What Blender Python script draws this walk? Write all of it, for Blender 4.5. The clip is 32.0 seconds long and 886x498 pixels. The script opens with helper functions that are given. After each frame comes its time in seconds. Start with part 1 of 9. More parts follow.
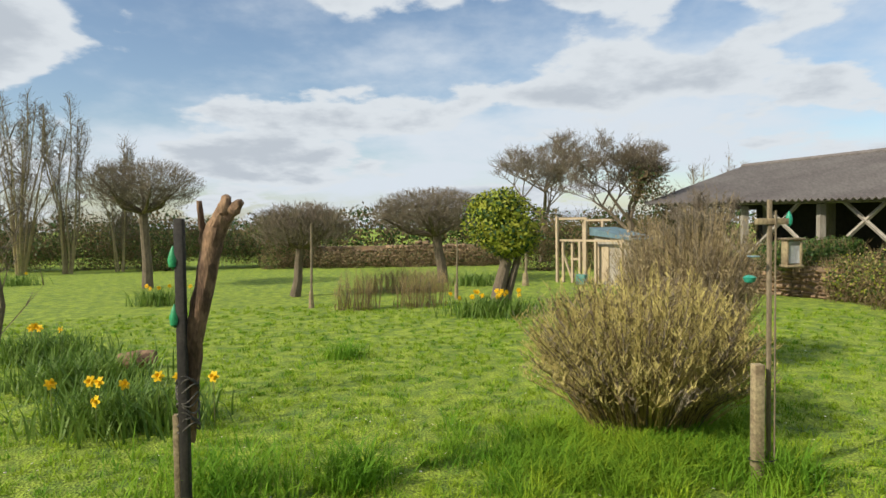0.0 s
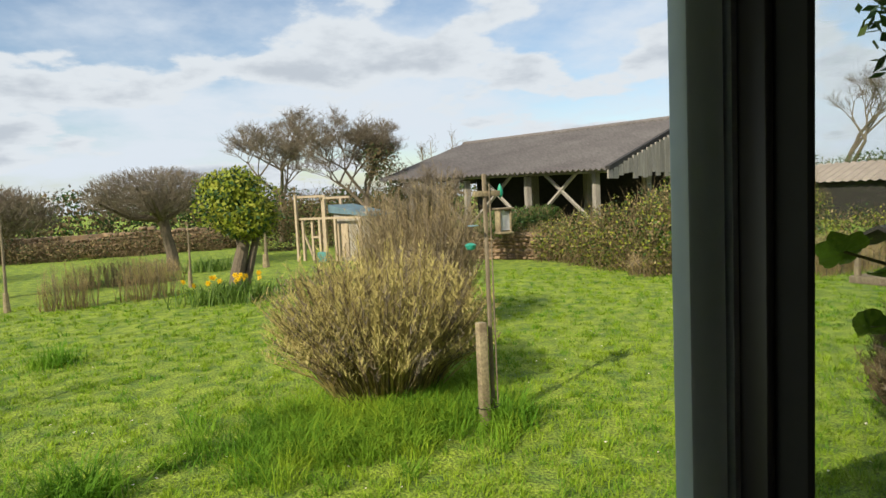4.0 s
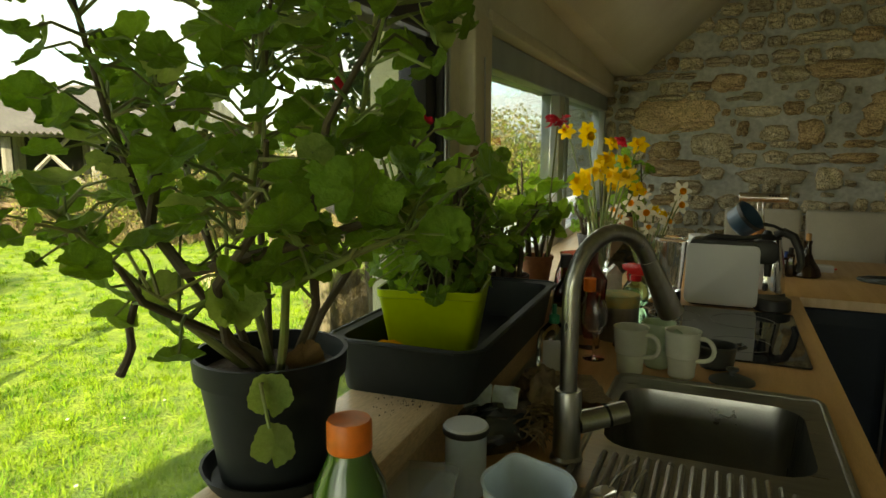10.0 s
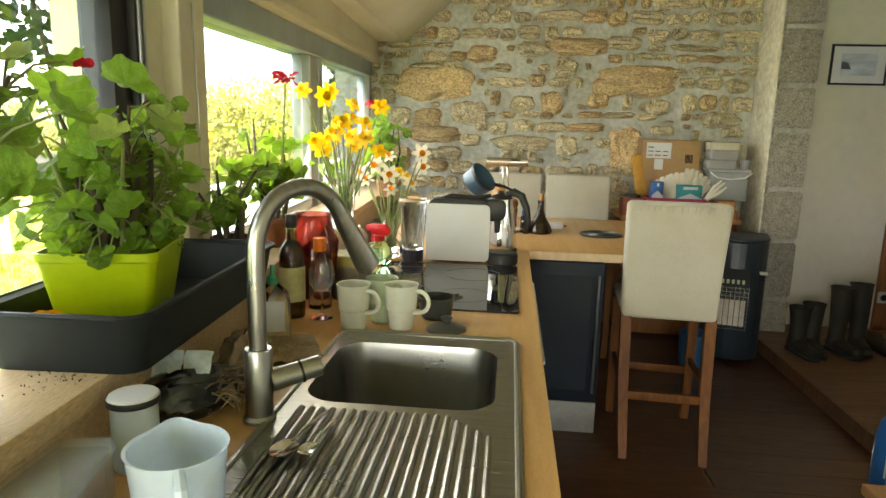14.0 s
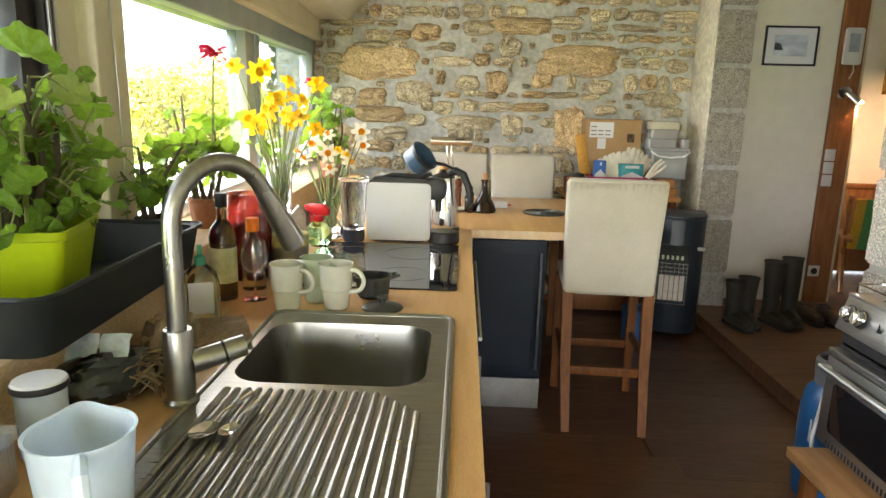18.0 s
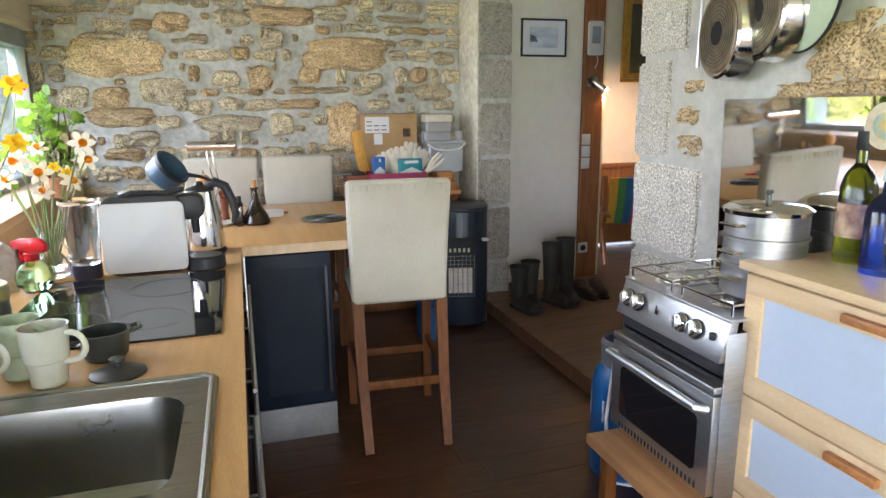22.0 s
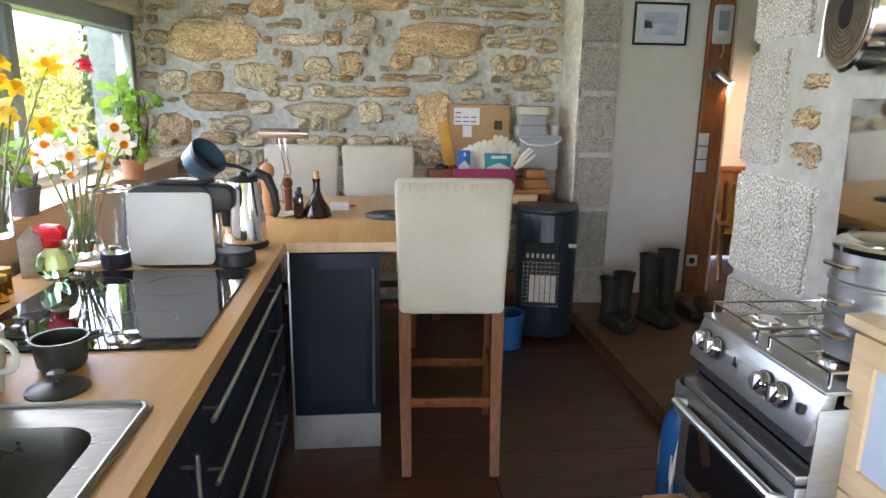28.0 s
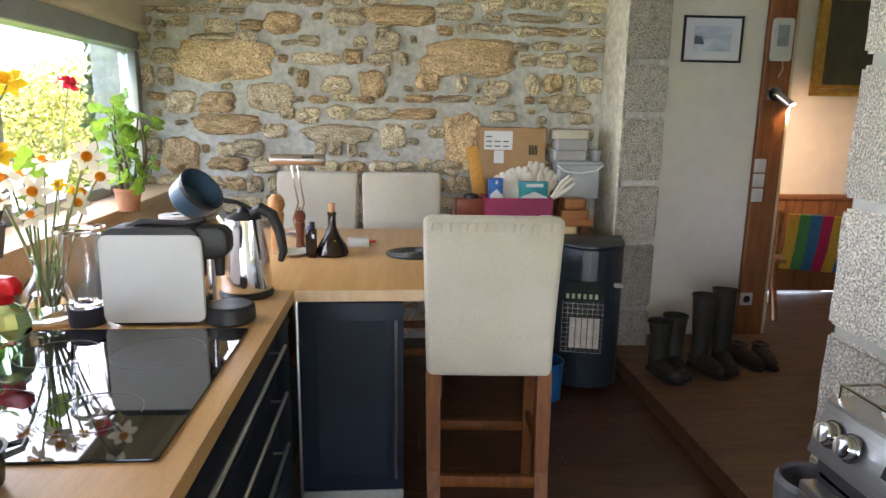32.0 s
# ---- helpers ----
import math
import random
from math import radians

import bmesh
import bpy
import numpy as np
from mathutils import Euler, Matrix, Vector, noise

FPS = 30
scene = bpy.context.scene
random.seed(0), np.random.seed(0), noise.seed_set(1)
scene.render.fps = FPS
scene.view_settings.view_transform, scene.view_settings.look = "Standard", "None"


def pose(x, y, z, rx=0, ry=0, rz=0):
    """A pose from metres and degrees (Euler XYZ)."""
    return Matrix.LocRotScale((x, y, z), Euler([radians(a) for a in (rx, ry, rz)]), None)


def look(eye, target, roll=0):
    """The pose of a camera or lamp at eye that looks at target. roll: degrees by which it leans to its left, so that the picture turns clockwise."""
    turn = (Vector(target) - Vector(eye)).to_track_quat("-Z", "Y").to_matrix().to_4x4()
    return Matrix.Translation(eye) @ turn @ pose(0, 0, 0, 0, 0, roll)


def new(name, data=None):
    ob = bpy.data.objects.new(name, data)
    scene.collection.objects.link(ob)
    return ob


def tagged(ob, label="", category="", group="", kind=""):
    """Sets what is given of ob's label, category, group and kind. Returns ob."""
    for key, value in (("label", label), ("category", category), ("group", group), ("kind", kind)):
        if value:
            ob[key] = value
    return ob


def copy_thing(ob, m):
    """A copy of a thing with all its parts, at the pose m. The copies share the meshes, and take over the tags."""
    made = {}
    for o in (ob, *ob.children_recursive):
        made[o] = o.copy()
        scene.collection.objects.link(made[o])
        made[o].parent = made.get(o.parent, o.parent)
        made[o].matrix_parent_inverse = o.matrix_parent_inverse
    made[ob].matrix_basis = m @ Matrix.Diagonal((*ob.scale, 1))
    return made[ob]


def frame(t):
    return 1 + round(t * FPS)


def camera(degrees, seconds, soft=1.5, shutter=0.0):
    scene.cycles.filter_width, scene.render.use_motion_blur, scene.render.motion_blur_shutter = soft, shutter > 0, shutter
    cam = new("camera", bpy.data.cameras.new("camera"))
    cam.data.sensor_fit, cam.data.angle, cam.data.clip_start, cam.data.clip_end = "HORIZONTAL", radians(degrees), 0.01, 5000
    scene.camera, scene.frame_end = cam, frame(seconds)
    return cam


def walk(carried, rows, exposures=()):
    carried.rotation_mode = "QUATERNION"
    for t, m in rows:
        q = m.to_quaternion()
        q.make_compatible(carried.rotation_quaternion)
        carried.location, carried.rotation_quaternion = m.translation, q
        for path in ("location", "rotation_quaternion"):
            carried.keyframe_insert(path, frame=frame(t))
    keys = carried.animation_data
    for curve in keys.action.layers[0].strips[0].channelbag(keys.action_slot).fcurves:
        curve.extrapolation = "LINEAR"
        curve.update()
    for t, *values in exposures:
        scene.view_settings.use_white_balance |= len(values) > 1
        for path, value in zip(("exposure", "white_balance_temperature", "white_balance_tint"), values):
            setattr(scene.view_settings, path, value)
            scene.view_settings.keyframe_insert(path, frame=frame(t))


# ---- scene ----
cam = camera(69.2, 32.0)
PATH = [
    (0, (0.328, 0.266, 1.521), (-1.669, 0.354, 1.448), -0.75),
    (1, (0.325, 0.270, 1.514), (-1.662, 0.469, 1.415), -0.06),
    (2, (0.333, 0.281, 1.501), (-1.632, 0.639, 1.400), 0.05),
    (2.5, (0.298, 0.297, 1.522), (-1.645, 0.759, 1.411), -0.97),
    (4.5, (0.341, 0.308, 1.516), (-1.385, 1.303, 1.341), -2.03),
    (5, (0.378, 0.306, 1.504), (-1.256, 1.446, 1.330), -0.84),
    (5.5, (0.401, 0.310, 1.481), (-1.139, 1.574, 1.305), -0.59),
    (6, (0.433, 0.323, 1.485), (-1.004, 1.703, 1.303), -0.37),
    (6.5, (0.475, 0.340, 1.489), (-0.865, 1.811, 1.291), -0.92),
    (7, (0.527, 0.347, 1.494), (-0.723, 1.894, 1.286), -0.70),
    (7.5, (0.574, 0.351, 1.493), (-0.585, 1.969, 1.286), -0.78),
    (8, (0.603, 0.381, 1.500), (-0.496, 2.035, 1.269), -0.33),
    (8.5, (0.627, 0.395, 1.490), (-0.408, 2.089, 1.245), -0.31),
    (9.5, (0.678, 0.431, 1.478), (-0.193, 2.211, 1.208), 0.07),
    (10, (0.709, 0.441, 1.476), (-0.098, 2.250, 1.196), 0.26),
    (10.5, (0.749, 0.455, 1.473), (0.022, 2.293, 1.172), 0.15),
    (11, (0.789, 0.469, 1.471), (0.168, 2.343, 1.151), 0.73),
    (11.5, (0.828, 0.485, 1.466), (0.330, 2.393, 1.130), 1.25),
    (12, (0.856, 0.496, 1.460), (0.471, 2.431, 1.128), 1.56),
    (12.5, (0.875, 0.506, 1.455), (0.581, 2.453, 1.106), 1.53),
    (13, (0.888, 0.511, 1.450), (0.648, 2.464, 1.091), 1.65),
    (13.5, (0.894, 0.512, 1.445), (0.678, 2.466, 1.076), 1.45),
    (14, (0.901, 0.509, 1.451), (0.703, 2.465, 1.084), 1.47),
    (14.5, (0.904, 0.505, 1.455), (0.726, 2.466, 1.103), 1.40),
    (16.5, (0.918, 0.502, 1.440), (0.766, 2.463, 1.074), 1.01),
    (17, (0.929, 0.506, 1.437), (0.798, 2.466, 1.060), 0.99),
    (17.5, (0.943, 0.508, 1.435), (0.842, 2.467, 1.045), 1.25),
    (18, (0.953, 0.523, 1.435), (0.899, 2.479, 1.019), 1.43),
    (18.5, (0.958, 0.536, 1.437), (0.960, 2.491, 1.017), 0.72),
    (19, (0.967, 0.560, 1.431), (1.035, 2.512, 1.001), 0.16),
    (19.5, (0.975, 0.603, 1.423), (1.113, 2.543, 0.956), 0.53),
    (20, (0.987, 0.639, 1.420), (1.173, 2.571, 0.940), 0.54),
    (20.5, (0.994, 0.689, 1.416), (1.311, 2.600, 0.922), 0.74),
    (21, (1.004, 0.728, 1.425), (1.393, 2.632, 0.950), 0.49),
    (21.5, (1.014, 0.763, 1.440), (1.491, 2.654, 0.994), 0.17),
    (22, (1.025, 0.789, 1.449), (1.605, 2.655, 1.021), -0.56),
    (22.5, (1.038, 0.808, 1.453), (1.647, 2.665, 1.028), -0.95),
    (23, (1.053, 0.828, 1.453), (1.667, 2.681, 1.019), -0.86),
    (23.5, (1.075, 0.848, 1.447), (1.684, 2.701, 1.005), -0.86),
    (24, (1.093, 0.864, 1.448), (1.638, 2.733, 0.989), -0.78),
    (24.5, (1.136, 0.883, 1.452), (1.598, 2.776, 1.003), 0.35),
    (26.5, (1.314, 0.930, 1.464), (1.643, 2.857, 1.045), 3.36),
    (27, (1.334, 0.962, 1.459), (1.611, 2.893, 1.019), 2.14),
    (27.5, (1.348, 0.984, 1.459), (1.568, 2.918, 1.001), 0.92),
    (28, (1.351, 1.017, 1.457), (1.557, 2.953, 0.998), 0.85),
    (28.5, (1.345, 1.055, 1.455), (1.543, 2.994, 1.005), 0.97),
    (29, (1.343, 1.108, 1.464), (1.518, 3.058, 1.056), 1.54),
    (29.5, (1.331, 1.174, 1.472), (1.527, 3.129, 1.099), 1.61),
    (30, (1.326, 1.227, 1.470), (1.519, 3.182, 1.098), 0.55),
    (30.5, (1.314, 1.283, 1.469), (1.521, 3.237, 1.095), 0.94),
    (31, (1.321, 1.316, 1.468), (1.523, 3.270, 1.090), 1.41),
    (31.5, (1.326, 1.363, 1.465), (1.515, 3.317, 1.082), 0.87),
    (32, (1.335, 1.421, 1.457), (1.482, 3.376, 1.062), 0.81),
]
walk(cam, [(t, look(eye, target, roll)) for t, eye, target, roll in PATH],
     [(0, 0.12, 6500, 8), (4.5, 0.2, 6500, 8), (6.0, 0.3, 6900, 6), (7.5, 0.6, 7600, 0), (9.0, 0.95, 8300, -4), (11.0, 2.1, 8100, -5), (12.0, 2.58, 7800, -1), (13.0, 3.28, 7500, 3), (17.0, 4.02, 6900, 12), (20.0, 4.08, 6300, 17), (23.0, 4.05, 5750, 20), (27.0, 3.98, 5750, 20), (32.0, 3.86, 5950, 20)])

# ---- light ----
world = bpy.data.worlds.new("sky")
scene.world = world
world.use_nodes = True
wn, wl = world.node_tree.nodes, world.node_tree.links
SUN_ELEV, SUN_FROM = radians(36), Vector((0.45, -0.89, 0))
sky = wn.new("ShaderNodeTexSky")
sky.sky_type = "NISHITA"
sky.sun_disc = False
sky.sun_elevation = SUN_ELEV
sky.sun_rotation = math.atan2(SUN_FROM.x, SUN_FROM.y)
coord = wn.new("ShaderNodeTexCoord")
# clouds lie on a high flat layer: the view direction divided by its height
split = wn.new("ShaderNodeSeparateXYZ")
wl.new(coord.outputs["Generated"], split.inputs["Vector"])
lift = wn.new("ShaderNodeMath")
lift.operation = "ADD"
lift.inputs[1].default_value = 0.22
wl.new(split.outputs["Z"], lift.inputs[0])
floor_at = wn.new("ShaderNodeMath")
floor_at.operation = "MAXIMUM"
floor_at.inputs[1].default_value = 0.1
wl.new(lift.outputs[0], floor_at.inputs[0])
layer = wn.new("ShaderNodeVectorMath")
layer.operation = "DIVIDE"
join = wn.new("ShaderNodeCombineXYZ")
for axis_name in ("X", "Y", "Z"):
    wl.new(floor_at.outputs[0], join.inputs[axis_name])
wl.new(coord.outputs["Generated"], layer.inputs[0])
wl.new(join.outputs["Vector"], layer.inputs[1])


def cloud_noise(scale, detail, rough, shift, low, high):
    place = wn.new("ShaderNodeMapping")
    place.inputs["Location"].default_value = shift
    wl.new(layer.outputs["Vector"], place.inputs["Vector"])
    n = wn.new("ShaderNodeTexNoise")
    n.inputs["Scale"].default_value, n.inputs["Detail"].default_value, n.inputs["Roughness"].default_value = scale, detail, rough
    wl.new(place.outputs["Vector"], n.inputs["Vector"])
    r = wn.new("ShaderNodeMapRange")
    r.interpolation_type = "SMOOTHSTEP"
    r.inputs["From Min"].default_value, r.inputs["From Max"].default_value = low, high
    wl.new(n.outputs["Fac"], r.inputs["Value"])
    return r.outputs["Result"]


def over(below, colour, fac):
    m = wn.new("ShaderNodeMix")
    m.data_type = "RGBA"
    wl.new(fac, m.inputs["Factor"])
    wl.new(below, m.inputs["A"])
    m.inputs["B"].default_value = (*colour, 1)
    return m.outputs["Result"]


bright = wn.new("ShaderNodeVectorMath")
bright.operation = "SCALE"
bright.inputs["Scale"].default_value = 1.35
wl.new(sky.outputs["Color"], bright.inputs[0])
veil = over(bright.outputs["Vector"], (7.0, 7.6, 8.4), cloud_noise(0.8, 7, 0.58, (0.35, 0.1, 0), 0.38, 0.62))
lit = over(veil, (7.2, 7.6, 8.1), cloud_noise(1.5, 8, 0.52, (3.1, 1.4, 0), 0.50, 0.55))
puffed = over(lit, (5.2, 5.65, 6.3), cloud_noise(1.5, 8, 0.55, (3.1, 1.43, 0.02), 0.54, 0.66))
back = wn["Background"]
back.inputs["Strength"].default_value = 0.092
wl.new(puffed, back.inputs["Color"])

sun_lamp = bpy.data.lights.new("sun", "SUN")
sun_lamp.energy, sun_lamp.angle, sun_lamp.color = 5.0, radians(0.5), (1.0, 0.90, 0.74)
sun = new("sun", sun_lamp)
sun.matrix_world = look(SUN_FROM.normalized() * 20 + Vector((0, 0, 20 * math.tan(SUN_ELEV))), (0, 0, 0))

# area lamp at glazed doors assumed, unseen, behind the walk's start
door_light = bpy.data.lights.new("door_daylight", "AREA")
door_light.shape, door_light.size, door_light.size_y = "RECTANGLE", 2.9, 2.0
door_light.energy, door_light.color = 1.7, (0.95, 0.98, 1.0)
door_lamp = new("door_daylight", door_light)
door_lamp.matrix_world = look((1.1, -5.12, 1.12), (1.1, 0.0, 1.1))

# added fill lamp, as from an unseen window row behind the walk's start
fill_light = bpy.data.lights.new("row_daylight", "AREA")
fill_light.shape, fill_light.size, fill_light.size_y, fill_light.energy, fill_light.color = "RECTANGLE", 2.9, 0.72, 6.6, (0.95, 0.98, 1.0)
new("row_daylight", fill_light).matrix_world = look((0.12, -3.3, 1.37), (1.6, -2.2, 1.3))

# daylight in the opening of the kitchen window
side_light = bpy.data.lights.new("window_daylight", "AREA")
side_light.shape, side_light.size, side_light.size_y, side_light.energy, side_light.color = "RECTANGLE", 2.1, 0.72, 2.9, (0.95, 0.98, 1.0)
new("window_daylight", side_light).matrix_world = look((-0.082, 3.55, 1.44), (0.918, 3.605, 1.14))

near_light = bpy.data.lights.new("near_window_daylight", "AREA")
near_light.shape, near_light.size, near_light.size_y, near_light.energy, near_light.color = "RECTANGLE", 1.05, 0.8, 0.35, (0.95, 0.98, 1.0)
new("near_window_daylight", near_light).matrix_world = look((0.016, 1.42, 1.38), (1.016, 1.475, 1.36))

# ---- materials ----
def material(name, c1, c2=None, scale=6.0, rough=0.6, metal=0.0, bump=0.0, bump_scale=60.0, spread=(0.35, 0.65), fine=0.12, vary=0.0,
             stretch=(1, 1, 1), coat=0.0, rough_vary=0.08, sheen=0.0, through_light=0.0, glow=None):
    """Two tones mixed by coarse noise, a fine grain on top, a fine relief, and a tone of its own for each object (vary)."""
    m = bpy.data.materials.new(name)
    m.use_nodes = True
    nodes, links = m.node_tree.nodes, m.node_tree.links
    b = nodes["Principled BSDF"]
    b.inputs["Metallic"].default_value = metal
    b.inputs["Coat Weight"].default_value = coat
    b.inputs["Sheen Weight"].default_value = sheen
    tc = nodes.new("ShaderNodeTexCoord")
    mp = nodes.new("ShaderNodeMapping")
    mp.inputs["Scale"].default_value = stretch
    links.new(tc.outputs["Object"], mp.inputs["Vector"])
    n1 = nodes.new("ShaderNodeTexNoise")
    n1.inputs["Scale"].default_value, n1.inputs["Detail"].default_value = scale, 5
    links.new(mp.outputs["Vector"], n1.inputs["Vector"])
    r1 = nodes.new("ShaderNodeMapRange")
    r1.inputs["From Min"].default_value, r1.inputs["From Max"].default_value = spread
    links.new(n1.outputs["Fac"], r1.inputs["Value"])
    mix = nodes.new("ShaderNodeMix")
    mix.data_type = "RGBA"
    mix.inputs["A"].default_value, mix.inputs["B"].default_value = (*c1, 1), (*(c2 or c1), 1)
    links.new(r1.outputs["Result"], mix.inputs["Factor"])
    n2 = nodes.new("ShaderNodeTexNoise")
    n2.inputs["Scale"].default_value, n2.inputs["Detail"].default_value = bump_scale, 4
    links.new(mp.outputs["Vector"], n2.inputs["Vector"])
    value = nodes.new("ShaderNodeMapRange")
    value.inputs["From Min"].default_value, value.inputs["From Max"].default_value = 0.3, 0.7
    value.inputs["To Min"].default_value, value.inputs["To Max"].default_value = 1 - fine, 1 + fine
    links.new(n2.outputs["Fac"], value.inputs["Value"])
    hsv = nodes.new("ShaderNodeHueSaturation")
    links.new(mix.outputs["Result"], hsv.inputs["Color"])
    if vary:
        info = nodes.new("ShaderNodeObjectInfo")
        tone = nodes.new("ShaderNodeMapRange")
        tone.inputs["To Min"].default_value, tone.inputs["To Max"].default_value = 1 - vary, 1 + vary
        links.new(info.outputs["Random"], tone.inputs["Value"])
        times = nodes.new("ShaderNodeMath")
        times.operation = "MULTIPLY"
        links.new(tone.outputs["Result"], times.inputs[0])
        links.new(value.outputs["Result"], times.inputs[1])
        links.new(times.outputs[0], hsv.inputs["Value"])
    else:
        links.new(value.outputs["Result"], hsv.inputs["Value"])
    links.new(hsv.outputs["Color"], b.inputs["Base Color"])
    rr = nodes.new("ShaderNodeMapRange")
    rr.inputs["To Min"].default_value, rr.inputs["To Max"].default_value = max(0.0, rough - rough_vary), min(1.0, rough + rough_vary)
    links.new(n1.outputs["Fac"], rr.inputs["Value"])
    links.new(rr.outputs["Result"], b.inputs["Roughness"])
    if bump:
        bp = nodes.new("ShaderNodeBump")
        bp.inputs["Strength"].default_value, bp.inputs["Distance"].default_value = 1.0, bump
        links.new(n2.outputs["Fac"], bp.inputs["Height"])
        links.new(bp.outputs["Normal"], b.inputs["Normal"])
    if through_light:
        b.inputs["Specular IOR Level"].default_value = 0.2
        b.inputs["Subsurface Weight"].default_value = 0
        t = nodes.new("ShaderNodeBsdfTranslucent")
        if glow:
            t.inputs["Color"].default_value = (*glow, 1)
        else:
            links.new(hsv.outputs["Color"], t.inputs["Color"])
        ms = nodes.new("ShaderNodeMixShader")
        ms.inputs["Fac"].default_value = through_light
        links.new(b.outputs["BSDF"], ms.inputs[1])
        links.new(t.outputs["BSDF"], ms.inputs[2])
        links.new(ms.outputs["Shader"], nodes["Material Output"].inputs["Surface"])
    return m


def glass(name, tint=(1, 1, 1), rough=0.0, ior=1.45):
    m = bpy.data.materials.new(name)
    m.use_nodes = True
    b = m.node_tree.nodes["Principled BSDF"]
    b.inputs["Base Color"].default_value = (*tint, 1)
    b.inputs["Roughness"].default_value, b.inputs["IOR"].default_value = rough, ior
    b.inputs["Transmission Weight"].default_value = 1.0
    return m


def glowing(name, colour, strength):
    m = bpy.data.materials.new(name)
    m.use_nodes = True
    b = m.node_tree.nodes["Principled BSDF"]
    b.inputs["Base Color"].default_value = b.inputs["Emission Color"].default_value = (*colour, 1)
    b.inputs["Emission Strength"].default_value = strength
    return m


cream_paint = material("cream_paint", (0.72, 0.66, 0.50), (0.66, 0.60, 0.44), 3, 0.55, bump=0.0006, bump_scale=40, fine=0.04)
ceiling_paint = material("ceiling_paint", (0.74, 0.70, 0.56), (0.66, 0.61, 0.46), 2, 0.6, bump=0.0005, bump_scale=90, fine=0.05)
white_plaster = material("white_plaster", (0.80, 0.77, 0.71), (0.75, 0.72, 0.66), 1.7, 0.75, bump=0.0015, bump_scale=14, fine=0.03)
mortar = material("mortar", (0.54, 0.535, 0.50), (0.40, 0.39, 0.345), 3, 0.95, bump=0.007, bump_scale=26, fine=0.2)
lime_mortar = material("lime_mortar", (0.56, 0.545, 0.50), (0.47, 0.45, 0.40), 4, 0.95, bump=0.004, bump_scale=22, fine=0.12)
granite = material("granite", (0.82, 0.72, 0.51), (0.70, 0.58, 0.37), 4, 0.95, bump=0.006, bump_scale=14, fine=0.25, vary=0.2)
granite_ochre = material("granite_ochre", (0.76, 0.57, 0.33), (0.63, 0.46, 0.25), 4, 0.95, bump=0.006, bump_scale=14, fine=0.25, vary=0.2)
granite_pale = material("granite_pale", (0.74, 0.69, 0.61), (0.64, 0.59, 0.51), 9, 0.9, bump=0.006, bump_scale=48, fine=0.6, vary=0.1)


def coarse_grain(m, dark, size, low, high, relief):
    """Dark mica and pits between pale crystals, at the true size of the grain."""
    nodes, links = m.node_tree.nodes, m.node_tree.links
    b = nodes["Principled BSDF"]
    place = nodes.new("ShaderNodeNewGeometry")
    n = nodes.new("ShaderNodeTexNoise")
    n.inputs["Scale"].default_value, n.inputs["Detail"].default_value, n.inputs["Roughness"].default_value = size, 3, 0.6
    links.new(place.outputs["Position"], n.inputs["Vector"])
    r = nodes.new("ShaderNodeMapRange")
    r.inputs["From Min"].default_value, r.inputs["From Max"].default_value = low, high
    links.new(n.outputs["Fac"], r.inputs["Value"])
    mix = nodes.new("ShaderNodeMix")
    mix.data_type = "RGBA"
    mix.inputs["A"].default_value = (*dark, 1)
    links.new(b.inputs["Base Color"].links[0].from_socket, mix.inputs["B"])
    links.new(r.outputs["Result"], mix.inputs["Factor"])
    links.new(mix.outputs["Result"], b.inputs["Base Color"])
    bump = nodes.new("ShaderNodeBump")
    bump.inputs["Distance"].default_value = relief
    links.new(r.outputs["Result"], bump.inputs["Height"])
    if b.inputs["Normal"].links:
        links.new(b.inputs["Normal"].links[0].from_socket, bump.inputs["Normal"])
    links.new(bump.outputs["Normal"], b.inputs["Normal"])


coarse_grain(granite, (0.27, 0.20, 0.12), 120, 0.37, 0.50, 0.0035)
coarse_grain(granite_ochre, (0.26, 0.15, 0.07), 120, 0.37, 0.49, 0.003)
coarse_grain(granite_pale, (0.20, 0.18, 0.165), 210, 0.36, 0.45, 0.001)
granite_dark = material("granite_dark", (0.57, 0.53, 0.46), (0.46, 0.42, 0.35), 7, 0.9, bump=0.006, bump_scale=48, fine=0.5, vary=0.12)
coarse_grain(granite_dark, (0.11, 0.10, 0.085), 190, 0.40, 0.48, 0.002)
floor_wood = material("floor_wood", (0.082, 0.032, 0.015), (0.052, 0.020, 0.009), 5, 0.34, bump=0.0006, bump_scale=18, fine=0.25, vary=0.22, stretch=(1, 9, 1))
step_wood = material("step_wood", (0.165, 0.082, 0.042), (0.11, 0.055, 0.03), 5, 0.5, bump=0.0007, bump_scale=30, fine=0.2, stretch=(1, 10, 1))
beech = material("beech", (0.62, 0.37, 0.15), (0.55, 0.31, 0.12), 3, 0.36, bump=0.0002, bump_scale=55, fine=0.1, stretch=(12, 1, 4))
birch = material("birch", (0.74, 0.55, 0.32), (0.68, 0.48, 0.26), 4, 0.42, bump=0.0003, bump_scale=60, fine=0.08, stretch=(1, 1, 9))
sill_wood = material("sill_wood", (0.62, 0.45, 0.28), (0.55, 0.38, 0.22), 4, 0.4, bump=0.0003, bump_scale=70, fine=0.18, stretch=(9, 1, 3))
panel_wood = material("panel_wood", (0.30, 0.125, 0.045), (0.22, 0.085, 0.03), 5, 0.45, bump=0.0005, bump_scale=40, fine=0.2, stretch=(8, 8, 1))
leg_wood = material("leg_wood", (0.20, 0.07, 0.014), (0.125, 0.042, 0.009), 6, 0.5, bump=0.0002, bump_scale=60, fine=0.2, stretch=(9, 9, 1))
leg_wood.node_tree.nodes["Principled BSDF"].inputs["Specular IOR Level"].default_value = 0.25
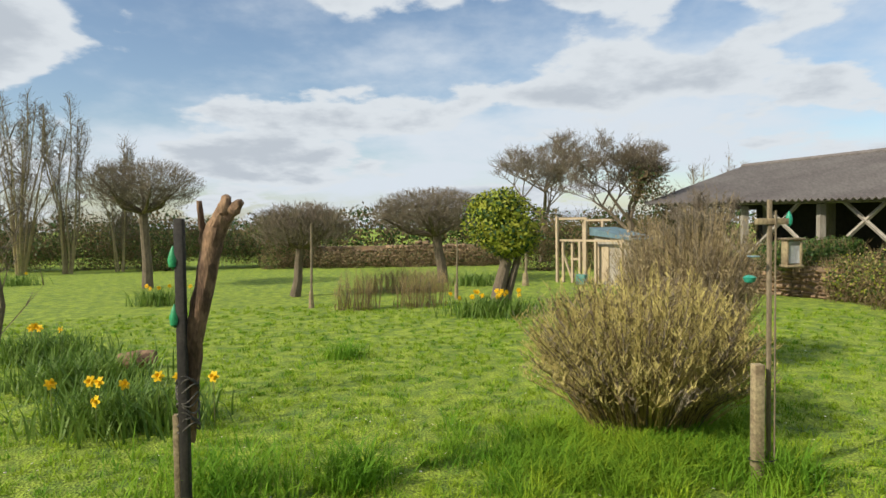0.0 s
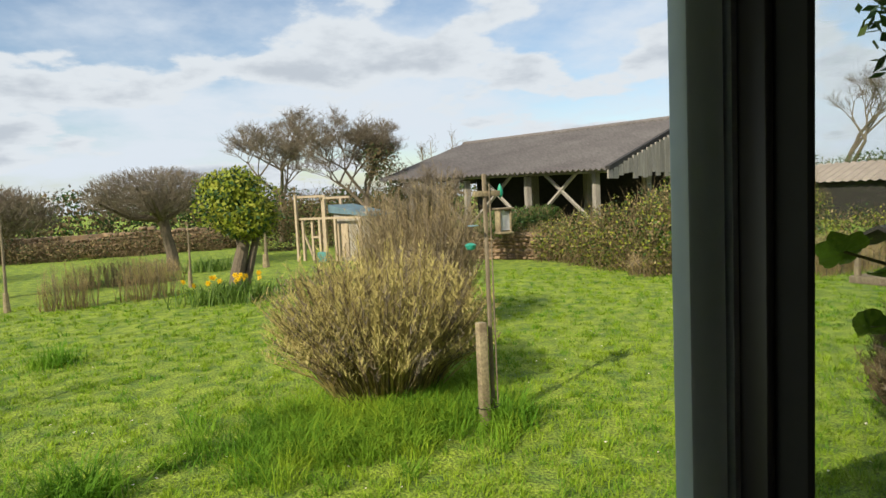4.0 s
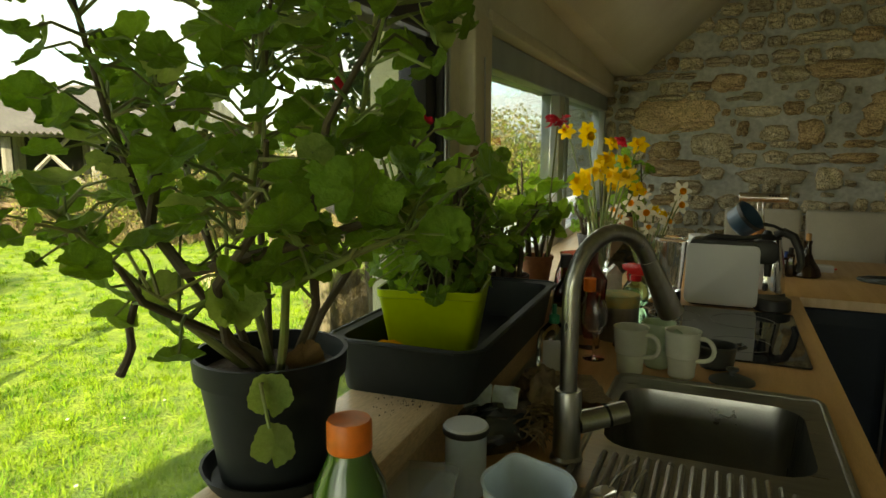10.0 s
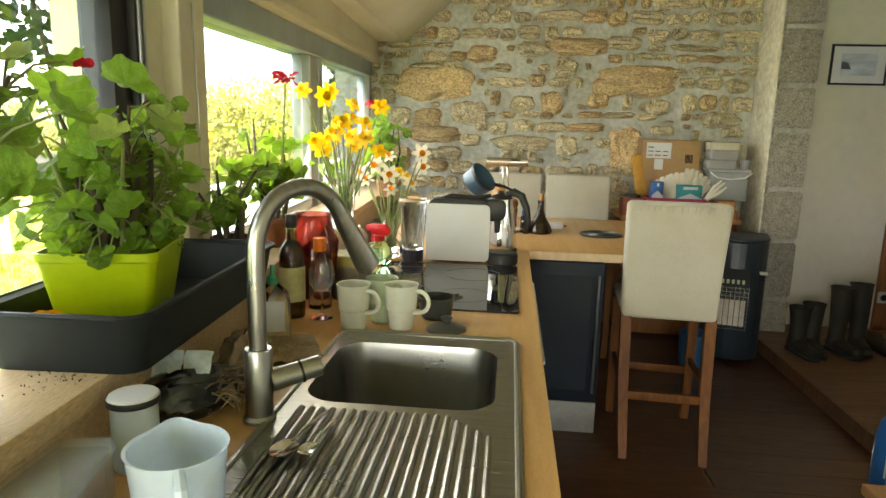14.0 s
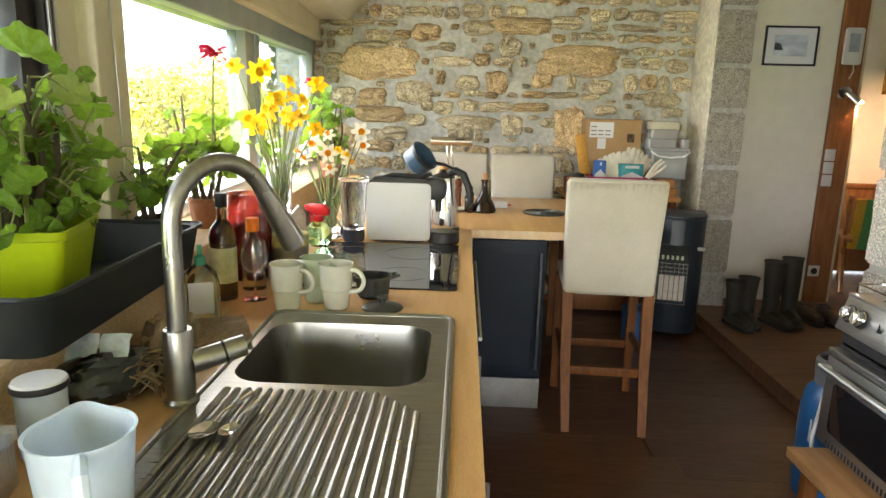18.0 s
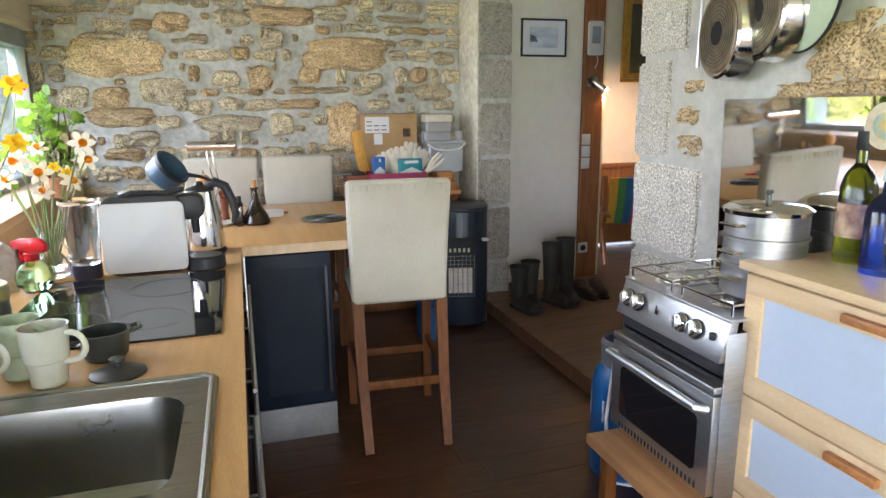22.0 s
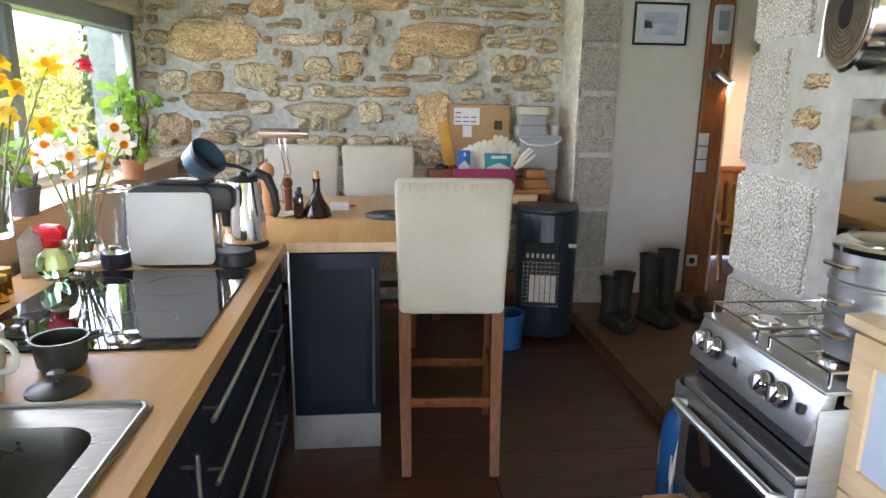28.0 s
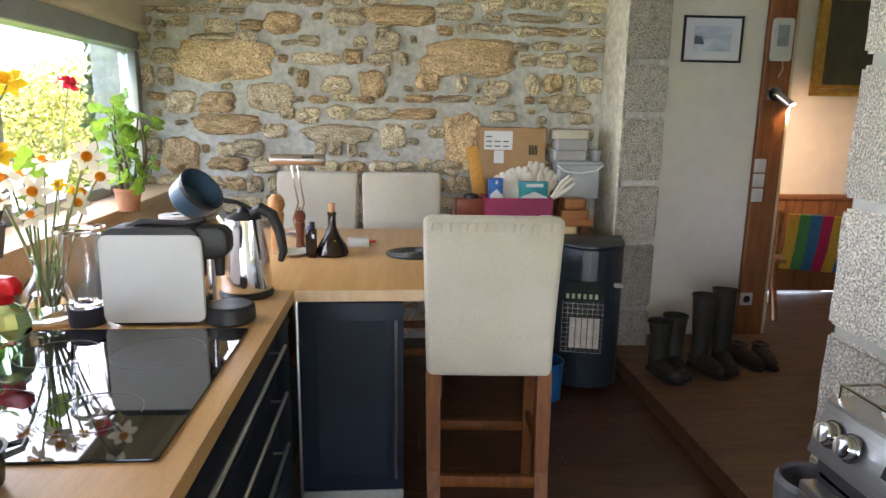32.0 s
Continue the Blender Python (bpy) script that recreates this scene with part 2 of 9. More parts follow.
navy_panel = material("navy_panel", (0.009, 0.015, 0.028), (0.013, 0.020, 0.036), 5, 0.5, bump=0.0002, bump_scale=150, fine=0.1)
navy_panel.node_tree.nodes["Principled BSDF"].inputs["Specular IOR Level"].default_value = 0.22
dark_void = material("dark_void", (0.012, 0.012, 0.013), None, 5, 0.8)
aluminium = material("aluminium", (0.55, 0.57, 0.58), None, 8, 0.34, 1.0, fine=0.04, stretch=(1, 1, 12))
grey_frame = material("grey_frame", (0.33, 0.40, 0.43), (0.30, 0.36, 0.39), 6, 0.42, fine=0.03)
dark_frame = material("dark_frame", (0.022, 0.020, 0.020), (0.03, 0.028, 0.027), 6, 0.45, fine=0.05)
rubber = material("rubber", (0.012, 0.012, 0.012), None, 20, 0.75, fine=0.1)
steel = material("steel", (0.36, 0.355, 0.325), (0.30, 0.295, 0.265), 9, 0.30, 1.0, fine=0.05, stretch=(1, 14, 1), bump=0.0001, bump_scale=160)
chrome = material("chrome", (0.78, 0.77, 0.76), None, 9, 0.12, 1.0, fine=0.03, rough_vary=0.05)
window_glass = glass("window_glass", (0.93, 0.97, 0.97))
# grey tint put in to dim the sunlit view through window_2
dimming_glass = glass("dimming_glass", (0.70, 0.75, 0.76))
clear_glass = glass("clear_glass")
lawn_green = material("lawn_green", (0.115, 0.195, 0.018), (0.275, 0.355, 0.03), 5.0, 0.95, bump=0.05, bump_scale=45, fine=0.55, spread=(0.34, 0.62))
roof_tin = material("roof_tin", (0.15, 0.135, 0.125), (0.115, 0.10, 0.095), 0.6, 0.85, bump=0.004, bump_scale=8, fine=0.2)
grey_board = material("grey_board", (0.36, 0.33, 0.28), (0.27, 0.24, 0.20), 2, 0.85, bump=0.004, bump_scale=18, fine=0.25, stretch=(5, 5, 0.6), vary=0.15)
bark = material("bark", (0.16, 0.125, 0.085), (0.10, 0.078, 0.052), 9, 0.95, bump=0.006, bump_scale=50, fine=0.3, stretch=(2, 2, 0.6))
twig = material("twig", (0.20, 0.165, 0.115), (0.14, 0.11, 0.08), 3, 0.9, fine=0.2)
hedge_leaf = material("hedge_leaf", (0.075, 0.125, 0.03), (0.15, 0.18, 0.045), 3, 0.6, fine=0.3, through_light=0.25)


# ---- building helpers ----
def thing(name, x, y, z, label, category, group="", kind="", turn=0):
    ob = new(name)
    ob.empty_display_size = 0.1
    ob.matrix_basis = pose(x, y, z, 0, 0, turn)
    return tagged(ob, label, category, group, kind)


def mesh_of(name, bm, mat, smooth=0.5):
    me = bpy.data.meshes.new(name)
    bm.normal_update()
    if smooth:
        for face in bm.faces:
            face.smooth = True
        for edge in bm.edges:
            if len(edge.link_faces) == 2 and edge.calc_face_angle(0) > smooth:
                edge.smooth = False
    bm.to_mesh(me)
    bm.free()
    for one in (mat if isinstance(mat, (list, tuple)) else [mat]):
        me.materials.append(one)
    return me


def part(name, bm, mat, parent=None, label="", smooth=0.5):
    ob = new(name, mesh_of(name, bm, mat, smooth))
    if parent:
        ob.parent = parent
    return tagged(ob, label)


def piece(name, bm, mat, label="", category="", kind="", group="", smooth=0.5):
    """A top-level thing that is one mesh."""
    return tagged(new(name, mesh_of(name, bm, mat, smooth)), label, category, group, kind)


def box(x0, y0, z0, x1, y1, z1, bevel=0.0, seg=2, bm=None):
    """A box between two corners, with rounded edges."""
    own = bmesh.new()
    m = Matrix.LocRotScale(((x0 + x1) / 2, (y0 + y1) / 2, (z0 + z1) / 2), None, (abs(x1 - x0), abs(y1 - y0), abs(z1 - z0)))
    bmesh.ops.create_cube(own, size=1, matrix=m)
    if bevel:
        bmesh.ops.bevel(own, geom=own.edges[:], offset=bevel, segments=seg, profile=0.5, affect="EDGES")
    return merge(bm, own)


def merge(bm, own):
    if bm is None:
        return own
    temp = bpy.data.meshes.new("temp")
    own.to_mesh(temp)
    own.free()
    bm.from_mesh(temp)
    bpy.data.meshes.remove(temp)
    return bm


def lathe(profile, x=0, y=0, z=0, seg=24, bm=None, m=None):
    """A turned shape from (radius, height) pairs."""
    bm = bm or bmesh.new()
    m = m or Matrix.Identity(4)
    rings = []
    for r, h in profile:
        if r < 1e-5:
            rings.append([bm.verts.new(m @ Vector((x, y, z + h)))])
        else:
            rings.append([bm.verts.new(m @ Vector((x + r * math.cos(a), y + r * math.sin(a), z + h)))
                          for a in (2 * math.pi * k / seg for k in range(seg))])
    for a, b in zip(rings, rings[1:]):
        for k in range(max(len(a), len(b))):
            j = (k + 1) % max(len(a), len(b))
            if len(a) == 1 and len(b) > 1:
                bm.faces.new((a[0], b[j], b[k]))
            elif len(b) == 1 and len(a) > 1:
                bm.faces.new((a[k], a[j], b[0]))
            elif len(a) > 1:
                bm.faces.new((a[k], a[j], b[j], b[k]))
    return bm


def tube(points, radius, seg=8, bm=None, cap=True):
    """A round bar along points; radius is one number or one for each point."""
    bm = bm or bmesh.new()
    pts = [Vector(p) for p in points]
    rad = [radius] * len(pts) if isinstance(radius, (int, float)) else list(radius)
    rings, side = [], None
    for k, p in enumerate(pts):
        way = (pts[min(k + 1, len(pts) - 1)] - pts[max(k - 1, 0)]).normalized()
        if side is None:
            side = way.orthogonal().normalized()
        side = (side - way * side.dot(way)).normalized()
        up = way.cross(side)
        rings.append([bm.verts.new(p + rad[k] * (math.cos(a) * side + math.sin(a) * up)) for a in (2 * math.pi * i / seg for i in range(seg))])
    for a, b in zip(rings, rings[1:]):
        for k in range(seg):
            j = (k + 1) % seg
            bm.faces.new((a[k], a[j], b[j], b[k]))
    if cap:
        bm.faces.new(rings[0][::-1])
        bm.faces.new(rings[-1])
    return bm


def prism(outline, z0, z1, bevel=0.0, bm=None, m=None, seg=2):
    """A flat outline raised from z0 to z1."""
    own = bmesh.new()
    low = [own.verts.new((x, y, z0)) for x, y in outline]
    top = [own.verts.new((x, y, z1)) for x, y in outline]
    own.faces.new(low[::-1])
    own.faces.new(top)
    for k in range(len(outline)):
        j = (k + 1) % len(outline)
        own.faces.new((low[k], low[j], top[j], top[k]))
    bmesh.ops.recalc_face_normals(own, faces=own.faces[:])
    if bevel:
        bmesh.ops.bevel(own, geom=own.edges[:], offset=bevel, segments=seg, profile=0.5, affect="EDGES")
    if m is not None:
        own.transform(m)
    return merge(bm, own)


def rounded(x0, y0, x1, y1, r, n=5):
    """The outline of a rectangle with round corners."""
    out = []
    for cx, cy, a in ((x1 - r, y0 + r, -90), (x1 - r, y1 - r, 0), (x0 + r, y1 - r, 90), (x0 + r, y0 + r, 180)):
        out += [(cx + r * math.cos(radians(a + 90 * k / n)), cy + r * math.sin(radians(a + 90 * k / n))) for k in range(n + 1)]
    return out


def setting(name, bm, mat, label, category="", smooth=0):
    return piece(name, bm, mat, label, category, "structure", smooth=smooth)


TURN_X = Matrix.Rotation(radians(90), 4, "X")

# ---- the room ----
GROUND = -0.16
STONE_Y, WHITE_Y, RIGHT_X, SIDE_X, BACK_Y = 5.58, 5.36, 2.66, 5.2, -5.0
SILL_Z = 1.04
# the window wall stands a little askew to the worktop
ASKEW = Matrix.Translation((0, 2.4, 0)) @ Matrix.Rotation(radians(3.15), 4, "Z") @ Matrix.Translation((0, -2.4, 0))


def askew(bm):
    bm.transform(ASKEW)
    return bm


def head(y):
    """Height of the glass's upper edge: the old lintel drops towards the near end."""
    return 1.765 + 0.0225 * (y - 2.37)


def beam(x0, x1, y0, y1, low, high, bm=None):
    """A bar along y whose lower and upper edges follow the lintel's slope; low, high: above the glass's edge."""
    own = bmesh.new()
    vs = [own.verts.new((x, y, head(y) + dz)) for y in (y0, y1) for x in (x0, x1) for dz in (low, high)]
    for f in ((0, 1, 3, 2), (4, 6, 7, 5), (0, 4, 5, 1), (2, 3, 7, 6), (1, 5, 7, 3), (0, 2, 6, 4)):
        own.faces.new([vs[i] for i in f])
    bmesh.ops.recalc_face_normals(own, faces=own.faces[:])
    bmesh.ops.bevel(own, geom=own.edges[:], offset=0.004, segments=1, affect="EDGES")
    return merge(bm, own)


floor = setting("floor", box(-0.3, BACK_Y, -0.155, SIDE_X, 7.0, -0.026), dark_void, "dark brown boarded kitchen floor", "floor")
setting("wall_window", askew(box(-0.26, 2.05, -0.6, -0.01, 5.62, SILL_Z - 0.045, bm=box(-0.26, BACK_Y, -0.6, 0.03, 2.05, 0.80))), cream_paint, "low wall under the kitchen windows", "wall")
setting("wall_window_head", askew(beam(-0.26, 0.02, 2.05, 5.62, 0.12, 0.34, beam(-0.26, 0.0, BACK_Y, 2.05, 0.13, 0.36))), ceiling_paint, "cream boxed lintel over the windows", "wall")
setting("wall_window_end", askew(box(-0.26, BACK_Y, 0.80, -0.01, -4.85, 1.80)), cream_paint, "plain wall beside the open window", "wall")
wall_far = setting("wall_far", box(-0.5, STONE_Y, -0.16, 2.75, STONE_Y + 0.3, 3.9), mortar, "rubble stone wall with pale lime mortar", "wall")
setting("wall_white", box(2.9, WHITE_Y, -0.05, 3.585, WHITE_Y + 0.25, 3.9, 0.006), white_plaster, "smooth white plaster wall", "wall")
wall_right = setting("wall_right", box(RIGHT_X, BACK_Y, -0.16, RIGHT_X + 0.5, 3.2, 3.9, 0.02), lime_mortar, "thick stone wall behind the cooker", "wall")
back_wall = bmesh.new()
for x0, x1, z0, z1 in ((-0.4, -0.4 + 0.05, -0.16, 3.9), (2.6, SIDE_X + 0.2, -0.16, 3.9), (-0.35, 2.6, 2.15, 3.9), (-0.35, 2.6, -0.16, 0.02)):
    box(x0, BACK_Y - 0.2, z0, x1, BACK_Y, z1, bm=back_wall)
setting("wall_back", back_wall, white_plaster, "plain white wall with a wide garden door opening", "wall")
# assumed door, never in view; its opening carries the added daylight lamp
garden_door = thing("door_1", 1.1, BACK_Y - 0.1, 0.02, "wide aluminium framed glazed garden door", "door", kind="structure")
for x0 in (-1.45, -0.03, 1.39):
    part("stile", box(x0, -0.03, 0.0, x0 + 0.06, 0.03, 2.13, 0.004), aluminium, garden_door)
for z0 in (0.0, 2.07):
    part("rail", box(-1.39, -0.03, z0, 1.39, 0.03, z0 + 0.06, 0.004), aluminium, garden_door)
setting("wall_side", box(SIDE_X, BACK_Y, -0.16, SIDE_X + 0.2, 7.0, 3.9), white_plaster, "plain white wall", "wall")
setting("wall_end", box(2.7, 6.4, 0.86, SIDE_X + 0.2, 6.6, 3.9), white_plaster, "cream wall of the next room", "wall")

cl = bmesh.new()
def roof(x):
    return 2.095 + max(0.0, min(x, 2.0) - 0.06) * 0.865


for x0, x1, y0, y1 in ((-0.5, 0.06, -5.2, 7.0), (0.06, 2.0, -5.2, 7.0), (2.0, SIDE_X + 0.2, -5.2, 7.0)):
    z0, z1 = roof(x0), roof(x1)
    vs = [cl.verts.new(p) for p in ((x0, y0, z0), (x1, y0, z1), (x1, y1, z1), (x0, y1, z0),
                                    (x0, y0, z0 + 0.15), (x1, y0, z1 + 0.15), (x1, y1, z1 + 0.15), (x0, y1, z0 + 0.15))]
    for f in ((0, 1, 2, 3), (7, 6, 5, 4), (0, 4, 5, 1), (1, 5, 6, 2), (2, 6, 7, 3), (3, 7, 4, 0)):
        cl.faces.new([vs[i] for i in f])
bmesh.ops.recalc_face_normals(cl, faces=cl.faces[:])
setting("ceiling", cl, ceiling_paint, "sloping cream painted board ceiling", "ceiling")
setting("ground", box(-600, -600, GROUND - 0.3, 600, 600, GROUND), lawn_green, "sunlit mown lawn with daisies", "lawn")
setting("wall_outside", askew(box(-0.30, 5.62, -0.6, -0.02, 9.0, 3.2)), granite_pale, "outer stone wall of the house", "wall")

# ---- windows ----
window_1 = thing("window_1", 0, 0, 0, "grey aluminium window with dark inner frame, slid open", "window", kind="structure")
part("sash_edge", box(-0.062, 0.682, 0.86, -0.042, 0.722, 1.80, 0.004), grey_frame, window_1, "blue-grey aluminium sash edge")
part("track_bar", box(-0.062, 0.724, 0.86, -0.038, 0.730, 1.80), aluminium, window_1)
part("inner_frame", box(-0.062, 0.732, 0.86, -0.015, 0.742, 1.80, 0.003), dark_frame, window_1)
part("seal", box(-0.062, 0.744, 0.86, 0.010, 0.756, 1.80, 0.006), rubber, window_1)
part("head_frame", askew(beam(-0.10, 0.0, 0.75, 2.05, 0.02, 0.13)), dark_frame, window_1)
part("side_frame", askew(box(-0.11, 1.93, 0.86, -0.03, 2.0, 1.80, 0.004)), dark_frame, window_1)
part("shutter_rail", askew(box(-0.09, 2.002, 0.86, -0.012, 2.046, 1.80, 0.004)), dark_frame, window_1)
for yy in (2.008, 2.030):
    part("rail_lip", askew(box(-0.0115, yy, 0.86, -0.004, yy + 0.010, 1.79, 0.002)), aluminium, window_1, "dull aluminium shutter guide")
part("blind_cord", askew(tube([(0.040, 2.20, 1.76), (0.041, 2.215, 1.3), (0.040, 2.20, 1.05)], 0.0025, 6)), aluminium, window_1)
part("sill_track", box(-0.10, -0.95, 0.802, -0.02, 1.98, 0.86, 0.004), dark_frame, window_1)
pane = part("pane", box(-0.046, 0.757, 0.86, -0.040, 1.96, 1.80), window_glass, window_1, "glass pane")
pane.visible_shadow = False

setting("window_pillar", askew(box(-0.25, 2.05, 0.95, -0.01, 2.36, 1.88, bm=box(-0.1, 2.13, 0.95, 0.035, 2.29, 1.88, 0.006))), cream_paint, "cream painted post between the windows", "pillar")

window_2 = thing("window_2", 0, 0, 0, "two-light grey aluminium kitchen window", "window", kind="structure")
part("shutter_box", askew(beam(-0.16, -0.02, 2.36, 5.565, 0.0, 0.105)), grey_frame, window_2)
part("top_trim", askew(beam(-0.10, 0.03, 2.3, 5.57, 0.106, 0.15)), cream_paint, window_2, "cream wooden trim")
for name, y0, y1 in (("side_frame", 2.36, 2.40), ("mullion", 3.70, 3.84), ("mullion_bead", 3.88, 3.96), ("end_frame", 5.49, 5.565)):
    part(name, askew(box(-0.13, y0, SILL_Z - 0.02, -0.03, y1, head(y0), 0.005)), aluminium if name != "mullion_bead" else grey_frame, window_2)
part("bottom_frame", askew(box(-0.13, 2.40, SILL_Z - 0.02, -0.03, 5.49, SILL_Z + 0.05, 0.005)), aluminium, window_2)
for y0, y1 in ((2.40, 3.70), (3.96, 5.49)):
    pane = part("pane", askew(box(-0.082, y0, SILL_Z + 0.05, -0.076, y1, head(y1))), dimming_glass, window_2)
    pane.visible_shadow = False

sill = piece("window_sill", askew(box(0.016, 0.70, SILL_Z - 0.04, 0.205, 2.05, SILL_Z, 0.006, bm=box(-0.03, 2.052, SILL_Z - 0.04, 0.205, 5.56, SILL_Z, 0.006))), sill_wood, "varnished wooden window board with soil crumbs", "sill", "structure")
part("apron", askew(box(0.165, 0.82, 0.902, 0.195, 5.5, SILL_Z - 0.04)), sill_wood, sill)
part("back_board", askew(box(0.018, 0.70, 0.802, 0.03, 2.05, SILL_Z - 0.04)), cream_paint, sill)
rng = random.Random(5)
crumbs = bmesh.new()
for k in range(70):
    bmesh.ops.create_icosphere(crumbs, subdivisions=1, radius=rng.uniform(0.0006, 0.0016),
                               matrix=Matrix.Translation((rng.gauss(0.19, 0.03), rng.gauss(1.43, 0.035), SILL_Z + 0.0015)))
piece("soil_crumbs", crumbs, dark_void, "dark crumbs of potting soil on the sill", "soil", "stuff")

# ---- step, pier and openings on the far right ----
step = setting("floor_step", box(2.66, 3.2, -0.1, SIDE_X, 6.4, 0.085, 0.006), step_wood, "raised worn wooden step to the next room", "step")
setting("trim_step", box(2.648, 3.2, -0.02, 2.66, 5.13, 0.087, 0.003), step_wood, "wooden riser of the step", "step")
setting("door_post", box(3.59, WHITE_Y - 0.02, 0.08, 3.76, WHITE_Y + 0.22, 3.9, 0.006), panel_wood, "dark stained wooden post beside the opening", "post")
setting("trim_post", box(3.76, WHITE_Y + 0.0, 0.08, 3.79, WHITE_Y + 0.22, 3.9, 0.004), cream_paint, "cream painted door lining", "trim")
dado = thing("wall_panelling", 4.2, 6.38, 0.085, "pine panelling along the next room's wall", "panelling", kind="structure")
for k in range(12):
    part("board", box(-0.7 + k * 0.14, -0.02, 0.02, -0.7 + k * 0.14 + 0.137, 0.02, 0.78, 0.003), panel_wood, dado)
part("rail", box(-0.72, -0.05, 0.78, 1.0, 0.02, 0.82, 0.008), panel_wood, dado)

# ---- worktop and base cabinets ----
top = thing("worktop", 0.6, 2.0, 0.862, "beech effect laminate worktop with sink and hob cut in", "worktop")
for x0, y0, x1, y1 in ((-0.36, -1.2, 0.4, -0.83), (-0.36, -0.83, -0.133, 0.15), (0.34, -0.83, 0.4, 0.15), (-0.36, 0.15, 0.4, 1.49)):
    part("board", box(x0, y0, 0, x1, y1, 0.04), beech, top)
bar = thing("breakfast_bar", 1.3, 4.1, 0.862, "beech effect breakfast bar joined to the worktop", "worktop")
part("board", box(-1.06, -0.61, 0, 0.56, 0.6, 0.04, 0.003), beech, bar)
part("edge_strip", box(-0.295, -0.615, 0.001, 0.562, -0.611, 0.039), sill_wood, bar)


def bar_handle(parent, p0, p1, out):
    """A round steel bar on two posts; out: the way it stands off."""
    a, b, o = Vector(p0), Vector(p1), Vector(out)
    bm = tube([a + o, b + o], 0.006, 8)
    for k in (0.06, 0.94):
        q = a.lerp(b, k)
        tube([q, q + o], 0.004, 6, bm)
    part("handle", bm, aluminium, parent, "long brushed steel bar handle")


y = 0.82
for width, drawers in ((0.78, 1), (0.60, 1), (1.06, 4), (0.22, 0)):
    unit = thing("base_cabinet", 0.66, y + width / 2, 0, "dark navy shaker base unit with steel bar handles", "cabinet", "base units under the worktop")
    part("carcass", box(-0.35, -width / 2 + 0.002, 0.1, 0.30, width / 2 - 0.002, 0.60 if y < 1.7 else 0.855), dark_void, unit)
    part("plinth", box(-0.35, -width / 2, 0, 0.255, width / 2, 0.1), navy_panel, unit)
    lows = [0.105] if drawers < 2 else [0.105, 0.36, 0.55, 0.71]
    for low, high in zip(lows, lows[1:] + [0.855]):
        front = part("drawer" if drawers > 1 else "door", box(0.301, -width / 2 + 0.004, low + 0.003, 0.322, width / 2 - 0.004, high - 0.003, 0.003), navy_panel, unit)
        if not drawers:
            continue
        if drawers > 1:
            bar_handle(front, (0.322, -width / 2 + 0.05, high - 0.045), (0.322, width / 2 - 0.05, high - 0.045), (0.035, 0, 0))
        else:
            bar_handle(front, (0.322, width / 2 - 0.06, 0.35), (0.322, width / 2 - 0.06, 0.8), (0.03, 0, 0))
    y += width
end = thing("end_cabinet", 1.19, 3.75, 0, "dark navy cupboard under the breakfast bar", "cabinet")
part("carcass", box(-0.18, -0.22, 0.155, 0.17, 0.3, 0.86), dark_void, end)
door = part("door", box(-0.178, -0.243, 0.16, 0.172, -0.222, 0.852, 0.003), navy_panel, end)
part("door_panel", box(-0.12, -0.236, 0.22, 0.115, -0.2435, 0.79, 0.0), navy_panel, door)
bar_handle(door, (0.145, -0.243, 0.22), (0.145, -0.243, 0.80), (0, -0.03, 0))
part("corner_strip", box(-0.19, -0.245, 0.0, -0.181, -0.23, 0.86, 0.002), aluminium, end)
part("plinth", box(-0.18, -0.238, 0.0, 0.172, -0.222, 0.155, 0.002), material("dull_metal", (0.34, 0.34, 0.34), (0.28, 0.28, 0.28), 7, 0.6, 0.6, fine=0.06), end, "dull brushed metal plinth")

# ---- sink, tap, hob ----
sink = thing("kitchen_sink", 0.705, 1.66, 0.902, "stainless steel inset sink with ribbed drainer", "sink")
outline = rounded(-0.245, -0.51, 0.24, 0.495, 0.03)
hole = rounded(-0.21, 0.035, 0.185, 0.405, 0.07)
rim = bmesh.new()
outer = [rim.verts.new((x, y, 0.004)) for x, y in outline]
inner = [rim.verts.new((x, y, 0.004)) for x, y in hole]
lip = [rim.verts.new((x * 0.995, 0.22 + (y - 0.22) * 0.98, -0.012)) for x, y in hole]
deep = [rim.verts.new((x * 0.94, 0.22 + (y - 0.22) * 0.92, -0.165)) for x, y in hole]
bed = [rim.verts.new((x * 0.86, 0.22 + (y - 0.22) * 0.84, -0.185)) for x, y in hole]
skirt = [rim.verts.new((x * 1.006, y * 1.003, 0.0)) for x, y in outline]
edges = []
for ring in (outer, inner):
    edges += [rim.edges.new((ring[k], ring[(k + 1) % len(ring)])) for k in range(len(ring))]
bmesh.ops.triangle_fill(rim, edges=edges, use_beauty=True)
for a, b in ((inner, lip), (lip, deep), (deep, bed), (skirt, outer)):
    for k in range(len(a)):
        rim.faces.new((a[k], a[(k + 1) % len(a)], b[(k + 1) % len(a)], b[k]))
rim.faces.new(bed)
bmesh.ops.recalc_face_normals(rim, faces=rim.faces[:])
part("bowl", rim, steel, sink)
part("raised_edge", tube([(x, y, 0.005) for x, y in rounded(-0.236, -0.5, 0.231, 0.486, 0.03)] + [(0.201, -0.5, 0.005)], 0.006, 8), steel, sink)
part("waste", lathe([(0.0001, -0.182), (0.036, -0.182), (0.04, -0.179), (0.045, -0.183)], -0.01, 0.22, 0), chrome, sink)
for k in range(19):
    x = -0.19 + k * 0.0205
    end_y = 0.0 if k < 15 else 0.0 - (k - 14) * 0.018
    part("rib", tube([(x, -0.46, 0.003), (x, -0.44, 0.006), (x, end_y - 0.012, 0.006), (x, end_y, 0.003)], 0.0062, 8), steel, sink)

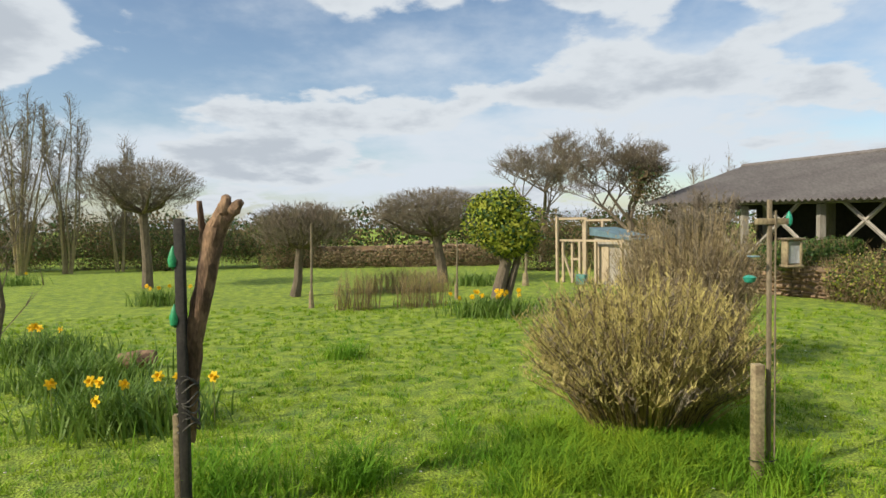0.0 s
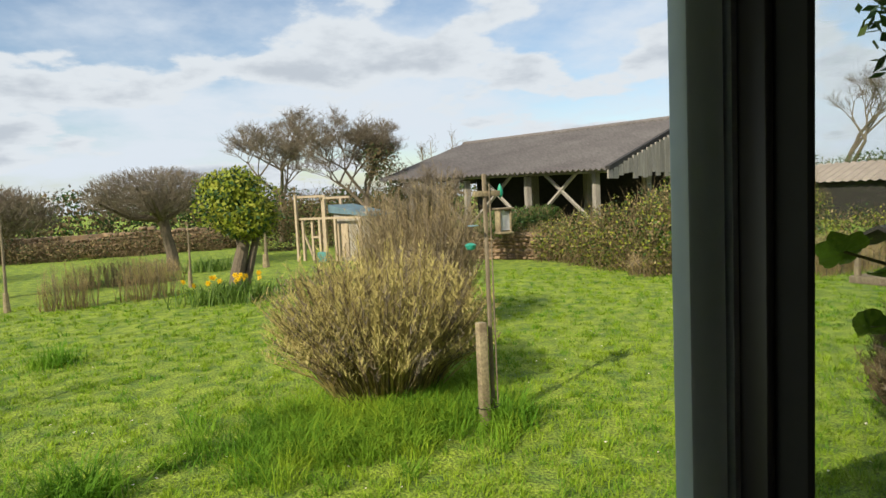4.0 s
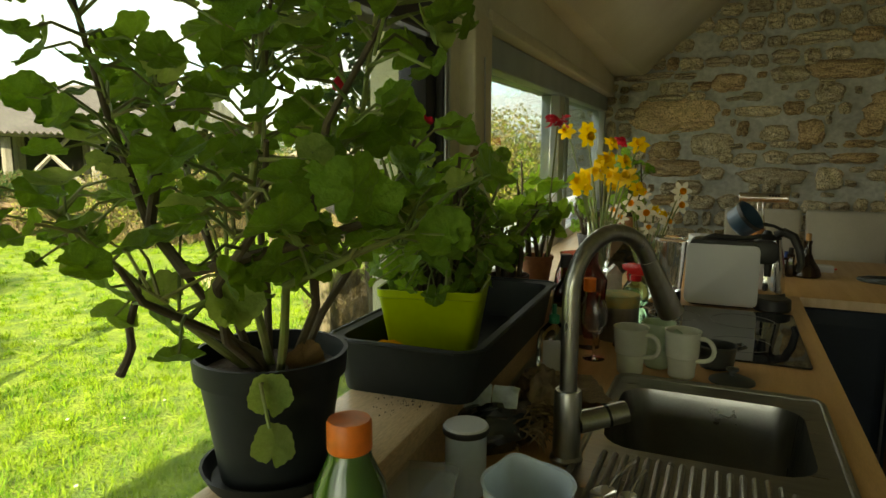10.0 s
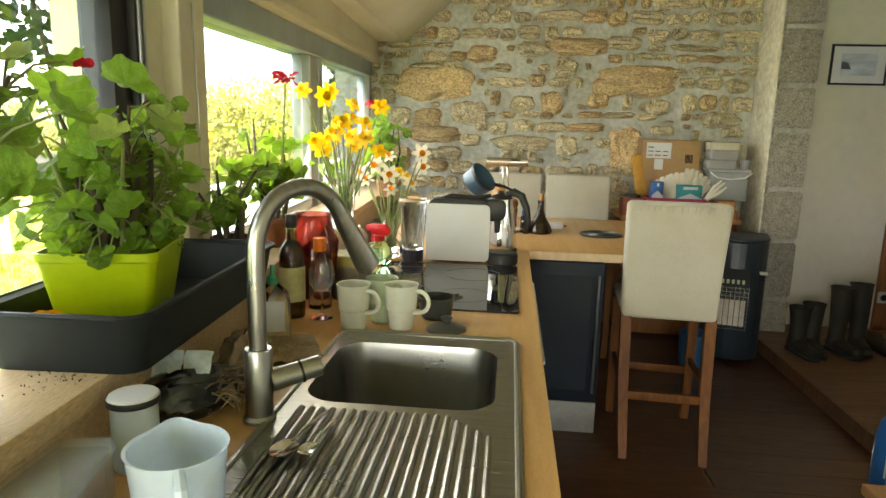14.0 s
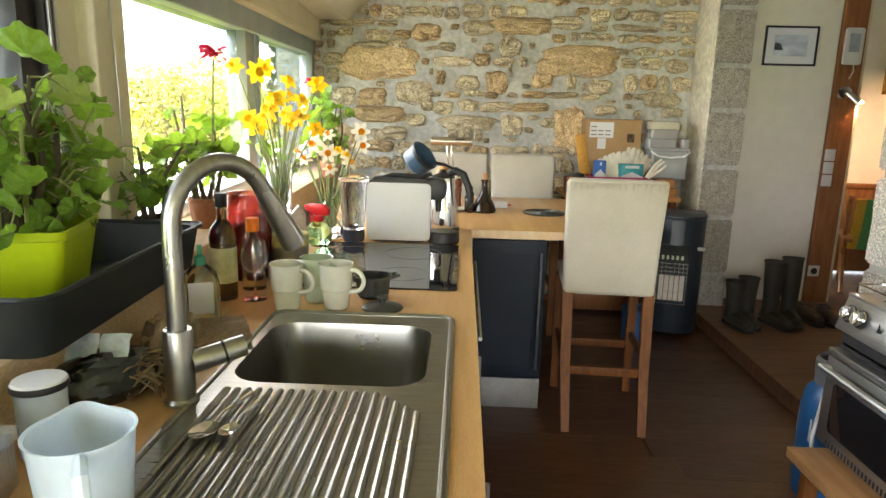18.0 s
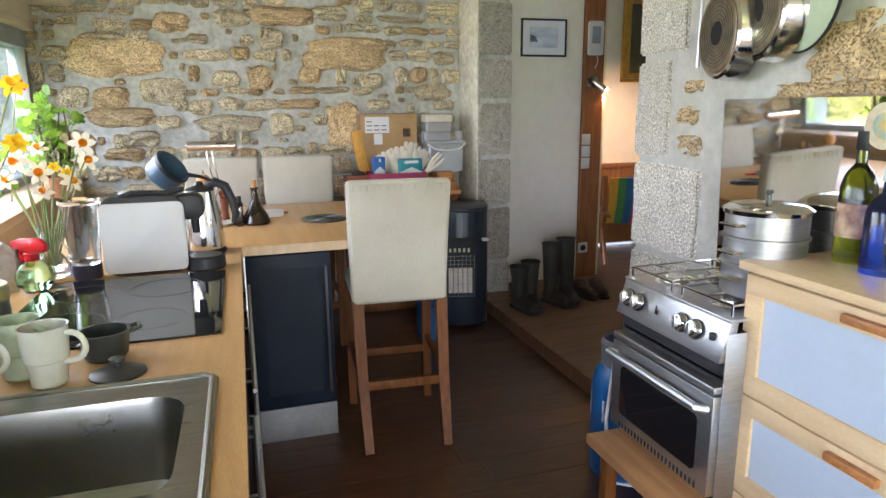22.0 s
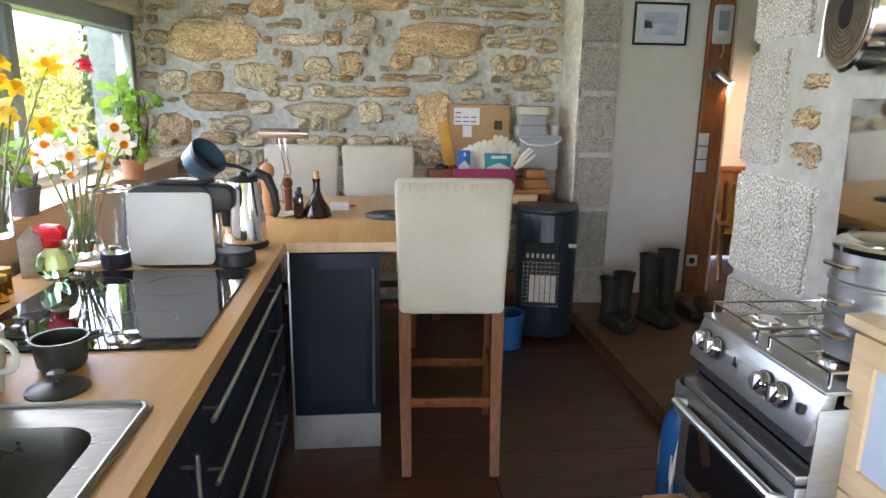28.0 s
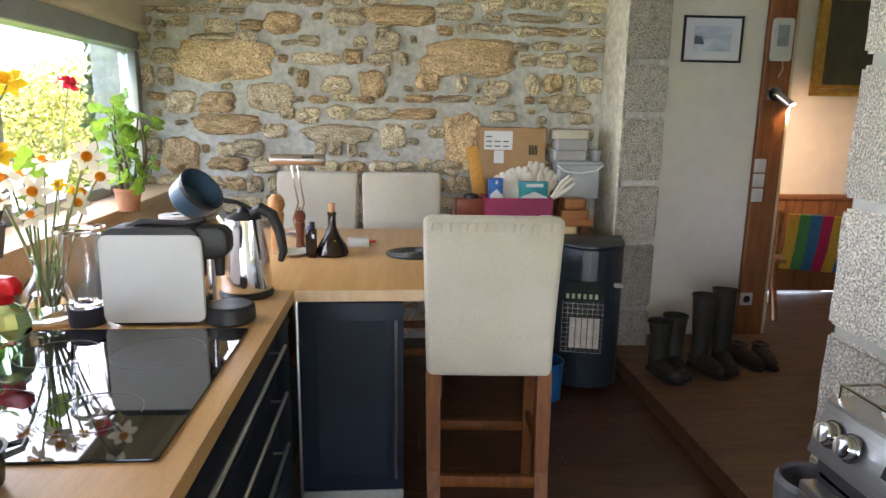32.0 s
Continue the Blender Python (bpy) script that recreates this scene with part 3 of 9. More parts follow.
tap = thing("mixer_tap", 0.452, 1.60, 0.905, "tall brushed steel swan-neck pull-out mixer tap", "tap")
part("body", lathe([(0.0001, 0), (0.031, 0), (0.031, 0.006), (0.026, 0.012), (0.026, 0.135), (0.024, 0.14), (0.0001, 0.14)]), steel, tap)
way = Vector((0.63, 0.78, 0)).normalized()
neck = [Vector((0, 0, 0.13)), Vector((0, 0, 0.30))]
neck += [way * (0.10 - 0.10 * math.cos(radians(a))) + Vector((0, 0, 0.318 + 0.115 * math.sin(radians(a)))) for a in range(10, 151, 10)]
part("neck", tube(neck, 0.0165, 14), steel, tap)
tip = neck[-1]
run = (neck[-1] - neck[-2]).normalized()
part("spray_head", tube([tip, tip + run * 0.03, tip + run * 0.10, tip + run * 0.135, tip + run * 0.137], [0.0175, 0.0195, 0.024, 0.0255, 0.02], 16), steel, tap)
lev = part("lever", tube([(0.02, 0.01, 0.075), (0.06, 0.035, 0.083), (0.10, 0.06, 0.092)], [0.022, 0.021, 0.0205], 14), steel, tap)
part("lever_ring", tube([(0.066, 0.039, 0.084), (0.070, 0.0415, 0.085)], 0.0225, 14), rubber, lev)

black_glass = material("black_glass", (0.008, 0.008, 0.009), None, 9, 0.03, fine=0.02, rough_vary=0.02, coat=0.35)
hob_grey = material("hob_grey", (0.12, 0.12, 0.12), None, 9, 0.3, fine=0.02)
hob = thing("induction_hob", 0.675, 2.748, 0.902, "black glass induction hob with faint grey ring marks", "hob")
part("glass_top", prism(rounded(-0.272, -0.337, 0.272, 0.337, 0.012), 0.0, 0.006, 0.0015), black_glass, hob, smooth=0)
for cx, cy, r in ((0.10, 0.16, 0.105), (0.09, -0.16, 0.09), (-0.13, 0.16, 0.09), (-0.13, -0.15, 0.105)):
    part("ring_mark", tube([(cx + r * math.cos(a), cy + r * math.sin(a), 0.0062) for a in (2 * math.pi * k / 40 for k in range(37))], 0.0009, 4), hob_grey, hob)

# ---- espresso machine, kettle, pan, blender cup ----
white_plastic = material("white_plastic", (0.64, 0.64, 0.65), (0.61, 0.61, 0.62), 6, 0.55, fine=0.02, bump=0.0001, bump_scale=200)
black_plastic = material("black_plastic", (0.010, 0.010, 0.011), (0.015, 0.015, 0.015), 6, 0.48, fine=0.05)
espresso = thing("capsule_coffee_machine", 0.712, 3.098, 0.902, "white and black capsule coffee machine on the hob's edge", "coffee machine")
shell = rounded(-0.148, 0.0, 0.115, 0.238, 0.022, 4)
part("side_panel", prism(shell, -0.015, 0.0, 0.004, m=Matrix.Translation((0, 0.015, 0.012)) @ TURN_X), white_plastic, espresso)
part("far_panel", prism(shell, 0.105, 0.12, 0.004, m=Matrix.Translation((0, 0.015, 0.012)) @ TURN_X @ Matrix.Diagonal((1, 1, -1, 1))), white_plastic, espresso)
part("body", prism(rounded(-0.14, 0.0, 0.108, 0.262, 0.03, 4), -0.103, -0.002, 0.004, m=Matrix.Translation((0, 0.016, 0.006)) @ TURN_X), black_plastic, espresso)
part("brew_head", prism(rounded(0.08, 0.175, 0.178, 0.262, 0.03, 4), -0.088, -0.012, 0.008, m=Matrix.Translation((0, 0.016, 0.006)) @ TURN_X), black_plastic, espresso)
part("spout", lathe([(0.0001, 0.13), (0.012, 0.13), (0.015, 0.185), (0.0001, 0.185)], 0.145, 0.07, 0), black_plastic, espresso)
part("lever", tube([(-0.09, 0.065, 0.262), (-0.05, 0.065, 0.275), (0.06, 0.065, 0.27), (0.115, 0.065, 0.285)], [0.01, 0.012, 0.012, 0.008], 8), black_plastic, espresso)
part("drip_tray", lathe([(0.0001, 0), (0.062, 0), (0.068, 0.008), (0.066, 0.045), (0.058, 0.05), (0.0001, 0.047)], 0.168, 0.066, 0), black_plastic, espresso)
part("drip_column", box(0.10, 0.03, 0.012, 0.115, 0.1, 0.18, 0.003), chrome, espresso)

kettle = thing("electric_kettle", 0.862, 3.44, 0.902, "polished steel electric kettle with black handle", "kettle")
part("power_base", lathe([(0.0001, 0), (0.082, 0), (0.085, 0.008), (0.08, 0.02), (0.0001, 0.02)]), black_plastic, kettle)
part("body", lathe([(0.0001, 0.022), (0.078, 0.022), (0.08, 0.04), (0.072, 0.14), (0.058, 0.22), (0.054, 0.245), (0.0001, 0.245)]), chrome, kettle)
part("lid", lathe([(0.0001, 0.282), (0.012, 0.28), (0.02, 0.265), (0.054, 0.25), (0.056, 0.245)]), black_plastic, kettle)
part("handle", tube([(0.03, -0.01, 0.262), (0.06, -0.02, 0.278), (0.095, -0.035, 0.262), (0.118, -0.045, 0.21), (0.128, -0.05, 0.15), (0.118, -0.048, 0.12)], [0.017, 0.019, 0.018, 0.016, 0.014, 0.009], 10), black_plastic, kettle)
part("spout", tube([(-0.045, 0.02, 0.2), (-0.075, 0.03, 0.235), (-0.085, 0.035, 0.245)], [0.02, 0.014, 0.01], 10), chrome, kettle)

blue_enamel = material("blue_enamel", (0.055, 0.10, 0.16), (0.045, 0.085, 0.14), 4, 0.3, fine=0.05)
saucepan = thing("saucepan", 0.775, 3.29, 1.165, "slate blue saucepan lying tilted on the coffee machine and kettle", "saucepan")
tilt = pose(-0.01, 0, 0.070, 0, 0, -25) @ Matrix.Rotation(radians(52), 4, "Y") @ Matrix.Scale(0.74, 4)
part("pot", lathe([(0.0001, -0.05), (0.075, -0.05), (0.085, -0.04), (0.09, 0.05), (0.086, 0.05), (0.08, -0.04), (0.0001, -0.044)], m=tilt), blue_enamel, saucepan)
part("rim_band", lathe([(0.0912, 0.03), (0.0925, 0.034), (0.0925, 0.05), (0.09, 0.052)], m=tilt), black_plastic, saucepan)
part("handle", tube([tilt @ Vector(p) for p in ((0.06, 0.066, 0.045), (0.10, 0.09, 0.08), (0.15, 0.11, 0.105))], [0.008, 0.006, 0.006], 8), black_plastic, saucepan)
towel = piece("paper_towel_roll", lathe([(0.018, 0.0), (0.055, 0.0), (0.056, 0.23), (0.018, 0.23)], 0.60, 3.62, 0.902), white_plastic, "white paper towel roll standing upright", "paper roll")

blender = thing("blender_cup", 0.505, 3.15, 0.902, "clear plastic blender cup with dark base", "blender")
part("base", lathe([(0.0001, 0), (0.045, 0), (0.047, 0.02), (0.046, 0.05), (0.0001, 0.05)]), material("dark_blue_plastic", (0.03, 0.03, 0.06), None, 5, 0.3), blender)
cup = part("cup", lathe([(0.042, 0.05), (0.046, 0.06), (0.06, 0.25), (0.062, 0.26), (0.0585, 0.26), (0.056, 0.25), (0.043, 0.06), (0.0001, 0.055)], seg=28), clear_glass, blender)
cup.visible_shadow = False
part("rim", lathe([(0.062, 0.25), (0.065, 0.256), (0.062, 0.266), (0.057, 0.262)]), clear_glass, blender)
part("blade", box(-0.02, -0.004, 0.06, 0.02, 0.004, 0.075, 0.002), chrome, blender)

# ---- mugs, casserole, cutlery, glasses, bottles round the sink ----
stoneware = material("stoneware", (0.66, 0.66, 0.56), (0.60, 0.60, 0.50), 8, 0.25, fine=0.04)
green_china = material("green_china", (0.52, 0.60, 0.44), (0.46, 0.55, 0.38), 8, 0.22, fine=0.04)


def mug(x, y, turn, mat, label, scale=1.0):
    ob = thing("mug", x, y, 0.902, label, "mug", "mugs beside the sink", turn=turn)
    part("cup", lathe([(0.0001, 0), (0.030, 0), (0.034, 0.006), (0.036, 0.05), (0.0365, 0.053), (0.0415, 0.058), (0.046, 0.125), (0.047, 0.128), (0.0435, 0.127), (0.039, 0.06), (0.033, 0.008), (0.0001, 0.006)], seg=28), mat, ob)
    part("handle", tube([(0.043, 0, 0.112)] + [(0.052 + 0.029 * math.cos(radians(t)), 0, 0.083 + 0.03 * math.sin(radians(t))) for t in range(80, -81, -20)] + [(0.036, 0, 0.05)], 0.0062, 12), mat, ob)
    return ob


mug(0.488, 2.185, -20, stoneware, "pale grey-white stoneware mug with a stepped foot")
mug(0.618, 2.205, -15, stoneware, "off-white stoneware mug with a stepped foot")
mug(0.55, 2.27, -30, green_china, "pale green stoneware mug standing behind the others")
grey_iron = material("grey_iron", (0.045, 0.05, 0.045), (0.035, 0.04, 0.036), 9, 0.35, fine=0.1)
cocotte = thing("mini_casserole", 0.70, 2.335, 0.902, "small dark grey enamelled casserole without its lid", "casserole", turn=25)
part("pot", lathe([(0.0001, 0), (0.04, 0), (0.047, 0.01), (0.052, 0.06), (0.056, 0.065), (0.05, 0.065), (0.045, 0.012), (0.0001, 0.008)]), grey_iron, cocotte)
for s in (-1, 1):
    part("handle", tube([(s * 0.05, -0.018, 0.055), (s * 0.075, -0.014, 0.06), (s * 0.078, 0.014, 0.06), (s * 0.05, 0.018, 0.055)], 0.005, 8), grey_iron, cocotte)
lid = thing("casserole_lid", 0.742, 2.222, 0.902, "dark grey casserole lid with a chrome-topped knob", "lid")
part("plate", lathe([(0.0001, 0.018), (0.03, 0.015), (0.056, 0.004), (0.057, 0.0), (0.0001, 0.0)]), grey_iron, lid)
part("knob", lathe([(0.008, 0.014), (0.007, 0.024), (0.016, 0.03), (0.016, 0.036), (0.0001, 0.039)]), grey_iron, lid)

for k, (x, y, turn, label) in enumerate(((0.545, 1.47, 12, "steel tablespoon lying on the drainer"), (0.585, 1.475, 8, "steel teaspoon lying on the drainer"))):
    sp = thing("spoon", x, y, 0.914, label, "spoon", "spoons on the drainer", turn=-turn)
    sc = 1.0 if k == 0 else 0.72
    part("bowl", lathe([(0.0001, 0.0), (0.012 * sc, 0.001), (0.02 * sc, 0.005), (0.0215 * sc, 0.008), (0.019 * sc, 0.007), (0.0001, 0.003)], m=Matrix.Diagonal((1, 1.45, 1, 1))), chrome, sp)
    part("shaft", tube([(0, 0.028 * sc, 0.006), (0, 0.06 * sc, 0.012), (0, 0.15 * sc, 0.006)], [0.003, 0.0028, 0.005], 6), chrome, sp)

wine = thing("wine_glass", 0.375, 2.265, 0.902, "clear stemmed wine glass", "glass")
part("bowl", lathe([(0.0001, 0.075), (0.02, 0.08), (0.036, 0.105), (0.037, 0.13), (0.029, 0.172), (0.0275, 0.172), (0.0355, 0.13), (0.0345, 0.106), (0.019, 0.083), (0.0001, 0.079)]), clear_glass, wine)
part("stem", lathe([(0.0001, 0.0), (0.032, 0.001), (0.032, 0.003), (0.006, 0.008), (0.0035, 0.02), (0.0035, 0.07), (0.008, 0.078), (0.0001, 0.079)]), clear_glass, wine)
olive_glass = glass("olive_glass", (0.24, 0.19, 0.03))
oil = thing("oil_bottle", 0.285, 2.27, 0.902, "dark green glass oil bottle with a black cap", "bottle")
part("bottle", lathe([(0.0001, 0), (0.036, 0), (0.037, 0.01), (0.037, 0.18), (0.03, 0.205), (0.015, 0.225), (0.014, 0.27), (0.0001, 0.27)]), olive_glass, oil)
part("cap", lathe([(0.016, 0.262), (0.017, 0.264), (0.017, 0.30), (0.0001, 0.302)]), black_plastic, oil)
part("label", lathe([(0.0376, 0.05), (0.0378, 0.05), (0.0378, 0.15), (0.0376, 0.15)], seg=30), material("paper_label", (0.65, 0.60, 0.35), (0.45, 0.45, 0.2), 20, 0.7), oil)
orange_cap = material("orange_cap", (0.75, 0.17, 0.015), None, 6, 0.4)
orange_b = thing("sauce_bottle", 0.335, 2.38, 0.902, "clear bottle with an orange screw cap", "bottle")
part("bottle", lathe([(0.0001, 0), (0.035, 0), (0.035, 0.12), (0.015, 0.16), (0.015, 0.18), (0.0001, 0.18)]), clear_glass, orange_b)
part("cap", lathe([(0.018, 0.175), (0.019, 0.177), (0.019, 0.215), (0.0001, 0.217)]), orange_cap, orange_b)
soap_clear = glass("soap_clear", (0.86, 0.95, 0.90))
soap = thing("washing_up_bottle", 0.31, 2.05, 0.902, "clear washing-up liquid bottle with white label and green top", "bottle", turn=20)
part("bottle", lathe([(0.0001, 0), (0.038, 0), (0.042, 0.008), (0.042, 0.10), (0.036, 0.13), (0.018, 0.148), (0.014, 0.155), (0.0001, 0.155)], m=Matrix.Diagonal((1.05, 0.62, 1, 1))), soap_clear, soap)
part("label", box(-0.03, -0.0265, 0.03, 0.03, -0.0255, 0.11), white_plastic, soap)
part("cap", lathe([(0.014, 0.15), (0.014, 0.17), (0.006, 0.175), (0.006, 0.2), (0.0001, 0.2)]), material("green_cap", (0.02, 0.22, 0.10), None, 5, 0.4), soap)
red_glass = glass("red_glass", (0.42, 0.13, 0.11), 0.06)
teapot = thing("red_jug", 0.27, 2.52, 0.902, "red glass jug behind the bottles", "jug")
part("body", lathe([(0.0001, 0), (0.07, 0), (0.085, 0.03), (0.09, 0.10), (0.075, 0.20), (0.06, 0.25), (0.063, 0.27), (0.060, 0.27), (0.057, 0.25), (0.072, 0.20), (0.087, 0.10), (0.082, 0.032), (0.068, 0.004), (0.0001, 0.004)]), red_glass, teapot)
part("handle", tube([(0.06, -0.05, 0.24), (0.10, -0.08, 0.2), (0.09, -0.07, 0.1), (0.06, -0.05, 0.06)], 0.008, 8), red_glass, teapot)
tin = thing("metal_tin", 0.40, 2.52, 0.902, "round tin box with printed lid", "tin")
part("body", lathe([(0.0001, 0), (0.065, 0), (0.066, 0.003), (0.066, 0.13), (0.0001, 0.13)]), steel, tin)
part("lid", lathe([(0.068, 0.11), (0.0685, 0.112), (0.0685, 0.142), (0.065, 0.146), (0.0001, 0.146)]), material("tin_print", (0.55, 0.42, 0.12), (0.25, 0.3, 0.15), 30, 0.35), tin)
cloth_grey = material("dish_cloth", (0.33, 0.24, 0.15), (0.25, 0.18, 0.11), 14, 0.95, bump=0.002, bump_scale=180, fine=0.25)
cl = bmesh.new()
bmesh.ops.create_grid(cl, x_segments=14, y_segments=12, size=0.5)
for v in cl.verts:
    v.co = Vector((v.co.x * 0.17, v.co.y * 0.2, 0.014 + 0.02 * abs(noise.noise(Vector((v.co.x * 5, v.co.y * 4, 2))))))
piece("paper_bag", cl, cloth_grey, "crumpled brown kraft paper beside the sink", "paper bag").matrix_basis = pose(0.37, 1.95, 0.902, 0, 0, 25)

# ---- things at the near end of the sink ----
jug_plastic = material("jug_plastic", (0.76, 0.84, 0.90), (0.72, 0.80, 0.86), 5, 0.25, fine=0.03, through_light=0.5)
jug = thing("measuring_jug", 0.475, 1.262, 0.912, "milky white plastic measuring jug", "jug", turn=-60)
body = lathe([(0.0001, 0.0), (0.05, 0.0), (0.055, 0.006), (0.064, 0.11), (0.067, 0.116), (0.062, 0.114), (0.052, 0.008), (0.0001, 0.005)], seg=64)
for v in body.verts:
    if v.co.z > 0.07 and v.co.x < -0.04:
        v.co.x -= (v.co.z - 0.07) * 0.5 * (0.5 + 0.5 * math.cos(math.pi * min(1, abs(v.co.y) / 0.04)))
part("body", body, jug_plastic, jug)
part("handle", tube([(0.062, 0, 0.108), (0.095, 0, 0.10), (0.105, 0, 0.06), (0.085, 0, 0.012), (0.055, 0, 0.01)], [0.008, 0.010, 0.010, 0.009, 0.007], 8), jug_plastic, jug)
part("water", lathe([(0.0001, 0.045), (0.056, 0.045)], seg=30), clear_glass, jug)
canister = thing("plastic_canister", 0.318, 1.418, 0.902, "white plastic canister with a dark rimmed lid", "canister")
part("body", lathe([(0.0001, 0), (0.035, 0), (0.036, 0.004), (0.036, 0.115), (0.0001, 0.115)]), jug_plastic, canister)
part("lid", lathe([(0.0385, 0.108), (0.0395, 0.11), (0.0395, 0.118), (0.037, 0.122), (0.0001, 0.122)]), white_plastic, canister)
part("lid_ring", lathe([(0.0398, 0.108), (0.0405, 0.110), (0.0405, 0.117), (0.0398, 0.119)]), black_plastic, canister)
green_liquid = material("green_soap", (0.05, 0.12, 0.012), (0.035, 0.09, 0.01), 4, 0.12, fine=0.03, coat=0.5)
detergent = thing("green_soap_bottle", 0.315, 1.055, 0.902, "green liquid soap bottle with an orange screw cap", "bottle")
part("bottle", lathe([(0.0001, 0), (0.046, 0), (0.05, 0.012), (0.05, 0.15), (0.042, 0.19), (0.027, 0.222), (0.0245, 0.236), (0.0001, 0.236)]), green_liquid, detergent)
part("cap", lathe([(0.0255, 0.232), (0.027, 0.234), (0.027, 0.266), (0.025, 0.27), (0.0001, 0.27)]), orange_cap, detergent)
box_plastic = material("box_plastic", (0.55, 0.60, 0.63), (0.62, 0.66, 0.69), 6, 0.12, fine=0.05, coat=0.6)
box_plastic.node_tree.nodes["Principled BSDF"].inputs["Alpha"].default_value = 0.34
tubm = thing("clear_plastic_box", 0.275, 1.204, 0.902, "clear plastic food box with its lid on", "food box", turn=13.7)
part("box", prism(rounded(-0.09, -0.12, 0.09, 0.12, 0.02), 0.0, 0.075, 0.004), box_plastic, tubm)
part("lid", prism(rounded(-0.096, -0.126, 0.096, 0.126, 0.022), 0.075, 0.085, 0.003), box_plastic, tubm)
bag_black = material("black_film", (0.012, 0.016, 0.018), (0.03, 0.04, 0.045), 14, 0.2, fine=0.2, bump=0.006, bump_scale=30, coat=0.5)
leaf_scrap = material("dry_peelings", (0.11, 0.07, 0.035), (0.26, 0.19, 0.11), 30, 0.85, fine=0.3)
label_blue = material("pale_blue_print", (0.66, 0.76, 0.84), (0.42, 0.54, 0.64), 24, 0.3, fine=0.15, spread=(0.5, 0.62))


def crumpled(sx, sy, sz, low, seed, rough):
    bm = bmesh.new()
    bmesh.ops.create_icosphere(bm, subdivisions=4, radius=1)
    for v in bm.verts:
        p = v.co.copy()
        n = abs(noise.noise(p * 2.4 + Vector((seed, 0, 0)))) * rough + noise.noise(p * 6 + Vector((0, seed, 0))) * rough * 0.5
        v.co = Vector((p.x * sx, p.y * sy, p.z * sz)) * (1 + n)
        v.co.z = max(low, v.co.z)
    return bm


packet = thing("sponge_packet", 0.295, 1.62, 0.934, "crumpled black plastic packet with pale blue panels behind the sink", "packet")
bag = crumpled(0.066, 0.12, 0.05, -0.031, 3, 0.22)
bag.transform(Matrix.Rotation(radians(-38), 4, "Z"))
part("bag", bag, bag_black, packet)
for k, (x, y, z, tip_back, yaw) in enumerate(((-0.092, -0.092, 0.036, 50, 62), (-0.075, -0.028, 0.052, 52, 40), (-0.030, -0.005, 0.062, 55, 14), (0.022, 0.010, 0.060, 55, 4))):
    panel_bm = bmesh.new()
    bmesh.ops.create_grid(panel_bm, x_segments=8, y_segments=8, size=0.027)
    for v in panel_bm.verts:
        v.co.z = 0.010 * noise.noise(v.co * 45 + Vector((k * 4, 0, 0)))
    bmesh.ops.solidify(panel_bm, geom=panel_bm.faces[:], thickness=0.0015)
    panel_bm.transform(pose(x, y, z, tip_back, 0, yaw))
    part("printed_panel", panel_bm, label_blue, packet, "shiny pale blue printed panel")
scraps = bmesh.new()
r = random.Random(77)
for _ in range(70):
    p = Vector((r.uniform(0.04, 0.11), r.uniform(-0.03, 0.09), r.uniform(-0.02, 0.035)))
    d = Vector((r.uniform(-1, 1), r.uniform(-1, 1), r.uniform(-0.5, 0.8))).normalized() * r.uniform(0.015, 0.035)
    tube([p - d, p + Vector((0, 0, 0.006)), p + d], [0.001, r.uniform(0.002, 0.005), 0.001], 5, scraps)
dry = piece("dried_peelings", scraps, leaf_scrap, "dry brown leaves and peelings beside the packet", "plant waste", kind="stuff")
dry.matrix_basis = pose(0.295, 1.62, 0.934)
sack = material("brown_bag", (0.20, 0.13, 0.07), (0.30, 0.24, 0.16), 18, 0.8, fine=0.3, bump=0.004, bump_scale=40)
pk = bmesh.new()
bmesh.ops.create_icosphere(pk, subdivisions=4, radius=1)
for v in pk.verts:
    n = noise.noise(v.co * 3.0) * 0.3
    v.co = Vector((v.co.x * 0.045, v.co.y * 0.10, max(-0.035, v.co.z * 0.06))) * (1 + n)
piece("onion_bag", pk, sack, "brown net bag of bulbs behind the tap", "bag").matrix_basis = pose(0.33, 1.83, 0.938, 0, 0, 0)

# ---- spray bottle, jars and cartons at the hob ----
spray_green = glass("spray_green", (0.55, 0.92, 0.55))
red_plastic = material("red_plastic", (0.62, 0.015, 0.02), None, 5, 0.3)
spray = thing("spray_bottle", 0.395, 2.985, 0.908, "round green glass plant sprayer with a red trigger head", "spray bottle", turn=160)
part("bulb", lathe([(0.0001, 0.0), (0.03, 0.002), (0.05, 0.025), (0.054, 0.05), (0.045, 0.08), (0.022, 0.098), (0.018, 0.105), (0.0001, 0.105)]), spray_green, spray)
part("collar", lathe([(0.02, 0.10), (0.021, 0.102), (0.021, 0.122), (0.0001, 0.124)]), red_plastic, spray)
part("head", prism([(-0.045, 0.125), (0.02, 0.125), (0.03, 0.135), (0.055, 0.14), (0.058, 0.16), (0.03, 0.168), (-0.03, 0.168), (-0.05, 0.15)], -0.012, 0.012, 0.004, m=TURN_X), red_plastic, spray)
part("trigger", tube([(0.03, 0, 0.14), (0.036, 0, 0.12), (0.03, 0, 0.095)], [0.006, 0.005, 0.004], 6), red_plastic, spray)
carton_white = material("carton_white", (0.62, 0.62, 0.58), (0.5, 0.45, 0.4), 22, 0.6, fine=0.1)
piece("milk_carton", box(-0.03, -0.03, 0, 0.03, 0.03, 0.12, 0.002, bm=prism([(-0.03, 0.12), (0.03, 0.12), (0.0, 0.155)], -0.03, 0.03, m=TURN_X)), carton_white, "small white drinks carton beside the hob", "carton").matrix_basis = pose(0.30, 3.05, 0.902, 0, 0, 15)
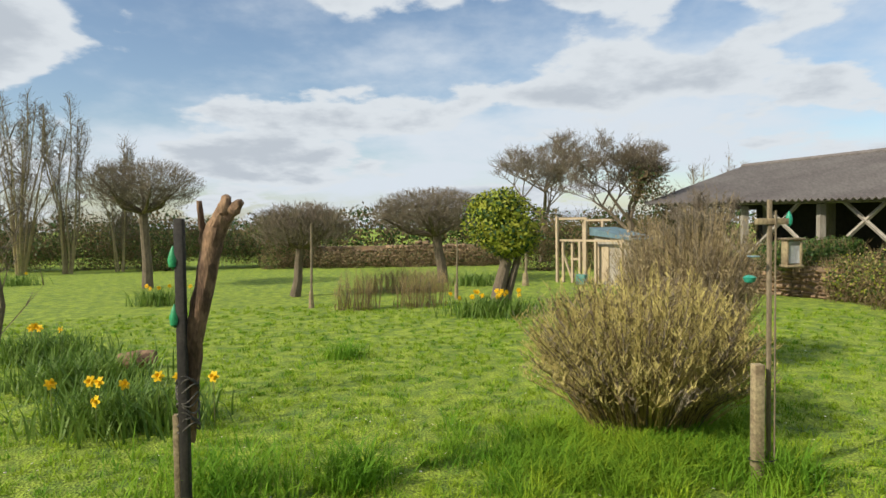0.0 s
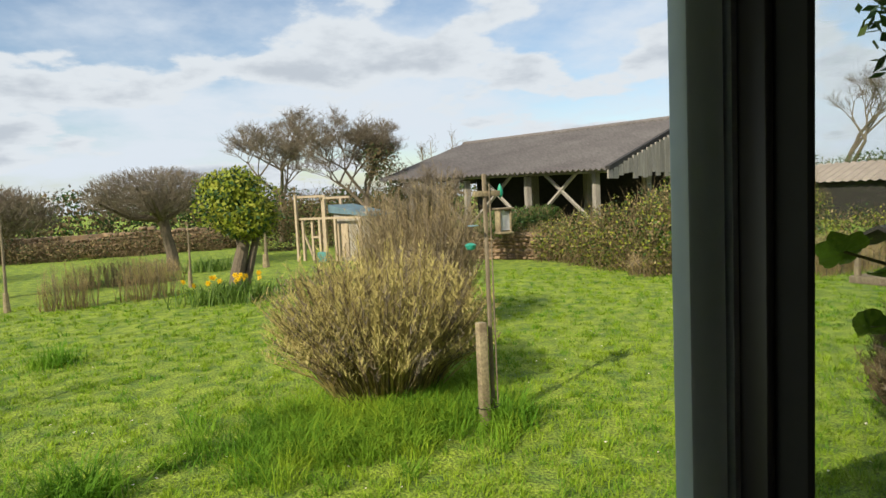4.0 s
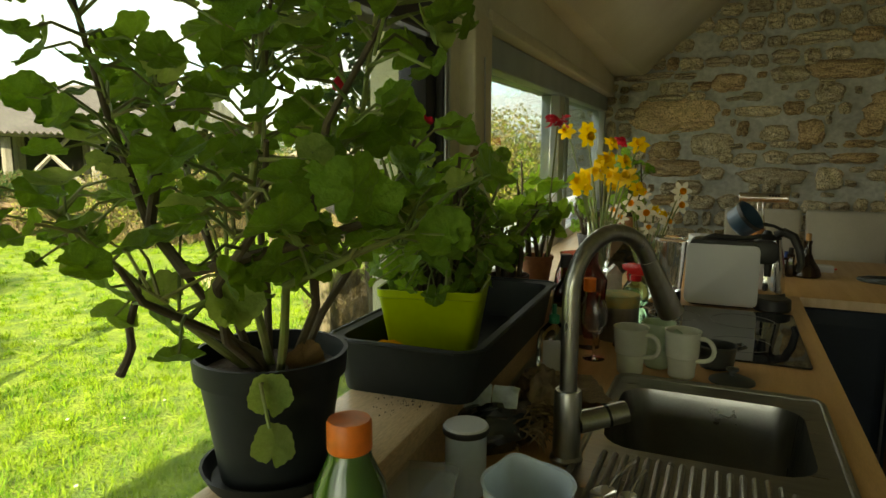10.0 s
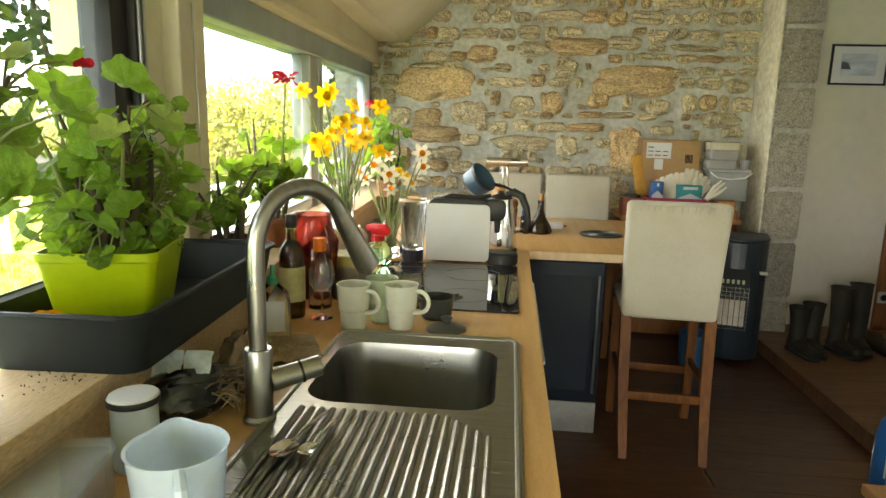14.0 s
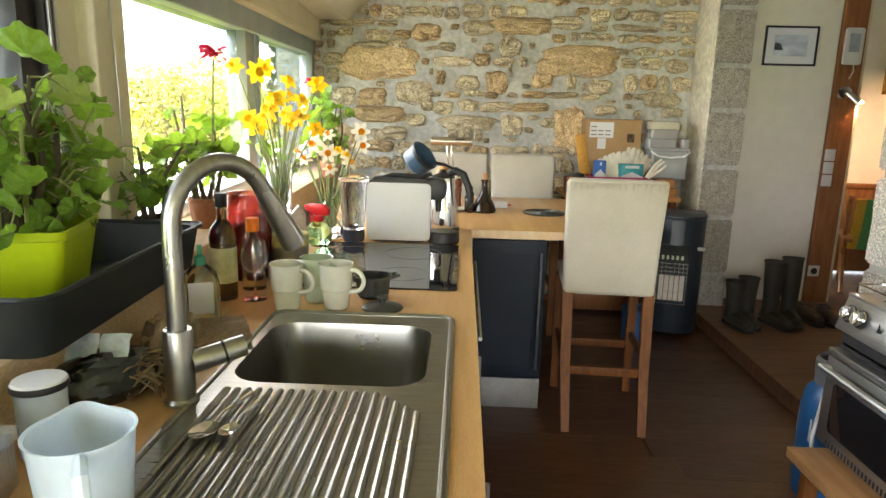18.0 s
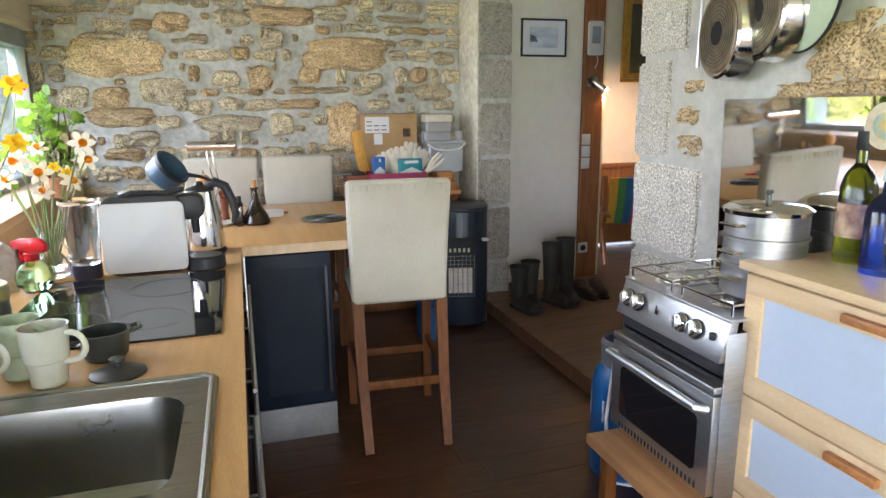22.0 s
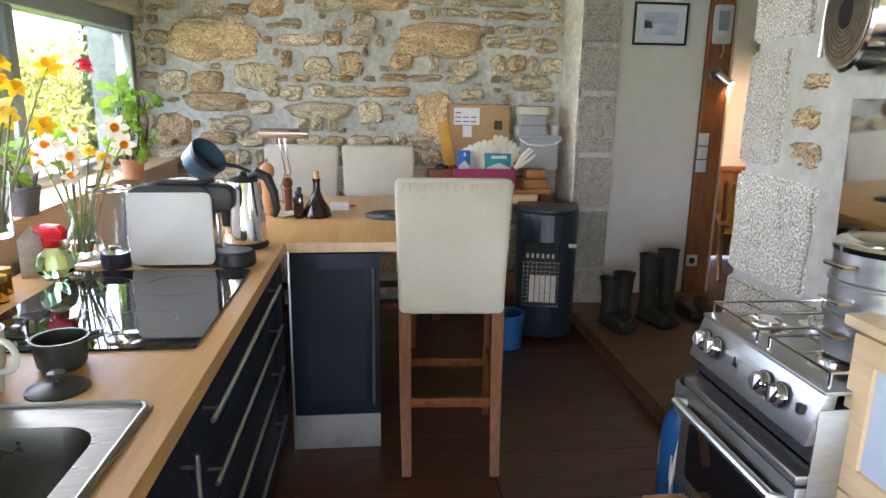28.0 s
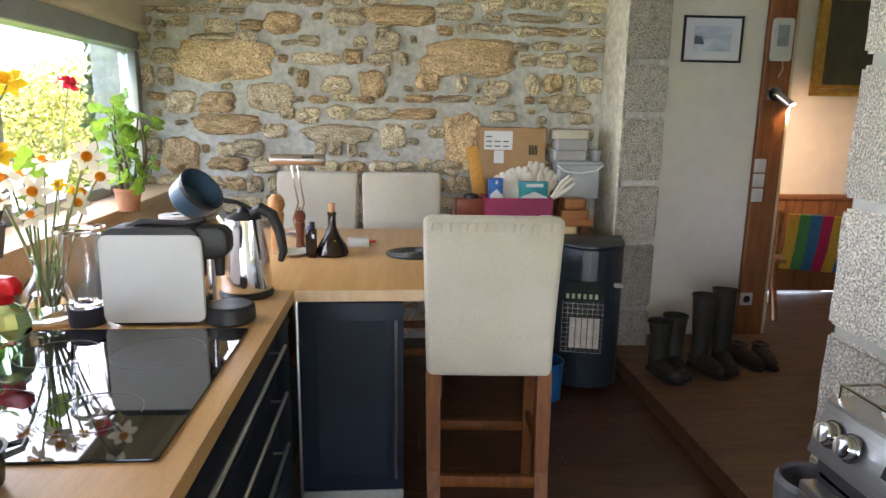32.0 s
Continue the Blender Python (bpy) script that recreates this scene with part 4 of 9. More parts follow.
amber = glass("amber_glass", (0.75, 0.42, 0.08))
for k, (x, y) in enumerate(((0.31, 2.86), (0.34, 2.78), (0.29, 2.76))):
    jar = thing("spice_jar", x, y, 0.902, "small spice jar with an ochre lid", "jar", "spice jars beside the hob")
    part("jar", lathe([(0.0001, 0), (0.022, 0), (0.023, 0.004), (0.023, 0.06), (0.0001, 0.06)]), amber, jar)
    part("lid", lathe([(0.024, 0.058), (0.0245, 0.06), (0.0245, 0.075), (0.0001, 0.077)]), material("ochre_lid", (0.55, 0.33, 0.04), None, 5, 0.4), jar)
trivet = piece("round_board", lathe([(0.0001, 0), (0.12, 0), (0.122, 0.004), (0.12, 0.01), (0.0001, 0.01)], 0.40, 3.22, 0.902, 40), beech, "round wooden board under the flower vase", "board")

# ---- bar stools ----
cream_cloth = material("cream_cloth", (0.53, 0.49, 0.41), (0.47, 0.43, 0.35), 5, 0.85, bump=0.0008, bump_scale=220, fine=0.08, sheen=0.2)


def stool(x, y, turn, label):
    ob = thing("bar_stool", x, y, 0, label, "bar stool", "stools round the breakfast bar", turn=turn)
    pad = box(-0.215, -0.045, 0.625, 0.215, 0.03, 1.165, 0.022, 3)
    bmesh.ops.subdivide_edges(pad, edges=[e for e in pad.edges if abs(e.verts[0].co.z - e.verts[1].co.z) > 0.3], cuts=7)
    for v in pad.verts:
        k = (v.co.z - 0.625) / 0.54
        v.co.x *= 0.965 + 0.07 * k - 0.03 * max(0, k - 0.9) * 10 * 0.3
        v.co.y += -0.05 * k * k + 0.006 * noise.noise(Vector((v.co.x * 6, v.co.z * 5, 1.0)))
    part("backrest", pad, cream_cloth, ob, "slip-covered cream backrest")
    seam = tube([(sx, -0.1, 1.152) for sx in (-0.2, -0.1, 0, 0.1, 0.2)], 0.003, 6)
    part("piping", seam, cream_cloth, ob)
    for k in range(15):
        px = -0.195 + k * 0.028 + 0.008 * math.sin(k * 3.1)
        part("gather", tube([(px, -0.094, 1.158), (px + 0.003, -0.1005, 1.146), (px + 0.004 * math.sin(k), -0.0995, 1.132), (px + 0.002, -0.0965, 1.118)], [0.001, 0.0042, 0.003, 0.0008], 6), cream_cloth, ob)
    part("seat", box(-0.21, -0.01, 0.64, 0.21, 0.38, 0.70, 0.02, 3), cream_cloth, ob)
    for sx in (-1, 1):
        part("leg", tube([(sx * 0.185, -0.01, 0.64), (sx * 0.18, -0.06, 0.3), (sx * 0.172, -0.17, 0.0)], [0.034, 0.032, 0.026], 4), leg_wood, ob, smooth=0)
        part("leg", tube([(sx * 0.19, 0.345, 0.63), (sx * 0.19, 0.35, 0.0)], [0.032, 0.026], 4), leg_wood, ob, smooth=0)
        part("stretcher", box(sx * 0.19 - 0.01, -0.06, 0.30, sx * 0.19 + 0.01, 0.35, 0.335, 0.003), leg_wood, ob)
    part("stretcher", box(-0.18, -0.085, 0.25, 0.18, -0.06, 0.29, 0.003), leg_wood, ob)
    part("stretcher", box(-0.19, 0.34, 0.24, 0.19, 0.36, 0.28, 0.003), leg_wood, ob)
    return ob


stool(1.645, 3.44, -4, "cream slip-covered bar stool with dark wooden legs")
for x in (0.905, 1.37):
    ob = stool(x, 4.98, 180, "cream slip-covered bar stool behind the breakfast bar")

# ---- on the breakfast bar ----
BAR = 0.902
disc = thing("cast_iron_trivet", 1.41, 4.06, BAR, "black ridged cast iron trivet", "trivet")
part("plate", lathe([(0.0001, 0), (0.115, 0), (0.118, 0.004), (0.115, 0.008), (0.0001, 0.006)], seg=40), grey_iron, disc)
for k in range(5):
    part("ridge", tube([((0.03 + 0.018 * k) * math.cos(a), (0.03 + 0.018 * k) * math.sin(a), 0.008) for a in (2 * math.pi * i / 32 for i in range(33))], 0.003, 5), grey_iron, disc)
lamp_chrome = material("nickel", (0.62, 0.56, 0.52), None, 9, 0.22, 1.0, fine=0.03)
lamp = thing("desk_lamp", 0.87, 4.50, BAR, "nickel banker's desk lamp with a tubular shade and curved arms", "lamp", turn=-4)
part("base", lathe([(0.0001, 0), (0.06, 0), (0.062, 0.01), (0.05, 0.018), (0.0001, 0.02)]), lamp_chrome, lamp)
for sx in (-0.012, 0.016):
    part("arm", tube([(sx, 0, 0.015), (sx - 0.01, -0.01, 0.08), (sx + 0.02, -0.02, 0.16), (sx + 0.005, -0.02, 0.24), (sx - 0.005, -0.025, 0.33), (sx + 0.015, -0.02, 0.352)], 0.0042, 8), lamp_chrome, lamp)
shade = part("shade", tube([(-0.115, -0.03, 0.362), (-0.11, -0.03, 0.362), (0.135, -0.03, 0.362), (0.14, -0.03, 0.362)], [0.020, 0.0265, 0.0265, 0.022], 18), lamp_chrome, lamp)
for k in range(4):
    part("slot", box(0.04 + k * 0.014, -0.058, 0.375, 0.05 + k * 0.014, -0.052, 0.380), dark_void, shade)
mill_pale = material("mill_pale", (0.52, 0.27, 0.11), (0.45, 0.22, 0.085), 9, 0.35, fine=0.12, stretch=(1, 1, 6))
mill_dark = material("mill_dark", (0.24, 0.07, 0.03), (0.18, 0.05, 0.02), 9, 0.3, fine=0.12, stretch=(1, 1, 6))
for x, y, s, mat, label in ((0.845, 4.09, 1.0, mill_pale, "tall turned beech pepper mill"), (0.93, 4.15, 0.70, mill_dark, "small turned reddish-brown salt mill")):
    m = thing("pepper_mill", x, y, BAR, label, "mill", "wooden mills on the breakfast bar")
    part("body", lathe([(0.0001, 0), (0.030 * s, 0), (0.031 * s, 0.02 * s), (0.024 * s, 0.06 * s), (0.026 * s, 0.12 * s), (0.031 * s, 0.16 * s), (0.028 * s, 0.172 * s), (0.0001, 0.175 * s)]), mat, m)
    part("head", lathe([(0.0001, 0.175 * s), (0.026 * s, 0.176 * s), (0.035 * s, 0.20 * s), (0.033 * s, 0.225 * s), (0.018 * s, 0.245 * s), (0.0001, 0.248 * s)]), mat, m)
    part("knob", lathe([(0.005, 0.246 * s), (0.005, 0.256 * s), (0.008, 0.262 * s), (0.0001, 0.27 * s)]), chrome, m)
plate = piece("small_plate", lathe([(0.0001, 0.004), (0.05, 0.004), (0.075, 0.014), (0.077, 0.016), (0.05, 0.0), (0.0001, 0.0)], 0.91, 4.06, BAR, 32), stoneware, "small pale saucer under the mills", "saucer")
dark_glass = material("dark_bottle", (0.016, 0.010, 0.006), (0.03, 0.015, 0.008), 5, 0.08, fine=0.05)
carafe = thing("vinegar_bottle", 1.075, 4.045, BAR, "squat dark glass vinegar bottle with a cork", "bottle")
part("bottle", lathe([(0.0001, 0), (0.062, 0), (0.068, 0.01), (0.06, 0.04), (0.032, 0.085), (0.018, 0.12), (0.016, 0.165), (0.019, 0.168), (0.019, 0.18), (0.0001, 0.18)]), dark_glass, carafe)
part("cork", lathe([(0.012, 0.178), (0.013, 0.215), (0.0001, 0.217)]), mill_pale, carafe)
for x, y, h, label in ((1.0, 4.0, 0.115, "small dark square oil bottle"), (0.985, 4.045, 0.09, "small dark bottle with a blue cap")):
    b = thing("condiment_bottle", x, y, BAR, label, "bottle", "condiment bottles on the breakfast bar")
    part("bottle", prism(rounded(-0.016, -0.016, 0.016, 0.016, 0.005), 0, h, 0.004), dark_glass, b)
    part("cap", lathe([(0.01, h), (0.011, h + 0.002), (0.011, h + 0.03), (0.0001, h + 0.032)]), black_plastic if h > 0.1 else material("blue_cap", (0.03, 0.08, 0.35), None, 5, 0.4), b)
piece("napkin_box", box(-0.045, -0.03, 0, 0.045, 0.03, 0.035, 0.004), white_plastic, "small white box on the breakfast bar", "box").matrix_basis = pose(1.17, 4.24, BAR, 0, 0, 8)
piece("red_napkin", box(-0.05, -0.03, 0, 0.05, 0.03, 0.008, 0.003), red_plastic, "folded red paper napkin", "napkin").matrix_basis = pose(1.19, 4.33, BAR, 0, 0, 30)

# ---- sideboard with boxes by the stone wall ----
pine = material("pine", (0.42, 0.18, 0.06), (0.34, 0.14, 0.045), 5, 0.4, fine=0.2, stretch=(1, 9, 9))
side = thing("sideboard", 2.08, 5.28, 0, "low pine sideboard crowded with boxes", "sideboard")
part("top", box(-0.40, -0.25, 0.86, 0.40, 0.24, 0.895, 0.005), pine, side)
part("end_block", box(0.1, -0.26, 0.80, 0.30, -0.2, 0.86, 0.004), birch, side)
for sx in (-0.36, 0.34):
    part("leg", box(sx, -0.2, 0, sx + 0.05, -0.15, 0.86, 0.004), leg_wood, side)
    part("leg", box(sx, 0.15, 0, sx + 0.05, 0.2, 0.86, 0.004), leg_wood, side)
part("low_panel", box(-0.36, -0.12, 0.02, 0.36, -0.10, 0.30, 0.004), panel_wood, side)
TOP = 0.895
cardboard = material("cardboard", (0.40, 0.25, 0.12), (0.36, 0.22, 0.10), 6, 0.85, fine=0.08, bump=0.0004, bump_scale=120)
carton = thing("cardboard_box", 2.04, 5.40, TOP, "brown cardboard parcel box with white address labels", "box", turn=-3)
part("body", box(-0.20, -0.12, 0, 0.20, 0.12, 0.52, 0.004), cardboard, carton)
lab = part("shipping_label", box(-0.17, -0.124, 0.39, 0.0, -0.122, 0.50), white_plastic, carton)
part("shipping_label", box(-0.11, -0.124, 0.31, -0.05, -0.122, 0.385), white_plastic, carton)
for k in range(7):
    part("print_bar", box(-0.16 + (k % 3) * 0.052, -0.1265, 0.408 + (k // 3) * 0.028, -0.122 + (k % 3) * 0.05, -0.1255, 0.414 + (k // 3) * 0.028), dark_void, lab)
for k in range(6):
    part("barcode", box(0.10 + k * 0.009, -0.124, 0.36, 0.105 + k * 0.009, -0.122, 0.42), dark_void, carton)
orange_card = material("orange_card", (0.72, 0.38, 0.08), None, 5, 0.7)
piece("orange_folder", box(-0.04, -0.005, 0, 0.04, 0.005, 0.42, 0.003), orange_card, "orange cardboard folder leaning on the parcel", "folder").matrix_basis = pose(1.86, 5.22, TOP, 0, -12, 20)
pink = thing("pink_box", 2.03, 5.07, TOP, "dark pink carton full of gloves and packets", "box")
magenta = material("magenta_card", (0.35, 0.035, 0.11), (0.28, 0.03, 0.09), 4, 0.6)
for a in ((-0.19, -0.1, 0, 0.19, -0.095, 0.135), (-0.19, 0.095, 0, 0.19, 0.1, 0.135), (-0.19, -0.095, 0, -0.185, 0.095, 0.135), (0.185, -0.095, 0, 0.19, 0.095, 0.135), (-0.185, -0.095, 0, 0.185, 0.095, 0.01)):
    part("side", box(*a), magenta, pink)
part("label", box(0.12, -0.104, 0.01, 0.185, -0.1015, 0.04), white_plastic, pink)
teal = material("teal_print", (0.02, 0.22, 0.30), (0.03, 0.30, 0.32), 12, 0.5)
blue_print = material("blue_print", (0.02, 0.10, 0.36), (0.04, 0.16, 0.45), 12, 0.5)
for x, y, z, w, d, h, mat, label in ((-0.13, -0.04, 0.012, 0.075, 0.05, 0.23, blue_print, "blue medicine packet in the pink carton"), (0.09, -0.02, 0.012, 0.16, 0.06, 0.21, teal, "blue and green glove packet in the pink carton")):
    p = thing("packet", 2.03 + x, 5.07 + y, TOP + z, label, "packet", "packets in the pink carton", turn=6)
    part("body", box(-w / 2, -d / 2, 0, w / 2, d / 2, h, 0.002), mat, p)
    part("print", box(-w / 2 + 0.03, -d / 2 - 0.001, h * 0.86, w / 2 - 0.03, -d / 2 - 0.0004, h * 0.95), white_plastic, p)
    part("band", prism([(-w / 2, h * 0.5), (w / 2, h * 0.5), (w / 2, h * 0.58), (0.0, h * 0.74), (-w / 2, h * 0.60)], d / 2 + 0.0004, d / 2 + 0.001, m=TURN_X), white_plastic, p)
latex = material("latex", (0.70, 0.65, 0.56), (0.64, 0.58, 0.48), 8, 0.6, fine=0.06, bump=0.003, bump_scale=30)
for x, y, z, turn, lean, label in ((0.03, 0.03, 0.16, -8, -8, "pale rubber glove with spread fingers standing in the carton"), (0.10, 0.05, 0.19, 12, 10, "folded pale rubber glove on the packets"), (-0.03, 0.01, 0.14, -20, -25, "pale rubber glove hanging over the carton"), (0.14, 0.0, 0.16, 20, 32, "pale rubber glove leaning out of the carton")):
    gl = bmesh.new()
    for k in range(5):
        a = radians(-30 + 15 * k)
        way = Vector((math.sin(a), 0.08 * (k % 2), math.cos(a)))
        long = 0.045 if k in (0, 4) else 0.065
        tube([way * 0.02, way * 0.055, way * (0.05 + long * 0.6), way * (0.05 + long)], [0.026, 0.021, 0.019, 0.009], 8, gl)
    tube([(0, 0, -0.10), (0, 0, -0.04), (0, 0, 0.02), (0, 0, 0.05)], [0.042, 0.038, 0.045, 0.03], 10, gl)
    gl.transform(Matrix.Diagonal((1.35, 0.4, 1.25, 1)))
    piece("rubber_glove", gl, latex, label, "gloves", group="gloves in the pink carton").matrix_basis = pose(2.03 + x, 5.07 + y, TOP + z, 0, lean, turn)
fg = bmesh.new()
for k, (dx, dz) in enumerate(((0.0, 0.04), (0.02, 0.03), (0.035, 0.0))):
    tube([(0, 0, 0), (0.05 + dx, 0, 0.05 + dz), (0.09 + dx, -0.01, 0.09 + dz)], [0.014, 0.012, 0.007], 8, fg)
piece("glove", fg, latex, "pale glove fingers sticking up from the carton", "gloves").matrix_basis = pose(2.23, 5.03, TOP + 0.13, 0, 0, 0)
tub_clear = material("cloudy_plastic", (0.66, 0.69, 0.70), (0.60, 0.63, 0.65), 5, 0.22, fine=0.04)
tub_clear.node_tree.nodes["Principled BSDF"].inputs["Alpha"].default_value = 0.42
tub = thing("plastic_bucket", 2.42, 5.27, TOP + 0.11, "clear plastic bucket with lid, handle and papers inside", "bucket", turn=0)
part("bucket", prism(rounded(-0.13, -0.1, 0.13, 0.1, 0.02), 0.0, 0.2, 0.006), tub_clear, tub)
part("rim", prism(rounded(-0.145, -0.113, 0.145, 0.113, 0.025), 0.2, 0.222, 0.004), tub_clear, tub)
part("handle", tube([(-0.14, -0.118, 0.2), (-0.09, -0.122, 0.165), (0.0, -0.122, 0.155), (0.09, -0.122, 0.165), (0.14, -0.118, 0.2)], 0.006, 8), white_plastic, tub)
part("papers", box(-0.1, -0.07, 0.005, 0.1, 0.07, 0.12, 0.01), white_plastic, tub)
for k, (x, z, w, h) in enumerate(((2.37, TOP + 0.332, 0.20, 0.06), (2.38, TOP + 0.394, 0.19, 0.065))):
    fb = thing("egg_box_tub", x, 5.27, z, "clear plastic tub with brown eggs inside", "food box", "tubs stacked on the bucket")
    part("tub", prism(rounded(-w / 2, -0.07, w / 2, 0.07, 0.015), 0, h, 0.004), tub_clear, fb)
    for j in range(5):
        part("egg", lathe([(0.0001, 0), (0.014, 0.006), (0.019, 0.02), (0.015, 0.034), (0.0001, 0.042)], -0.075 + j * 0.037, -0.03, 0.006, 12), material("egg_brown", (0.40, 0.17, 0.08), None, 5, 0.5), fb)
eggc = material("egg_carton", (0.55, 0.50, 0.40), None, 10, 0.9, bump=0.002, bump_scale=80, fine=0.1)
piece("egg_carton", prism(rounded(-0.10, -0.06, 0.10, 0.06, 0.01), 0, 0.055, 0.008), eggc, "cream cardboard egg carton on top", "egg box").matrix_basis = pose(2.38, 5.27, TOP + 0.460, 0, 0, 2)
jarp = thing("small_jar", 2.54, 5.26, TOP + 0.332, "small clear jar with brown contents", "jar")
part("jar", lathe([(0.0001, 0), (0.034, 0), (0.036, 0.06), (0.03, 0.065), (0.0001, 0.067)]), tub_clear, jarp)
part("contents", lathe([(0.0001, 0.003), (0.03, 0.003), (0.031, 0.04), (0.0001, 0.042)]), mill_dark, jarp)
for y, z, w, label in ((5.09, 0.0, 0.17, "varnished wooden box with rounded front"), (5.10, 0.062, 0.13, "smaller varnished wooden box")):
    piece("wooden_box", prism(rounded(-w / 2, -0.06, w / 2, 0.06, 0.02), 0, 0.06, 0.01), pine, label, "box").matrix_basis = pose(2.37, y, TOP + z, 0, 0, 4)
piece("tea_box", box(-0.09, -0.05, 0, 0.09, 0.05, 0.12, 0.003), material("rust_box", (0.22, 0.05, 0.02), None, 6, 0.4, fine=0.1), "small reddish-brown wooden box on the sideboard", "box").matrix_basis = pose(1.77, 5.1, TOP, 0, 0, 5)
piece("black_cap", lathe([(0.0001, 0), (0.045, 0), (0.04, 0.02), (0.0001, 0.03)], 1.77, 5.1, TOP + 0.12), black_plastic, "small black lid on the wooden box", "lid")

# ---- gas heater ----
heater = thing("gas_heater", 2.40, 4.83, 0, "black rounded cabinet gas heater with a wire guard", "heater", turn=-14)
shellm = material("heater_black", (0.011, 0.018, 0.028), (0.015, 0.023, 0.034), 6, 0.38, fine=0.08)
ho = [(0.185 * math.cos(a), -0.02 - 0.17 * math.sin(a)) for a in (math.pi * k / 14 for k in range(15))] + [(-0.185, 0.19), (0.185, 0.19)]
part("body", prism([(x, y) for x, y in ho], 0.03, 0.795, 0.004), shellm, heater)
part("lid", prism([(x * 1.02, y * 1.02) for x, y in ho], 0.797, 0.818, 0.006), shellm, heater)
part("grip", box(0.13, -0.20, 0.605, 0.175, -0.155, 0.622, 0.004), white_plastic, heater)
part("recess", box(-0.13, -0.193, 0.25, 0.08, -0.12, 0.63, 0.01), dark_void, heater)
for k in range(6):
    part("vent", box(-0.115 + k * 0.03, -0.198, 0.535, -0.10 + k * 0.03, -0.192, 0.56), material("vent_green", (0.35, 0.4, 0.25), None, 4, 0.5), heater)
for k in range(5):
    part("burner_plate", box(-0.09 + k * 0.032, -0.199, 0.26, -0.062 + k * 0.032, -0.194, 0.43, 0.002), material("ceramic_burner", (0.62, 0.55, 0.48), (0.5, 0.42, 0.36), 30, 0.9), heater)
for k in range(9):
    part("wire", tube([(-0.13 + k * 0.026, -0.205, 0.24), (-0.13 + k * 0.026, -0.205, 0.52)], 0.001, 4), steel, heater)
for k in range(11):
    part("wire", tube([(-0.135, -0.2075, 0.24 + k * 0.027), (0.085, -0.2075, 0.24 + k * 0.027)], 0.001, 4), steel, heater)
for sx, sy in ((-0.15, -0.05), (0.15, -0.05), (-0.15, 0.16), (0.15, 0.16)):
    part("castor", lathe([(0.0001, 0), (0.018, 0), (0.018, 0.03), (0.0001, 0.03)], sx, sy, 0), rubber, heater)
blue_plastic = material("blue_plastic", (0.012, 0.085, 0.24), (0.015, 0.10, 0.28), 4, 0.35, fine=0.06)
piece("blue_bucket", lathe([(0.0001, 0), (0.09, 0), (0.10, 0.2), (0.103, 0.2), (0.103, 0.21), (0.095, 0.21), (0.085, 0.01), (0.0001, 0.01)], 2.13, 4.62, 0.0), blue_plastic, "blue plastic bucket beside the heater", "bucket")

# ---- cooker ----
brushed = material("brushed_steel", (0.44, 0.44, 0.435), (0.37, 0.37, 0.365), 8, 0.36, 0.95, fine=0.05, stretch=(2, 1, 14), bump=0.0001, bump_scale=120)
CX, CY = 2.25, 2.42
cooker_steel = material("cooker_steel", (0.66, 0.66, 0.66), (0.58, 0.58, 0.58), 9, 0.36, 0.9, fine=0.05, stretch=(1, 14, 1))
ck = thing("gas_cooker", CX, CY, 0.30, "compact stainless steel gas cooker with white-metal knobs", "cooker")
HW = 0.258
part("cabinet", box(0.03, -HW, 0.0, 0.40, HW, 0.53, 0.003), dark_void, ck)
part("side_panel", box(0.02, -HW - 0.004, 0.0, 0.40, -HW, 0.53, 0.001), brushed, ck)
pn = bmesh.new()
prism([(0.0, 0.445), (0.05, 0.445), (0.06, 0.565), (0.035, 0.565)], -HW, HW, 0.003, pn, m=Matrix(((1, 0, 0, 0), (0, 0, 1, 0), (0, 1, 0, 0), (0, 0, 0, 1))))
panel = part("control_panel", pn, brushed, ck)
slope = math.atan2(0.035, 0.12)
for yy in (0.205, 0.145, -0.075, -0.14):
    kn = part("knob", lathe([(0.0001, 0.0), (0.027, 0.0), (0.0275, 0.003), (0.0245, 0.006), (0.0235, 0.022), (0.021, 0.025), (0.0001, 0.0255)], m=Matrix.Translation((0.014, yy, 0.508)) @ Matrix.Rotation(-math.pi / 2 + slope, 4, "Y"), seg=24), chrome, panel)
    part("knob_ring", lathe([(0.0276, 0.0), (0.031, 0.0), (0.031, 0.0025), (0.0276, 0.003)], m=Matrix.Translation((0.014, yy, 0.508)) @ Matrix.Rotation(-math.pi / 2 + slope, 4, "Y"), seg=24), black_plastic, kn)
    part("knob_grip", box(-0.016, yy - 0.005, 0.492, -0.006, yy + 0.005, 0.532, 0.002), aluminium, kn)
part("emblem", prism([(0.0, 0.0), (0.018, 0.0), (0.009, 0.03)], 0, 0.001, m=Matrix.Translation((0.0125, 0.04, 0.495)) @ Matrix(((0, 0, -1, 0), (1, 0, 0, 0), (0.0, 1, 0, 0), (0, 0, 0, 1)))), dark_void, panel)
part("ignition_button", box(0.006, -0.22, 0.50, 0.018, -0.205, 0.522, 0.001), black_plastic, panel)
part("hob_plate", box(0.03, -HW, 0.56, 0.41, HW, 0.57, 0.003), brushed, ck)
for bx, by, r in ((0.14, 0.13, 0.045), (0.30, 0.13, 0.035), (0.14, -0.13, 0.035), (0.30, -0.13, 0.045)):
    part("burner", lathe([(r + 0.02, 0.571), (r, 0.576), (r, 0.588), (r * 0.8, 0.594), (0.0001, 0.595)], bx, by, 0), chrome, ck)
